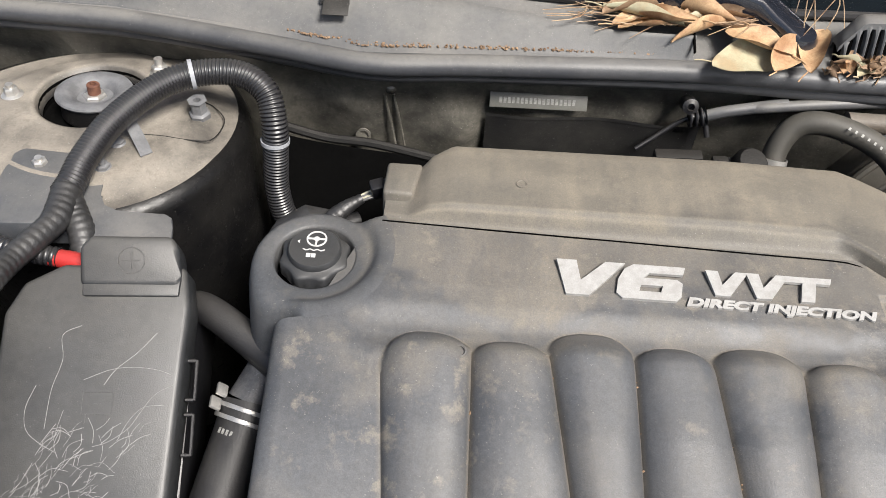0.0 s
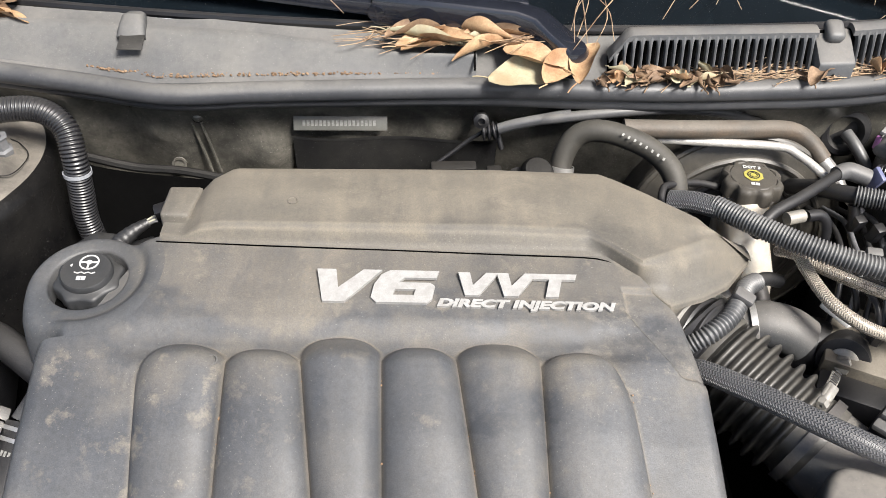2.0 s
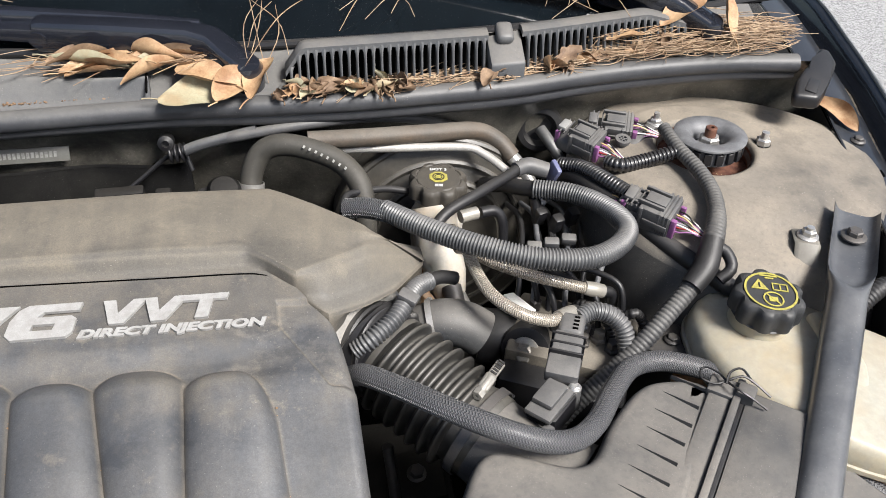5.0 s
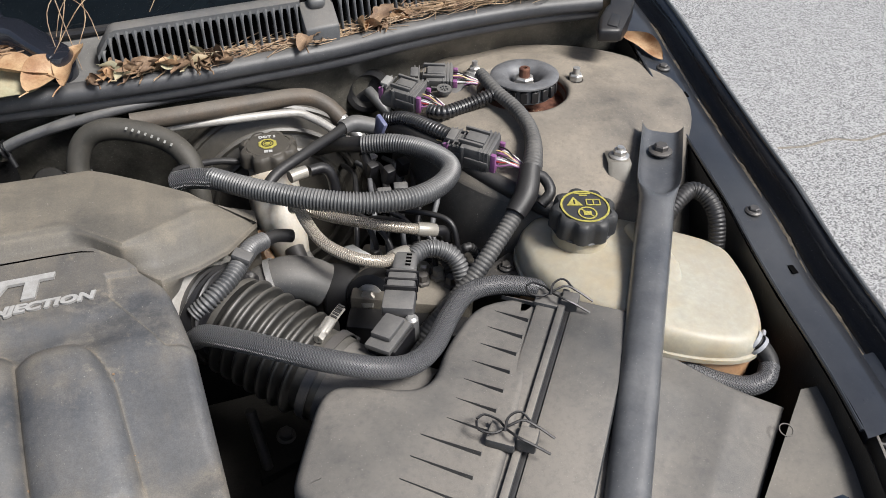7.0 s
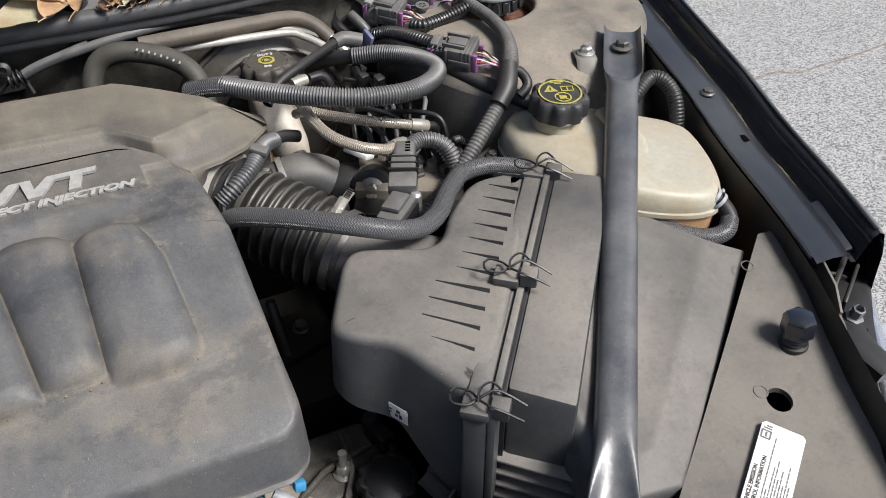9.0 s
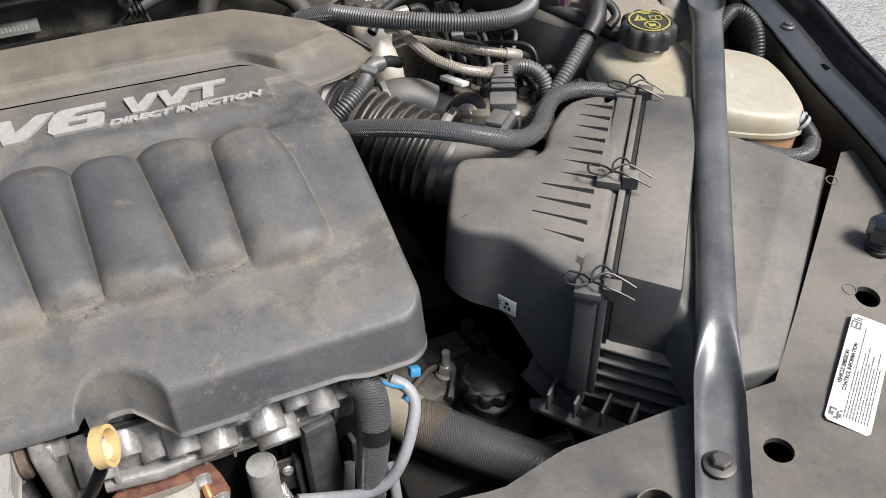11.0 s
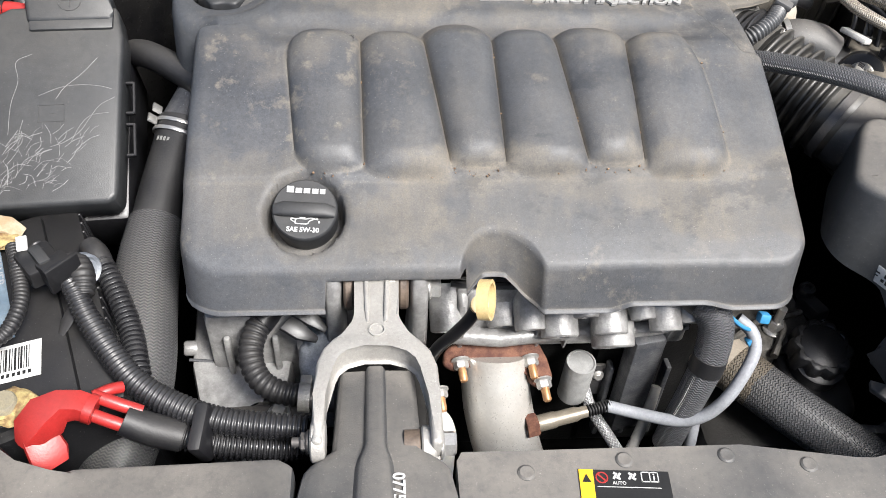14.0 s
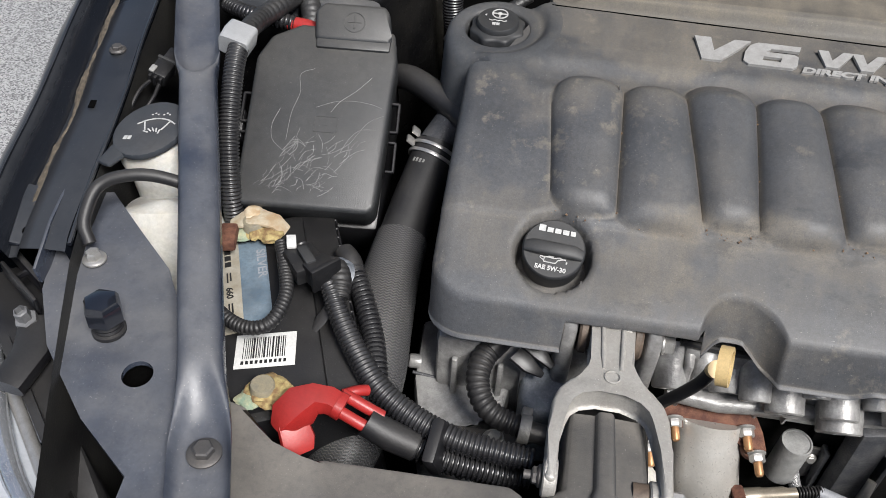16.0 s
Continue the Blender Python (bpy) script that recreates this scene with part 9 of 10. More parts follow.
# ---- left side: fuse box, battery, washer ----
FBM = frame_xy((-0.520, -0.300, 0.836), (0.994, 0.10, -0.02), (0.0, -0.50, 0.86))
fb = thing("fuse_box", (-0.52, -0.30, 0.70), "scratched dark grey plastic fuse box with side latches", "fuse box")
lid = slab([(-0.067, -0.092), (0.060, -0.092), (0.067, -0.085), (0.074, 0.078), (0.069, 0.112), (-0.030, 0.114), (-0.060, 0.098), (-0.073, 0.072), (-0.074, -0.080)], 0.008, -0.034, 0.006, 3, m=FBM)
FBOX = material("scratched_box_plastic", (0.028, 0.030, 0.033), 0.38, other=(0.046, 0.048, 0.050), scale=14, mix=0.9, dust=0.35, dust_color=(0.14, 0.125, 0.10), bump=0.3, grain=900, speck=0.25)
part("lid", lid, FBOX, fb)
part("base", slab([(-0.070, -0.094), (0.068, -0.094), (0.072, 0.088), (-0.072, 0.085)], -0.04, -0.13, 0.006, 2, m=FBM), PLASTIC, fb)
for x in (-0.079, 0.076):
    for y in (-0.012, 0.032):
        b = None
        for dx, dy, w, h in ((0, 0.016, 0.003, 0.003), (0, -0.016, 0.003, 0.003), (-0.004 if x < 0 else 0.004, 0, 0.003, 0.034)):
            b = box(FBM @ Matrix.Translation((x + dx, y + dy - 0.012, -0.012)), max(w, 0.008 if h < 0.01 else w), h, 0.005, 0.0008, 1, bm=b)
        part("latch", b, PLASTIC, fb)
part("latch_post", box(FBM @ Matrix.Translation((-0.090, 0.002, -0.03)), 0.02, 0.036, 0.02, 0.004), PLASTIC, fb)
tcv = slab([(-0.014, 0.094), (0.066, 0.094), (0.066, 0.104), (0.063, 0.126), (0.058, 0.136), (-0.008, 0.136), (-0.017, 0.126)], lambda x, y: 0.013 + 0.16 * max(0, min(0.05, y - 0.10)), -0.02, 0.005, 3, m=FBM)
part("cover_skirt", slab([(-0.012, 0.086), (0.065, 0.086), (0.066, 0.104), (-0.013, 0.104)], 0.0115, -0.01, 0.002, 2, m=FBM), FBOX, fb)
part("terminal_cover", tcv, FBOX, fb, "black terminal cover flap")
em = FBM @ Matrix.Translation((0.026, 0.115, 0.0160)) @ Matrix.Rotation(radians(9), 4, 'X')
part("moulded_cross", lathe([(0.0112, 0.0), (0.0112, 0.0007), (0.0104, 0.0007), (0.0104, 0.0)], em, 28, close=False, bm=box(em, 0.014, 0.0010, 0.0007, 0, bm=box(em, 0.0010, 0.014, 0.0007, 0))), FBOX, fb)
bk = None
for x, y, w, h in ((-0.012, 0.006, 0.024, 0.0008), (-0.012, -0.011, 0.024, 0.0008), (-0.012, -0.011, 0.0008, 0.018), (0.0115, -0.011, 0.0008, 0.018), (-0.0085, -0.018, 0.0008, 0.007), (0.008, -0.018, 0.0008, 0.007), (-0.003, -0.003, 0.006, 0.0008)):
    bk = box(FBM @ Matrix.Translation((x + w / 2 + 0.008, y + h / 2 + 0.002, 0.008)), w, h, 0.0005, 0, bm=bk)
part("embossed_symbol", bk, FBOX, fb)
SCR = material("scratch_white", (0.24, 0.24, 0.235), 0.8)
rng = random.Random(7)


def scratch(pts, r=0.00020):
    part("scratch", tube([FBM @ Vector((x, y, 0.0081)) for x, y in pts], r, 4, 0.002), SCR, fb)


scratch([(0.050, 0.056), (0.036, 0.040), (0.020, 0.026), (0.012, 0.014)], 0.00028)
scratch([(-0.004, 0.018), (0.016, 0.026), (0.034, 0.028), (0.052, 0.026), (0.064, 0.022)])
scratch([(-0.010, 0.062), (-0.024, 0.054), (-0.022, 0.034), (-0.028, 0.010), (-0.030, -0.02)])
scratch([(-0.040, 0.014), (-0.046, -0.004), (-0.044, -0.020), (-0.034, -0.030), (-0.020, -0.038)])
scratch([(0.066, 0.014), (0.052, 0.006), (0.042, -0.008), (0.034, -0.020), (0.020, -0.030), (0.008, -0.034)])
scratch([(0.060, -0.002), (0.044, -0.004), (0.034, -0.014), (0.026, -0.03)])
for k in range(90):
    x, y = rng.uniform(-0.055, 0.015), rng.uniform(-0.080, -0.020)
    x += 0.6 * (y + 0.05) + 0.012
    a, l = rng.gauss(0.95, 0.45), rng.uniform(0.005, 0.024)
    c = rng.uniform(-0.5, 0.5)
    scratch([(x, y), (x + 0.5 * l * math.cos(a), y + 0.5 * l * math.sin(a)), (x + l * math.cos(a + c), y + l * math.sin(a + c))], rng.choice((0.00010, 0.00016, 0.00022)))
fh = thing("fuse_box_lead", (-0.6, -0.2, 0.78), "black taped leads with a red sleeve entering the fuse box", "cable")
part("lead", tube([(-0.66, -0.16, 0.885), (-0.63, -0.18, 0.889), (-0.600, -0.188, 0.890), (-0.572, -0.190, 0.888)], 0.0085, 14, rings=(0.005, 0.001)), BLACKCON, fh)
part("red_sleeve", tube([(-0.580, -0.190, 0.888), (-0.560, -0.192, 0.887), (-0.540, -0.196, 0.884)], [0.0075, 0.0085, 0.0085], 14), REDR, fh, "bright red heat-shrink sleeve")
part("lead", tube([(-0.604, -0.255, 0.909), (-0.603, -0.285, 0.903), (-0.600, -0.315, 0.885), (-0.596, -0.350, 0.850), (-0.588, -0.385, 0.80), (-0.580, -0.40, 0.74)], 0.0098, 18, rings=(0.0036, 0.0014)), BLACKCON, fh, angle=80)
part("white_wrap", loft([((-0.6055, -0.2560, 0.9095), 0.030, 0.0235), ((-0.6070, -0.2690, 0.9090), 0.031, 0.0240), ((-0.6085, -0.2815, 0.9060), 0.030, 0.0235)], 20, power=7, up=(0.25, 0.0, 1)), TAPEFLAG, fh, "silver-white tape flag")

mh2 = thing("main_harness", (-0.5, -0.05, 0.80), "thick corrugated harness arching over the strut tower", "wiring harness")
part("conduit", tube([(-0.585, -0.132, 0.909), (-0.581, -0.118, 0.914), (-0.577, -0.095, 0.922), (-0.562, -0.054, 0.935), (-0.535, -0.013, 0.945), (-0.503, 0.011, 0.950), (-0.460, 0.018, 0.950), (-0.431, 0.007, 0.938), (-0.422, -0.009, 0.910), (-0.423, -0.013, 0.875), (-0.424, -0.018, 0.835), (-0.415, -0.022, 0.80), (-0.39, -0.025, 0.78)], 0.0126, 22, rings=(0.0036, 0.0012)), BLACKCON, mh2, angle=80)
part("taped_lead", tube([(-0.603, -0.258, 0.910), (-0.602, -0.236, 0.908), (-0.599, -0.213, 0.905), (-0.591, -0.190, 0.905), (-0.583, -0.165, 0.905), (-0.582, -0.146, 0.907), (-0.583, -0.128, 0.911)], [0.0105, 0.0106, 0.0108, 0.0110, 0.0112, 0.0132, 0.0132], 20, rings=(0.0072, 0.0004)), TAPE, mh2, "black cloth-taped branch", angle=80)
part("taped_lead", tube([(-0.584, -0.130, 0.908), (-0.573, -0.145, 0.899), (-0.562, -0.163, 0.889), (-0.556, -0.19, 0.866)], [0.0125, 0.0118, 0.0114, 0.0110], 18, rings=(0.0060, 0.0005)), TAPE, mh2, angle=80)
for p, d in (((-0.503, 0.011, 0.950), (1, 0.4, 0.05)), ((-0.4225, -0.011, 0.893), (0, 0.1, 1))):
    part("cable_tie", lathe([(0.0132, -0.002), (0.0146, -0.002), (0.0146, 0.002), (0.0132, 0.002)], aim(p, d), 24, close=False), GREYTUBE, mh2, "pale grey cable tie")
part("tie_anchor", lathe([(0.010, 0), (0.011, 0.006), (0.008, 0.008), (0.008, 0.020), (0.010, 0.022), (0.004, 0.022), (0.004, 0.01), (0, 0.01)], aim((-0.4999, 0.0055, 0.904), (0, -0.1, 1)), 6), RINGM, mh2)
bolt(mh2, (-0.6964, 0.0211, 0.9045), (0, 0, 1), 0.013, 0.022, 0.010, STEEL, "nut", 0.004)
bolt(mh2, (-0.628, -0.0813, 0.8985), (0, -0.1, 1), 0.012, 0.020, 0.008, STEEL, "nut", 0.003)
bolt(mh2, (-0.566, -0.046, 0.9025), (0, 0, 1), 0.011, 0.016, 0.005, RINGM, "nut")
bolt(mh2, (-0.569, -0.0813, 0.8995), (0, -0.1, 1), 0.011, 0.018, 0.007, RINGM, "nut", 0.004)
part("bracket", slab([(-0.66, -0.16), (-0.58, -0.155), (-0.572, -0.075), (-0.580, -0.066), (-0.650, -0.062), (-0.658, -0.070)], lambda x, y: 0.9005 + 0.1 * (y + 0.1), 0.87, 0.0025), PLATE, mh2, "dark blue-grey bracket plate")
part("strap", sheet(lambda u, v: (-0.568 + 0.030 * u + 0.009 * v, -0.0264 - 0.040 * u + 0.008 * v, 0.922 - 0.0165 * u + 0.003 * math.sin(3 * u)), 8, 2, 0.0012), RINGM, mh2, "translucent grey strap")
solo("loose_wire", tube([(-0.5563, -0.0322, 0.9055), (-0.5306, -0.0319, 0.9057), (-0.5037, -0.0354, 0.9055), (-0.4821, -0.0316, 0.9035), (-0.4757, -0.011, 0.902), (-0.4776, 0.0093, 0.902), (-0.491, 0.0238, 0.905), (-0.5013, 0.028, 0.907)], 0.0006, 6, 0.004), UNDER, "thin dark wire lying on the strut tower", "wire")
part("fuse_box_bracket", slab([(-0.5691, -0.0533), (-0.5629, -0.1154), (-0.5549, -0.1290), (-0.5407, -0.1350), (-0.4984, -0.1320), (-0.4900, -0.1370), (-0.4865, -0.1487), (-0.482, -0.1711), (-0.5626, -0.1792), (-0.575, -0.1246), (-0.580, -0.0777)], lambda x, y: 0.9035 + 0.10 * min(0.0, y + 0.05), lambda x, y: 0.898 + 0.10 * min(0.0, y + 0.05), 0.002), PLATE, mh2, "blue-grey steel bracket")

# power steering and radiator hoses
hose("return_hose", [(-0.478, -0.172, 0.815), (-0.462, -0.186, 0.834), (-0.438, -0.207, 0.846), (-0.402, -0.233, 0.843), (-0.368, -0.256, 0.830), (-0.345, -0.272, 0.812)], 0.0140, RUBBER, "short thick black rubber hose beside the cover", n=24)
rh = thing("radiator_hose", (-0.41, -0.4, 0.64), "thick black radiator hose partly in mesh sleeve", "hose")
part("hose", tube([(-0.401, -0.266, 0.805), (-0.406, -0.290, 0.790), (-0.414, -0.330, 0.772), (-0.420, -0.375, 0.756)], 0.0245, 28), RUBBER, rh)
part("mesh_sleeve", tube([(-0.419, -0.366, 0.758), (-0.422, -0.410, 0.745), (-0.420, -0.460, 0.728), (-0.418, -0.505, 0.708), (-0.424, -0.55, 0.685), (-0.44, -0.60, 0.66)], [0.0265, 0.029, 0.0295, 0.0295, 0.029, 0.029], 32), WIDESLEEVE, rh)
part("foil_neck", tube([(-0.380, -0.222, 0.838), (-0.390, -0.241, 0.822), (-0.401, -0.266, 0.805)], [0.015, 0.018, 0.0215], 24), SPECKDARK, rh, "speckled silver foil neck")
CLX = aim((-0.4035, -0.276, 0.798), (-0.25, -0.80, -0.50))
cl = None
for lo_ in (-0.0065, 0.0030):
    cl = lathe([(0.0252, lo_), (0.0266, lo_), (0.0270, lo_ + 0.0018), (0.0266, lo_ + 0.0036), (0.0252, lo_ + 0.0036), (0.0252, lo_)], CLX, 36, bm=cl, close=False)
for dx_ in (-0.006, 0.004):
    box(frame_xy((-0.4215 + dx_ * 0.4, -0.2705 + dx_, 0.8165 + dx_ * 0.5), (0.5, 0.1, 0.6), (-0.5, 0, 1)), 0.0035, 0.012, 0.010, 0.001, bm=cl)
part("spring_clamp", cl, STEEL, rh, "pale spring clamp")
for k in range(7):
    a_ = radians(58 + 9 * k)
    part("print", box(CLX @ Matrix.Rotation(a_, 4, 'Z') @ Matrix.Translation((0.0246, 0, 0.0165)) @ Matrix.Rotation(radians(90), 4, 'Y'), 0.0045, 0.0022, 0.0004, 0), VINC, rh)

# battery
BA = frame_xy((-0.520, -0.490, 0.765), (0.37, -0.93, -0.07), (-0.1, -0.05, 1))
bt = thing("battery", (-0.52, -0.49, 0.56), "black car battery with corroded terminals and worn labels", "battery")
part("case", box(BA @ Matrix.Translation((0, 0, -0.19)), 0.235, 0.150, 0.186, 0.006), BATTERY, bt)
part("top_step", box(BA @ Matrix.Translation((0.0, -0.012, -0.010)), 0.215, 0.110, 0.012, 0.004), BATTERY, bt)
for k in range(18):
    part("case_rib", box(BA @ Matrix.Translation((-0.10 + 0.012 * k, 0.074, -0.075)), 0.003, 0.004, 0.07, 0.001, 1), BATTERY, bt)
sticker = BA @ Matrix.Translation((0.0, 0.0, 0.0025))
part("sticker", box(sticker @ Matrix.Translation((-0.030, -0.010, 0)), 0.110, 0.027, 0.0006, 0.0002), material("blue_sticker", (0.05, 0.115, 0.19), 0.35, other=(0.20, 0.29, 0.37), scale=24, mix=1.0, dust=0.5, dust_color=(0.16, 0.145, 0.12)), bt, "worn blue battery sticker")
part("sticker_band", box(sticker @ Matrix.Translation((-0.030, -0.033, 0.0007)), 0.110, 0.020, 0.0005, 0.0002), material("stained_label", (0.44, 0.42, 0.36), 0.5, other=(0.26, 0.22, 0.15), scale=45, mix=0.9, dust=0.4, dust_color=(0.2, 0.17, 0.12)), bt, "dirty white printed band")
tm = sticker @ Matrix.Translation((-0.030, -0.037, 0.0014))
words("SILVER", 0.0125, sticker @ Matrix.Translation((-0.072, -0.006, 0.0006)), GREYTUBE, bt, "print", 0.0002, 0, 0.0002, 1.0)
words("660", 0.009, tm @ Matrix.Translation((0.000, 0, 0)), INK, bt, "print", 0.0002, 0, 0.0002, 1.0)
words("825", 0.009, tm @ Matrix.Translation((0.034, 0, 0)), INK, bt, "print", 0.0002, 0, 0.0002, 1.0)
bars(tm, [(-0.048, 0.0, 0.006, 0.006), (-0.040, 0.0, 0.006, 0.006), (-0.032, 0.0, 0.006, 0.006), (-0.018, 0.001, 0.012, 0.0015), (-0.018, 0.004, 0.010, 0.0015), (0.020, 0.001, 0.010, 0.0015), (0.020, 0.004, 0.012, 0.0015)], INK, bt)
bm2 = sticker @ Matrix.Translation((0.050, -0.006, 0.0003)) @ Matrix.Rotation(radians(-9), 4, 'Z')
part("barcode_label", box(bm2, 0.036, 0.054, 0.0006, 0.0002), LABEL, bt, "white barcode label")
rows, y = [], -0.020
while y < 0.018:
    w = rng.choice((0.0006, 0.0010, 0.0016))
    rows.append((-0.014, y, 0.022, w))
    y += w + rng.choice((0.0007, 0.0011, 0.0015))
bars(bm2 @ Matrix.Translation((0, 0, 0.0006)), rows, INK, bt)
bars(bm2 @ Matrix.Translation((0, 0, 0.0006)), [(0.0105, -0.021 + 0.0042 * k, 0.0034, 0.0024) for k in range(10)], INK, bt)


def lump(place, r, seed, flat=0.6):
    b = bmesh.new()
    bmesh.ops.create_icosphere(b, subdivisions=3, radius=1)
    for v in b.verts:
        k = 1 + 0.35 * noise.noise(v.co * 1.6 + Vector((seed, 0, 0))) + 0.15 * noise.noise(v.co * 5 + Vector((0, seed, 0)))
        v.co = Vector((v.co.x * r * k, v.co.y * r * k, v.co.z * r * k * flat)) + Vector(place)
    return b


def terminal(at, seed, name_label):
    t = part("terminal_post", lathe([(0.0115, 0), (0.0105, 0.012), (0.0095, 0.0135), (0, 0.0135)], aim(at, (0, 0, 1)), 22), material("dull_lead", (0.21, 0.195, 0.155), 0.55, other=(0.30, 0.26, 0.17), scale=60, mix=1.0, bump=0.5), bt)
    part("corrosion", lump(Vector(at) + Vector((0.004, 0.002, 0.004)), 0.0175, seed, 0.35), CORRODE, bt, name_label)
    part("corrosion", lump(Vector(at) + Vector((-0.010, -0.008, 0.001)), 0.011, seed + 6, 0.35), material("green_corrosion", (0.22, 0.30, 0.22), 0.85, other=(0.45, 0.42, 0.26), scale=90, mix=1.0, bump=1.0, grain=300), bt, "pale green corrosion")
    part("corrosion", lump(Vector(at) + Vector((0.018, -0.006, 0.003)), 0.012, seed + 3, 0.45), CORRODE, bt, name_label)


terminal(BA @ Vector((-0.092, -0.005, 0.010)), 1.0, "yellow-white terminal corrosion")
terminal(BA @ Vector((0.098, -0.010, 0.008)), 5.0, "yellow-green terminal corrosion")
part("terminal_clamp", box(frame_xy(BA @ Vector((-0.080, -0.030, 0.014)), (0.2, -1, 0), (0, 0, 1)), 0.03, 0.018, 0.012, 0.003), RUST, bt, "rusty terminal clamp")
bolt(bt, BA @ Vector((-0.080, -0.040, 0.022)), (0, 0, 1), 0.011, 0.015, 0.008, DARKSTEEL)
CREAMCLAMP = material("cream_clamp", (0.55, 0.51, 0.40), 0.5, other=(0.34, 0.22, 0.11), scale=55, mix=0.9, bump=0.4)
part("terminal_strap", loft([(BA @ Vector((-0.100, -0.026, 0.016)), 0.014, 0.004), (BA @ Vector((-0.099, -0.014, 0.021)), 0.022, 0.005), (BA @ Vector((-0.096, 0.004, 0.022)), 0.022, 0.005), (BA @ Vector((-0.090, 0.018, 0.018)), 0.020, 0.004), (BA @ Vector((-0.084, 0.026, 0.008)), 0.014, 0.004)], 14, power=4), CREAMCLAMP, bt, "cream plated terminal strap")
wl = lump(BA @ Vector((-0.105, -0.002, 0.020)), 0.011, 9.0, 0.5)
part("terminal_crust", wl, material("white_crust", (0.66, 0.60, 0.46), 0.8, other=(0.45, 0.30, 0.16), scale=50, mix=1.0, bump=0.6), bt, "white crusted terminal")
hose("negative_cable", [(-0.520, -0.440, 0.800), (-0.508, -0.468, 0.800), (-0.497, -0.502, 0.798), (-0.503, -0.532, 0.793), (-0.526, -0.536, 0.788), (-0.558, -0.518, 0.786), (-0.60, -0.48, 0.78)], 0.0062, RUBBER, "black twisted battery cable looping over the battery", rings=(0.004, 0.0008))
rb = thing("positive_boot", (-0.47, -0.61, 0.74), "bright red rubber boot and cables on the positive terminal", "terminal boot")
part("boot", loft([((-0.4695, -0.6165, 0.7657), 0.0144, 0.0160), ((-0.4648, -0.6110, 0.7735), 0.0288, 0.0240), ((-0.4546, -0.6025, 0.7813), 0.0320, 0.0256), ((-0.4445, -0.5962, 0.7845), 0.0224, 0.0208), ((-0.4336, -0.5947, 0.7829), 0.0208, 0.0176), ((-0.4211, -0.5970, 0.7790), 0.0192, 0.0160)], 8, power=4), REDR, rb)
part("boot_skirt", loft([((-0.4601, -0.6134, 0.7720), 0.0256, 0.0096), ((-0.4523, -0.6243, 0.7626), 0.0288, 0.0080), ((-0.4484, -0.6290, 0.7548), 0.0208, 0.0064)], 10, power=4), REDR, rb)
part("boot_band", loft([((-0.4273, -0.5954, 0.7810), 0.0224, 0.0192), ((-0.4211, -0.5970, 0.7790), 0.0224, 0.0192)], 16, power=3), REDR, rb)
for dz, dy in ((0.004, 0.007), (-0.003, -0.006)):
    part("red_cable", tube([(-0.425, -0.592 + dy, 0.778 + dz), (-0.408, -0.596 + dy, 0.772 + dz), (-0.390, -0.598 + dy, 0.763 + dz)], 0.0052, 14), REDR, rb)
part("red_cable", tube([(-0.425, -0.585, 0.780), (-0.414, -0.578, 0.779), (-0.407, -0.573, 0.775)], 0.0048, 12), REDR, rb)
bc = thing("battery_harness", (-0.36, -0.57, 0.70), "corrugated black battery harness with clip", "wiring harness")
part("conduit", tube([(-0.500, -0.440, 0.800), (-0.480, -0.462, 0.800), (-0.462, -0.482, 0.795), (-0.448, -0.505, 0.785), (-0.427, -0.533, 0.775), (-0.400, -0.563, 0.767), (-0.367, -0.582, 0.760), (-0.331, -0.595, 0.757), (-0.293, -0.600, 0.755), (-0.263, -0.602, 0.753)], [0.006, 0.0075, 0.0088, 0.0095, 0.010, 0.0105, 0.0108, 0.0108, 0.0105, 0.010], 18, rings=(0.0042, 0.0018)), BLACKCON, bc, angle=80)
part("tape", tube([(-0.403, -0.597, 0.766), (-0.385, -0.600, 0.757), (-0.360, -0.603, 0.749)], [0.0122, 0.0130, 0.0122], 16), RUBBER, bc)
part("conduit", tube([(-0.368, -0.602, 0.751), (-0.334, -0.606, 0.742), (-0.296, -0.606, 0.735), (-0.265, -0.604, 0.730)], 0.0105, 16, rings=(0.0042, 0.0020)), BLACKCON, bc)
part("harness_clip", box(frame_xy((-0.339, -0.601, 0.742), (0.1, 1, 0.25), (-0.2, -0.1, 1)), 0.040, 0.012, 0.030, 0.004), PLASTIC, bc)
part("upper_branch", tube([(-0.462, -0.425, 0.775), (-0.452, -0.437, 0.775), (-0.436, -0.463, 0.764), (-0.420, -0.496, 0.752), (-0.411, -0.524, 0.747), (-0.405, -0.545, 0.74)], 0.0095, 16, rings=(0.0050, 0.0020)), BLACKCON, bc)
part("branch_cap", tube([(-0.466, -0.418, 0.778), (-0.458, -0.428, 0.778), (-0.450, -0.440, 0.773)], [0.0102, 0.0115, 0.0102], 16, 0.004), RUBBER, bc)
sp = part("sensor_plug", box(frame_xy((-0.490, -0.464, 0.794), (0.6, -0.75, 0), (0.1, -0.1, 1)), 0.034, 0.030, 0.018, 0.003), BATTERY, bc)
part("plug_shroud", box(frame_xy((-0.472, -0.474, 0.794), (0.75, -0.65, 0), (0.1, -0.1, 1)), 0.022, 0.026, 0.022, 0.003), BATTERY, sp)
for k_ in (-1, 0, 1):
    part("plug_rib", box(frame_xy((-0.4760 + 0.007 * k_, -0.4700 + 0.008 * k_, 0.8055), (0.75, -0.65, 0), (0.1, -0.1, 1)), 0.018, 0.0022, 0.004, 0.0006), BATTERY, sp)
part("plug_skirt", box(frame_xy((-0.4655, -0.4790, 0.7945), (0.75, -0.65, 0), (0.1, -0.1, 1)), 0.005, 0.031, 0.026, 0.0015), BATTERY, sp)
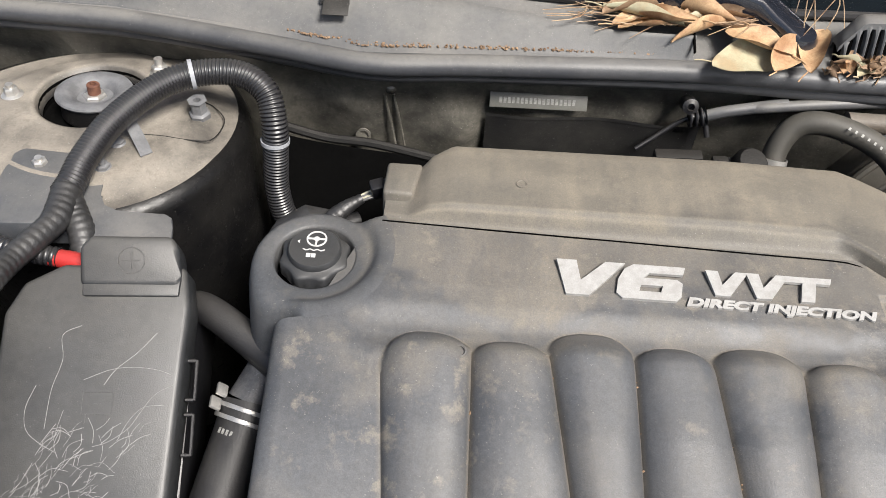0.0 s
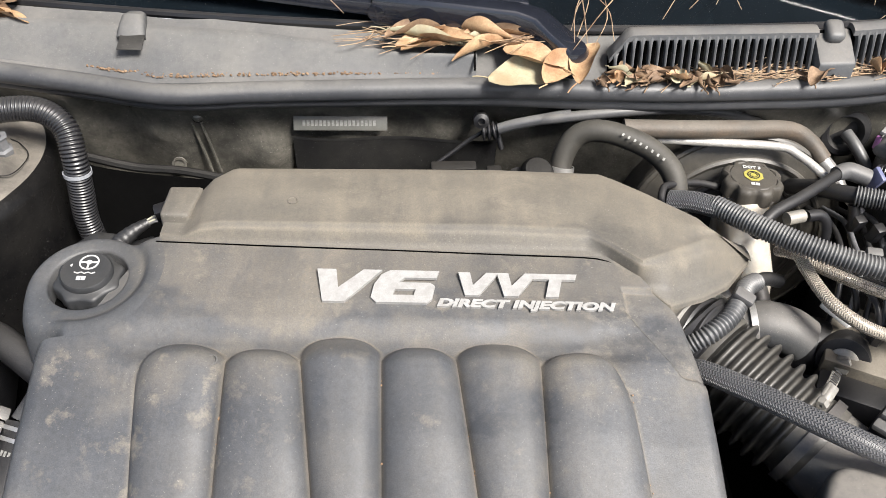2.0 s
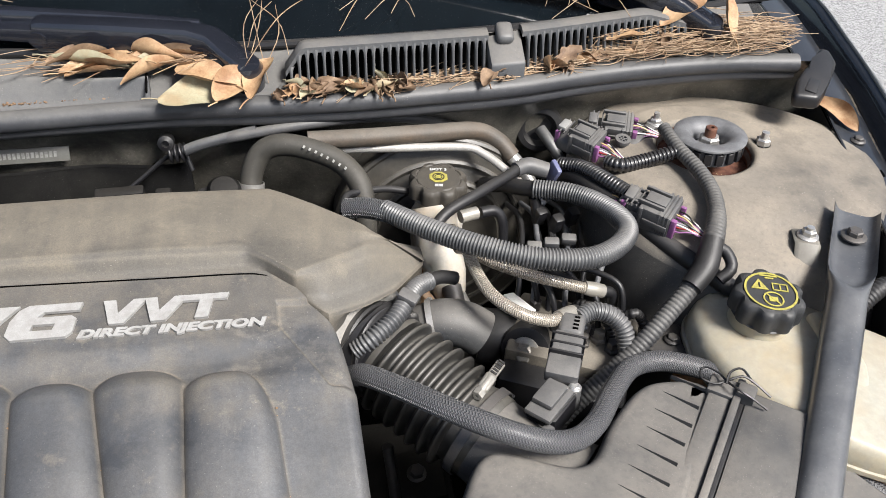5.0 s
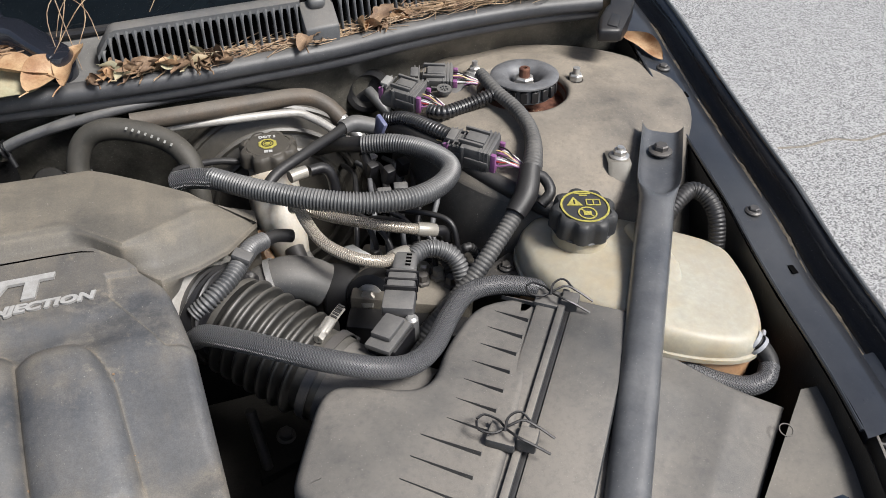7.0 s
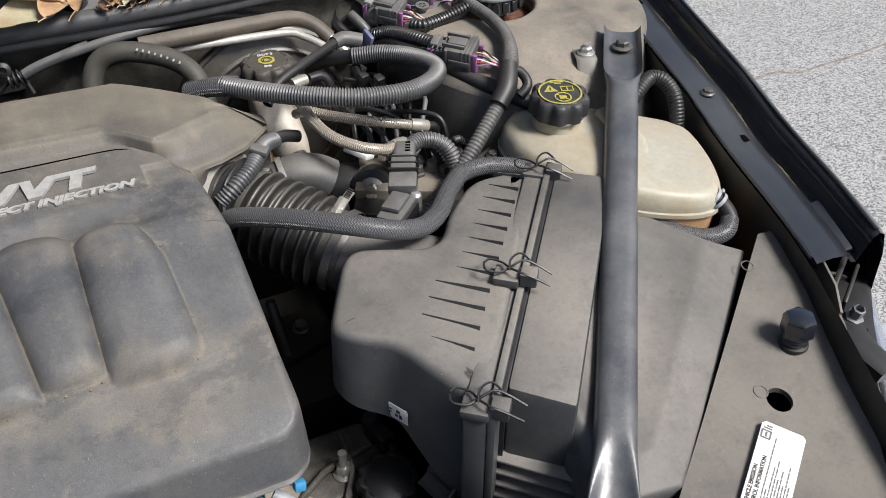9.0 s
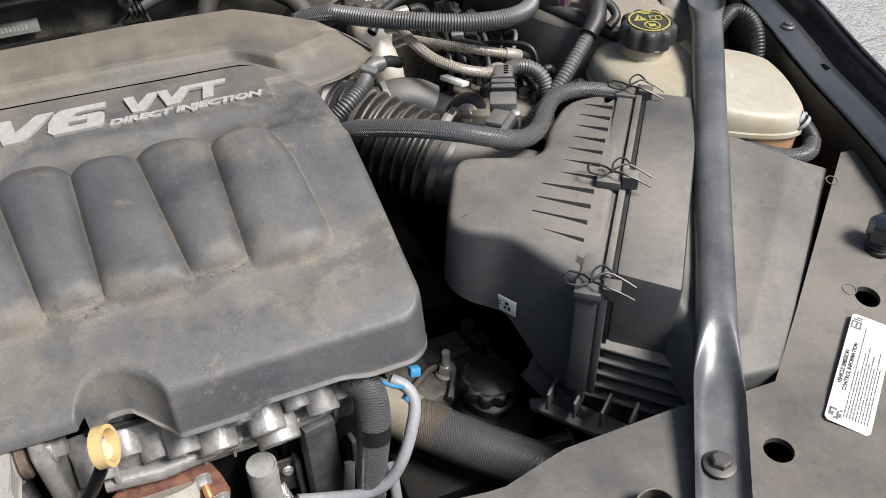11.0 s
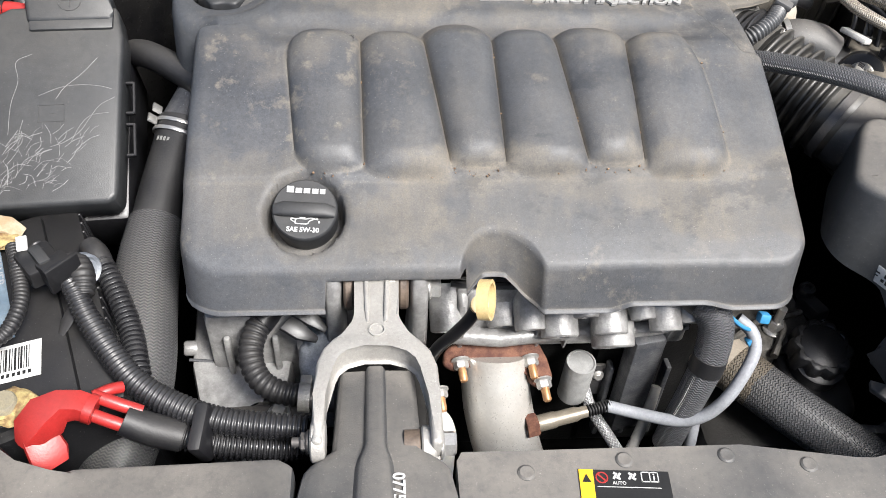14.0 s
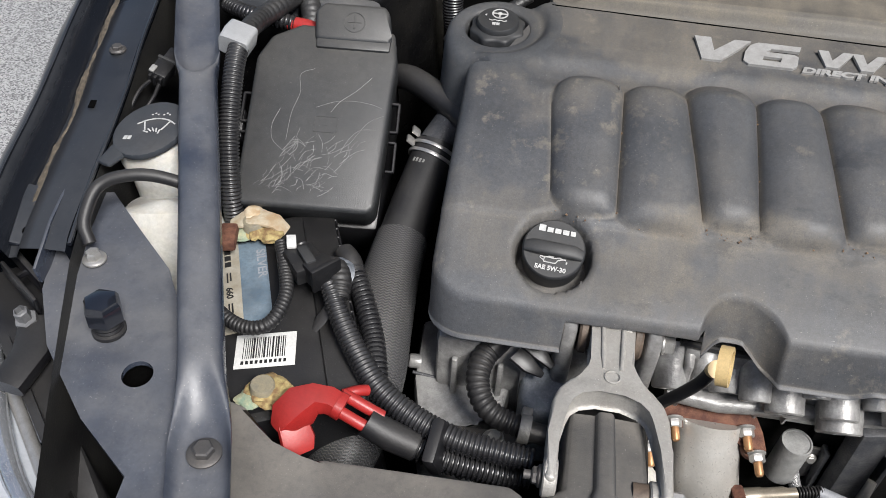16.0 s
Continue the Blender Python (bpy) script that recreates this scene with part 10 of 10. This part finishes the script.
part("foil_collar", lathe([(0.0125, -0.005), (0.0150, -0.004), (0.0155, 0.004), (0.0140, 0.006), (0.0115, 0.004)], aim((-0.4610, -0.4560, 0.787), (0.75, -0.65, 0.2)), 40), PADM, bc, "crinkled silver foil collar")
part("plug_latch", box(frame_xy((-0.487, -0.466, 0.813), (0.6, -0.75, 0), (0.1, -0.1, 1)), 0.024, 0.010, 0.005, 0.0015), CAPPL, sp)
part("plug_lock", box(frame_xy((-0.506, -0.450, 0.812), (0.3, -0.9, 0), (0.1, -0.1, 1)), 0.016, 0.009, 0.004, 0.001), LABEL, sp, "white plug lock")
part("tape_knot", tube([(-0.474, -0.452, 0.790), (-0.463, -0.460, 0.796), (-0.455, -0.474, 0.796), (-0.452, -0.490, 0.790)], [0.009, 0.0115, 0.0105, 0.0085], 16, rings=(0.005, 0.0012)), RUBBER, bc)
part("tape_tail", loft([((-0.455, -0.49, 0.79), 0.010, 0.003), ((-0.466, -0.505, 0.775), 0.012, 0.002), ((-0.472, -0.515, 0.765), 0.004, 0.002)], 8), RUBBER, bc)
chs = thing("coolant_bypass_hose", (-0.29, -0.50, 0.66), "ribbed black hose with steel clamp in front of the timing cover", "hose")
part("hose", tube([(-0.262, -0.440, 0.752), (-0.284, -0.450, 0.748), (-0.306, -0.466, 0.738), (-0.318, -0.485, 0.730), (-0.320, -0.506, 0.724), (-0.312, -0.525, 0.718), (-0.296, -0.536, 0.714), (-0.270, -0.541, 0.710)], [0.0125, 0.0122, 0.0118, 0.0112, 0.0108, 0.0104, 0.0102, 0.0102], 24, rings=(0.0058, 0.0012)), RUBBER, chs)
clamp(chs, (-0.272, -0.541, 0.710), (1, -0.05, -0.08), 0.0118, ALLOY, 0.010)
part("pipe_stub", tube([(-0.272, -0.541, 0.710), (-0.25, -0.543, 0.706), (-0.22, -0.545, 0.70)], 0.0095, 16), DARKSTEEL, chs)
for k_, (sx_, sy_, sz_) in enumerate(((0.0, 0.0, 0.0), (0.012, -0.010, -0.006), (0.004, -0.022, -0.012))):
    part("tape_fold", loft([((-0.292 + sx_, -0.462 + sy_, 0.758 + sz_), 0.020, 0.004), ((-0.280 + sx_, -0.470 + sy_, 0.752 + sz_), 0.016, 0.008), ((-0.266 + sx_, -0.482 + sy_ * 0.5, 0.742 + sz_), 0.006, 0.004)], 10, up=(0.3, -0.5, 0.8)), PLASTIC, chs)
part("tape", tube([(-0.262, -0.440, 0.752), (-0.284, -0.450, 0.749), (-0.306, -0.466, 0.738), (-0.314, -0.476, 0.734)], [0.0140, 0.0142, 0.0132, 0.0124], 18), PLASTIC, chs)

# washer reservoir and left corner fittings
wr = thing("washer_reservoir", (-0.65, -0.40, 0.70), "white plastic washer reservoir under a blue-grey cap", "washer reservoir")
part("tank", loft([((-0.640, -0.415, 0.680), 0.11, 0.085), ((-0.641, -0.418, 0.760), 0.105, 0.080), ((-0.642, -0.418, 0.795), 0.095, 0.066), ((-0.644, -0.416, 0.808), 0.075, 0.045), ((-0.645, -0.414, 0.811), 0.03, 0.02)], 32, up=(0, 1, 0.1), power=3.0), WHITEPL, wr)
part("filler_neck", loft([((-0.650, -0.385, 0.775), 0.060, 0.044), ((-0.656, -0.380, 0.815), 0.062, 0.048), ((-0.662, -0.376, 0.838), 0.066, 0.060), ((-0.666, -0.373, 0.855), 0.060, 0.058)], 28, up=(0, 1, 0.1)), WHITEPL, wr, "white filler neck")
wm = Matrix.Translation((-0.666, -0.372, 0.864)) @ Matrix.Rotation(radians(-8), 4, 'Y') @ Matrix.Rotation(radians(6), 4, 'X')
capw = slab([(x * 1.0, y) for x, y in [(0.036 * math.cos(a), 0.040 * math.sin(a)) for a in np.linspace(0, 2 * math.pi, 32)[:-1]]] , 0.0, -0.008, 0.003, m=wm)
part("cap", capw, material("blue_grey_cap", (0.030, 0.035, 0.043), 0.42, scale=40, dust=0.2, bump=0.2), wr, "blue-grey washer cap with white symbols")
part("cap_tongue", slab([(-0.030, -0.020), (-0.010, -0.034), (-0.022, -0.052), (-0.036, -0.046)], -0.001, -0.007, 0.003, m=wm), material("blue_grey_tab", (0.030, 0.035, 0.043), 0.42, dust=0.2), wr)
sy = None
for k in range(9):
    a = radians(55 + 70 * k / 8)
    sy = box(wm @ Matrix.Translation((0.006 + 0.030 * math.cos(a), -0.022 + 0.034 * math.sin(a), 0.0004)) @ Matrix.Rotation(a + 1.57, 4, 'Z'), 0.006, 0.0014, 0.0005, 0, bm=sy)
    if k % 2 == 0:
        sy = box(wm @ Matrix.Translation((0.006 + 0.012 * math.cos(a), -0.020 + 0.016 * math.sin(a), 0.0004)) @ Matrix.Rotation(a + 0.6, 4, 'Z'), 0.006, 0.0014, 0.0005, 0, bm=sy)
for sx in (-1, 1):
    box(wm @ Matrix.Translation((0.006 + sx * 0.011, 0.002, 0.0004)) @ Matrix.Rotation(radians(90 - sx * 22), 4, 'Z'), 0.014, 0.0014, 0.0005, 0, bm=sy)
    for q in range(3):
        box(wm @ Matrix.Translation((0.006 + sx * (0.003 + 0.003 * q), 0.018 + 0.002 * (q == 1), 0.0004)), 0.0016, 0.0016, 0.0005, 0, bm=sy)
part("washer_symbol", sy, PAINTW, wr)
bars(wm @ Matrix.Translation((-0.020, -0.018, 0.0004)), [(0, 0, 0.0035, 0.005), (0.0042, 0, 0.0035, 0.005)], PAINTW, wr, "manual_symbol")
hose("earth_cable", [(-0.670, -0.505, 0.832), (-0.678, -0.492, 0.846), (-0.673, -0.464, 0.864), (-0.644, -0.450, 0.870), (-0.612, -0.442, 0.862), (-0.58, -0.435, 0.84)], 0.0058, RUBBER, "black earth cable bolted to the corner plate", "cable")
bolt(cpl, (-0.669, -0.507, 0.8145), (0, 0, 1), 0.012, 0.021, 0.010, STEEL)
wc = thing("inline_connector", (-0.70, -0.24, 0.80), "small black inline connector with thin wires", "connector")
WCM = frame_xy((-0.702, -0.250, 0.848), (0.10, 0.98, 0.1), (0.3, -0.2, 1))
part("socket", box(WCM @ Matrix.Translation((-0.012, 0, 0)), 0.026, 0.020, 0.016, 0.003), BATTERY, wc)
part("plug", box(WCM @ Matrix.Translation((0.012, 0, 0.001)), 0.024, 0.016, 0.013, 0.003), BATTERY, wc)
part("collar", box(WCM @ Matrix.Translation((0.001, 0, 0)), 0.004, 0.022, 0.017, 0.001), CAPPL, wc)
for x_, y_ in ((-0.020, 0.006), (0.022, -0.004)):
    part("latch", box(WCM @ Matrix.Translation((x_, y_, 0.0155)), 0.010, 0.006, 0.003, 0.001), LATCHGREY, wc, "pale grey latch")
for k in (-1, 0, 1):
    part("rib", box(WCM @ Matrix.Translation((-0.026, 0.006 * k, 0.002)), 0.006, 0.003, 0.012, 0.0006), BATTERY, wc)
for k in (-1, 1):
    part("wire", tube([WCM @ Vector((-0.028, 0.005 * k, 0.006)), WCM @ Vector((-0.046, 0.008 * k, 0.004)), WCM @ Vector((-0.075, 0.006 * k, -0.006))], 0.0022, 8), PLASTIC, wc)
part("wire", tube([WCM @ Vector((0.022, 0.002, 0.008)), WCM @ Vector((0.060, 0.004, 0.016)), WCM @ Vector((0.11, 0.002, 0.01))], 0.0014, 8), PLASTIC, wc)

# ---- labels ----
rw = Matrix.Translation((-0.0590, -0.6640, 0.7817)) @ Matrix.Rotation(radians(-4), 4, 'Z') @ Matrix.Diagonal((0.80, 0.80, 1.0, 1.0))
rl = thing("warning_label", (-0.0, -0.69, 0.781), "black warning label with yellow triangle panel and white symbols", "label")
part("black_panel", box(rw @ Matrix.Translation((0.044, -0.016, 0)), 0.070, 0.034, 0.0005, 0), INK, rl)
part("yellow_panel", box(rw @ Matrix.Translation((0.003, -0.016, 0)), 0.013, 0.034, 0.0006, 0), material("safety_orange", (0.80, 0.42, 0.02), 0.5), rl, "orange-yellow warning panel")
part("triangle", slab([(-0.001, -0.012), (0.007, -0.012), (0.003, -0.004)], 0.0010, 0.0006, 0, m=rw), INK, rl)
rg = lathe([(0.0058, 0.0005), (0.0058, 0.0009), (0.0046, 0.0009), (0.0046, 0.0005)], rw @ Matrix.Translation((0.017, -0.007, 0)), 24, close=False)
box(rw @ Matrix.Translation((0.017, -0.007, 0.0005)) @ Matrix.Rotation(radians(-45), 4, 'Z'), 0.010, 0.0013, 0.0004, 0, bm=rg)
part("prohibition_ring", rg, REDR, rl)
fan = None
for cx in (0.031, 0.045):
    for k in range(4):
        a = radians(90 * k + 30)
        fan = box(rw @ Matrix.Translation((cx + 0.0026 * math.cos(a), -0.005 + 0.0026 * math.sin(a), 0.0005)) @ Matrix.Rotation(a + 0.5, 4, 'Z'), 0.004, 0.0022, 0.0004, 0, bm=fan)
for x, y, w, h in ((0.053, -0.0105, 0.016, 0.001), (0.053, -0.001, 0.016, 0.001), (0.053, -0.0105, 0.001, 0.0105), (0.0605, -0.0105, 0.001, 0.0105), (0.068, -0.0105, 0.001, 0.0105), (0.064, -0.0085, 0.0014, 0.0045), (0.064, -0.003, 0.0014, 0.0012), (0.012, -0.0165, 0.058, 0.0006)):
    fan = box(rw @ Matrix.Translation((x + w / 2, y + h / 2, 0.0005)), w, h, 0.0004, 0, bm=fan)
part("white_symbols", fan, PAINTW, rl)
words("AUTO", 0.0045, rw @ Matrix.Translation((0.0262, -0.0135, 0.0006)), PAINTW, rl, "print", 0.0002, 0, 0.0001, 1.0)

vm = frame_xy((0.502, -0.680, tilt_r(0.502, -0.680) + 0.0075), (0.784, 0.62, 0.10), (-0.02, -0.15, 1))
vl = thing("emission_label", (0.50, -0.69, 0.77), "white paper emission control label on the corner plate", "label")
part("paper", slab([(-0.061, -0.019), (0.061, -0.019), (0.064, -0.016), (0.064, 0.016), (0.061, 0.019), (-0.061, 0.019), (-0.064, 0.016), (-0.064, -0.016)], 0.0006, 0.0, 0.0001, 1, m=vm), LABEL, vl)
pm2 = vm @ Matrix.Translation((0, 0, 0.0007))
words("VEHICLE EMISSION", 0.0048, pm2 @ Matrix.Translation((-0.022, 0.0132, 0)), INK, vl, "print", 0.0001, 0, 0.0002)
words("CONTROL INFORMATION", 0.0048, pm2 @ Matrix.Translation((-0.028, 0.0080, 0)), INK, vl, "print", 0.0001, 0, 0.0002)
rng2 = random.Random(3)
rows = []
for k in range(9):
    x = -0.055
    while x < (0.050, -0.005, 0.022, 0.030, 0.012, 0.020, 0.002, 0.024, 0.008)[k]:
        w = rng2.uniform(0.003, 0.011)
        rows.append((x, 0.0040 - 0.0024 * k, w * 0.6, 0.0007))
        x += w * 0.6 + 0.0011
rows += [(0.046, 0.009, 0.009, 0.0012), (0.046, 0.0165, 0.009, 0.0012), (0.046, 0.0102, 0.0012, 0.0063), (0.0538, 0.0102, 0.0012, 0.0063), (0.048, 0.0125, 0.005, 0.0014), (0.0565, 0.0095, 0.0012, 0.0070), (0.0590, 0.0095, 0.0012, 0.0050)]
rows += [(-0.060 + 0.0022 * i, 0.0062 + 0.0022 * j, 0.0018, 0.0018) for i in range(5) for j in range(5) if rng2.random() < 0.5]
bars(pm2, rows, GREYINK, vl)

vn = frame_xy((-0.1575, 0.0775, 0.9020), (0.998, 0.04, -0.01), (0.02, -0.85, 0.45))
vp = thing("vin_sticker", (-0.16, 0.08, 0.89), "worn grey sticker on the bulkhead with faint characters", "sticker")
part("strip", box(vn, 0.104, 0.016, 0.0008, 0.0003), VINP, vp)
bars(vn @ Matrix.Translation((-0.042, -0.003, 0.0008)), [(0.0046 * k, 0, 0.0030, 0.0062) for k in range(18)], VINC, vp)

# ---- leaves and needles on the cowl ----
def leaf_bm(l, w, curl, seed, lobed=False):
    r = random.Random(seed)
    b = bmesh.new()
    n, rows = 14, []
    bend, twist = r.uniform(-0.25, 0.25), r.uniform(-0.5, 0.5)
    for i in range(n + 1):
        t = i / n
        hw = w * (math.sin(math.pi * min(1, t * 0.97 + 0.02)) ** 0.62) * (0.9 + 0.25 * t)
        if lobed:
            hw *= 0.55 + 0.45 * abs(math.sin(t * 9.5))
        row = []
        for j in (-1, -0.75, -0.5, -0.25, 0, 0.25, 0.5, 0.75, 1):
            roll_ = curl * 1.1
            arc = j * roll_
            y = hw * (math.sin(arc) / roll_ if roll_ > 0.05 else j) + 0.30 * w * math.sin(t * 3 + 4 * bend)
            z = hw * ((1 - math.cos(arc)) / roll_ if roll_ > 0.05 else 0) + l * bend * t * t * 0.6 + twist * hw * j * t + 0.0010 * math.sin(9 * t + 3 * j) * (0.4 + abs(j))
            row.append(b.verts.new((l * (t - 0.5), y, z)))
        rows.append(row)
    for p, q in zip(rows, rows[1:]):
        for k in range(8):
            b.faces.new((p[k], p[k + 1], q[k + 1], q[k]))
    low = bmesh.ops.duplicate(b, geom=list(b.verts) + list(b.edges) + list(b.faces))
    for v in low["geom"]:
        if isinstance(v, bmesh.types.BMVert):
            v.co.z -= 0.0005
    stem = tube([(-l * 0.5, 0.15 * w * math.sin(bend), 0), (-l * 0.62, 0.002, 0.001), (-l * 0.72, 0.004, 0.0)], 0.0008, 5, 0.004)
    return join(b, stem)


def leaf(place, yaw, pitch, roll, l, w, curl, mat, seed, label, lobed=False):
    b = leaf_bm(l, w, curl, seed, lobed)
    b.transform(pose(place[0], place[1], place[2], roll, pitch, yaw))
    return solo("leaf", b, mat, label, "leaf", group="fallen leaves", angle=80)


LB = "curled dry tan leaf lying on the cowl"
leaf((0.037, 0.052, 0.983), 8, -4, 8, 0.074, 0.0205, 0.25, LEAFPALE, 1, "pale cream flat leaf lying at the cowl edge")
leaf((0.076, 0.053, 0.986), 55, -8, 20, 0.054, 0.0165, 0.7, LEAF, 2, LB)
leaf((0.104, 0.060, 0.994), 62, -22, -15, 0.062, 0.0165, 0.9, LEAF, 3, LB)
leaf((0.050, 0.070, 0.994), 150, -10, 10, 0.068, 0.0175, 0.8, LEAF, 4, LB)
lr = random.Random(21)
for k in range(14):
    leaf((lr.uniform(-0.085, 0.025), lr.uniform(0.086, 0.112), 0.994 + 0.010 * lr.random()), lr.uniform(-25, 25) + 180 * (k % 2), lr.uniform(-8, 8), lr.uniform(-40, 40), lr.uniform(0.055, 0.085), lr.uniform(0.013, 0.019), lr.uniform(0.9, 1.9), (LEAF, LEAF, LEAFBROWN, LEAF, LEAFPALE)[k % 5], 30 + k, LB)
for k in range(9):
    leaf((lr.uniform(-0.60, -0.50), lr.uniform(0.112, 0.15), 1.000 + 0.008 * lr.random()), lr.uniform(-40, 40), lr.uniform(-10, 10), lr.uniform(-35, 35), lr.uniform(0.045, 0.07), lr.uniform(0.010, 0.014), lr.uniform(0.5, 1.0), (LEAF, LEAFBROWN, LEAF)[k % 3], 60 + k, LB)
for k in range(58):
    x = lr.uniform(0.12, 0.62) if k % 3 == 0 else lr.uniform(0.12, 0.26)
    leaf((x, grille_y(x) + lr.uniform(-0.020, 0.000), 0.972 + 0.010 * lr.random() + 0.006 * (x > 0.5)), lr.uniform(0, 360), lr.uniform(-35, 25), lr.uniform(-50, 50), lr.uniform(0.014, 0.034), lr.uniform(0.006, 0.013), lr.uniform(0.9, 2.2), (LEAFBROWN, LEAFBROWN, LEAFBROWN, LEAF, LEAFBROWN, LEAFPALE)[k % 6], 90 + k, "small brown curled leaf scrap by the grille")
leaf((0.448, 0.092, 0.986), 40, -18, 30, 0.040, 0.011, 0.5, LEAFBROWN, 140, "brown lobed oak leaf leaning on the grille", True)
leaf((0.520, 0.112, 0.998), -10, -10, 10, 0.045, 0.012, 0.5, LEAF, 141, "tan lobed oak leaf leaning on the grille", True)
leaf((0.60, 0.140, 1.014), 20, -20, 20, 0.07, 0.016, 0.8, LEAF, 142, LB)
leaf((0.655, 0.135, 1.012), 100, -40, 20, 0.07, 0.015, 0.8, LEAF, 143, LB)
leaf((0.798, 0.070, 0.905), -75, 6, 25, 0.075, 0.015, 1.0, LEAF, 144, "tan leaf caught in the fender gutter")


def needles(count, area, rise, seed, fan=None):
    r = random.Random(seed)
    b = None
    out = bmesh.new()
    for k in range(count):
        x, y, z = area(r)
        if fan:
            a, e = fan(r)
        else:
            a, e = r.choice((0, math.pi)) + r.gauss(0.16, 0.32), r.gauss(0.0, 0.07)
        l = r.uniform(0.05, 0.13) if fan else r.uniform(0.035, 0.105)
        d = Vector((math.cos(a) * math.cos(e), math.sin(a) * math.cos(e), math.sin(e)))
        c = Vector((r.uniform(-1, 1), r.uniform(-1, 1), r.uniform(0, 1) if fan else r.uniform(-0.1, 0.28))) * l * (0.16 if fan else 0.22)
        p = Vector((x, y, z))
        tube([p - d * l / 2, p + c, p + d * l / 2], [0.0004, 0.0006, 0.0003], 5, 0.010, bm=out)
    return out


def area_grille(r):
    x = 0.17 + 0.53 * r.random() ** 0.62
    y = max(seal_y(x) + 0.012, grille_y(x) - 0.024) + r.uniform(0.0, 0.015) * min(1.0, (x - 0.10) / 0.2)
    return x, y, 0.968 + 0.009 * r.random() + 0.006 * (x > 0.45)


def area_corner(r):
    x = 0.50 + 0.225 * r.random() ** 0.7
    return x, 0.122 + r.uniform(-0.012, 0.045) * min(1.0, (x - 0.48) / 0.12), 0.978 + 0.020 * r.random() ** 1.5


def area_leaves(r):
    return r.uniform(-0.14, 0.06), r.uniform(0.082, 0.118), 0.990 + 0.014 * r.random()


solo("pine_needles", needles(760, area_grille, 0, 5), NEEDLE, "brown pine needles heaped along the cowl grille", "pine needles", kind="stuff")
solo("pine_needles", needles(430, area_corner, 0, 6), NEEDLE, "brown pine needles heaped in the cowl corner", "pine needles", kind="stuff")
solo("pine_needles", needles(45, area_leaves, 0, 7), NEEDLE, "brown pine needles among the leaves", "pine needles", kind="stuff")
solo("pine_needles", needles(7, lambda r: (0.10 + r.uniform(0, 0.03), 0.10 + r.uniform(-0.01, 0.03), 1.02), 0, 8, lambda r: (r.uniform(0.6, 2.3), r.uniform(0.3, 0.9))), NEEDLE, "pine needles sticking up by the wiper", "pine needles", kind="stuff")
solo("pine_needles", needles(24, lambda r: (r.choice((-0.22, 0.24, 0.47)) + r.uniform(-0.04, 0.04), 0.16 + r.uniform(-0.02, 0.03), 1.03), 0, 9, lambda r: (r.uniform(0.2, 2.8), r.uniform(0.0, 0.35))), NEEDLE, "pine needles lying on the windscreen", "pine needles", kind="stuff")
gr_rng = random.Random(11)
gb = bmesh.new()
for k in range(420):
    x = gr_rng.uniform(-0.42, -0.03)
    s = gr_rng.uniform(0.0006, 0.0018)
    box(pose(x, seal_y(x) + 0.010 + gr_rng.random() ** 2 * 0.016, 0.970 + 0.0 * s, gr_rng.uniform(0, 90), gr_rng.uniform(0, 90), gr_rng.uniform(0, 90)), s * 1.6, s, s, 0, bm=gb)
solo("grit", gb, LEAFBROWN, "fine brown grit gathered along the cowl edge", "grit", kind="stuff")
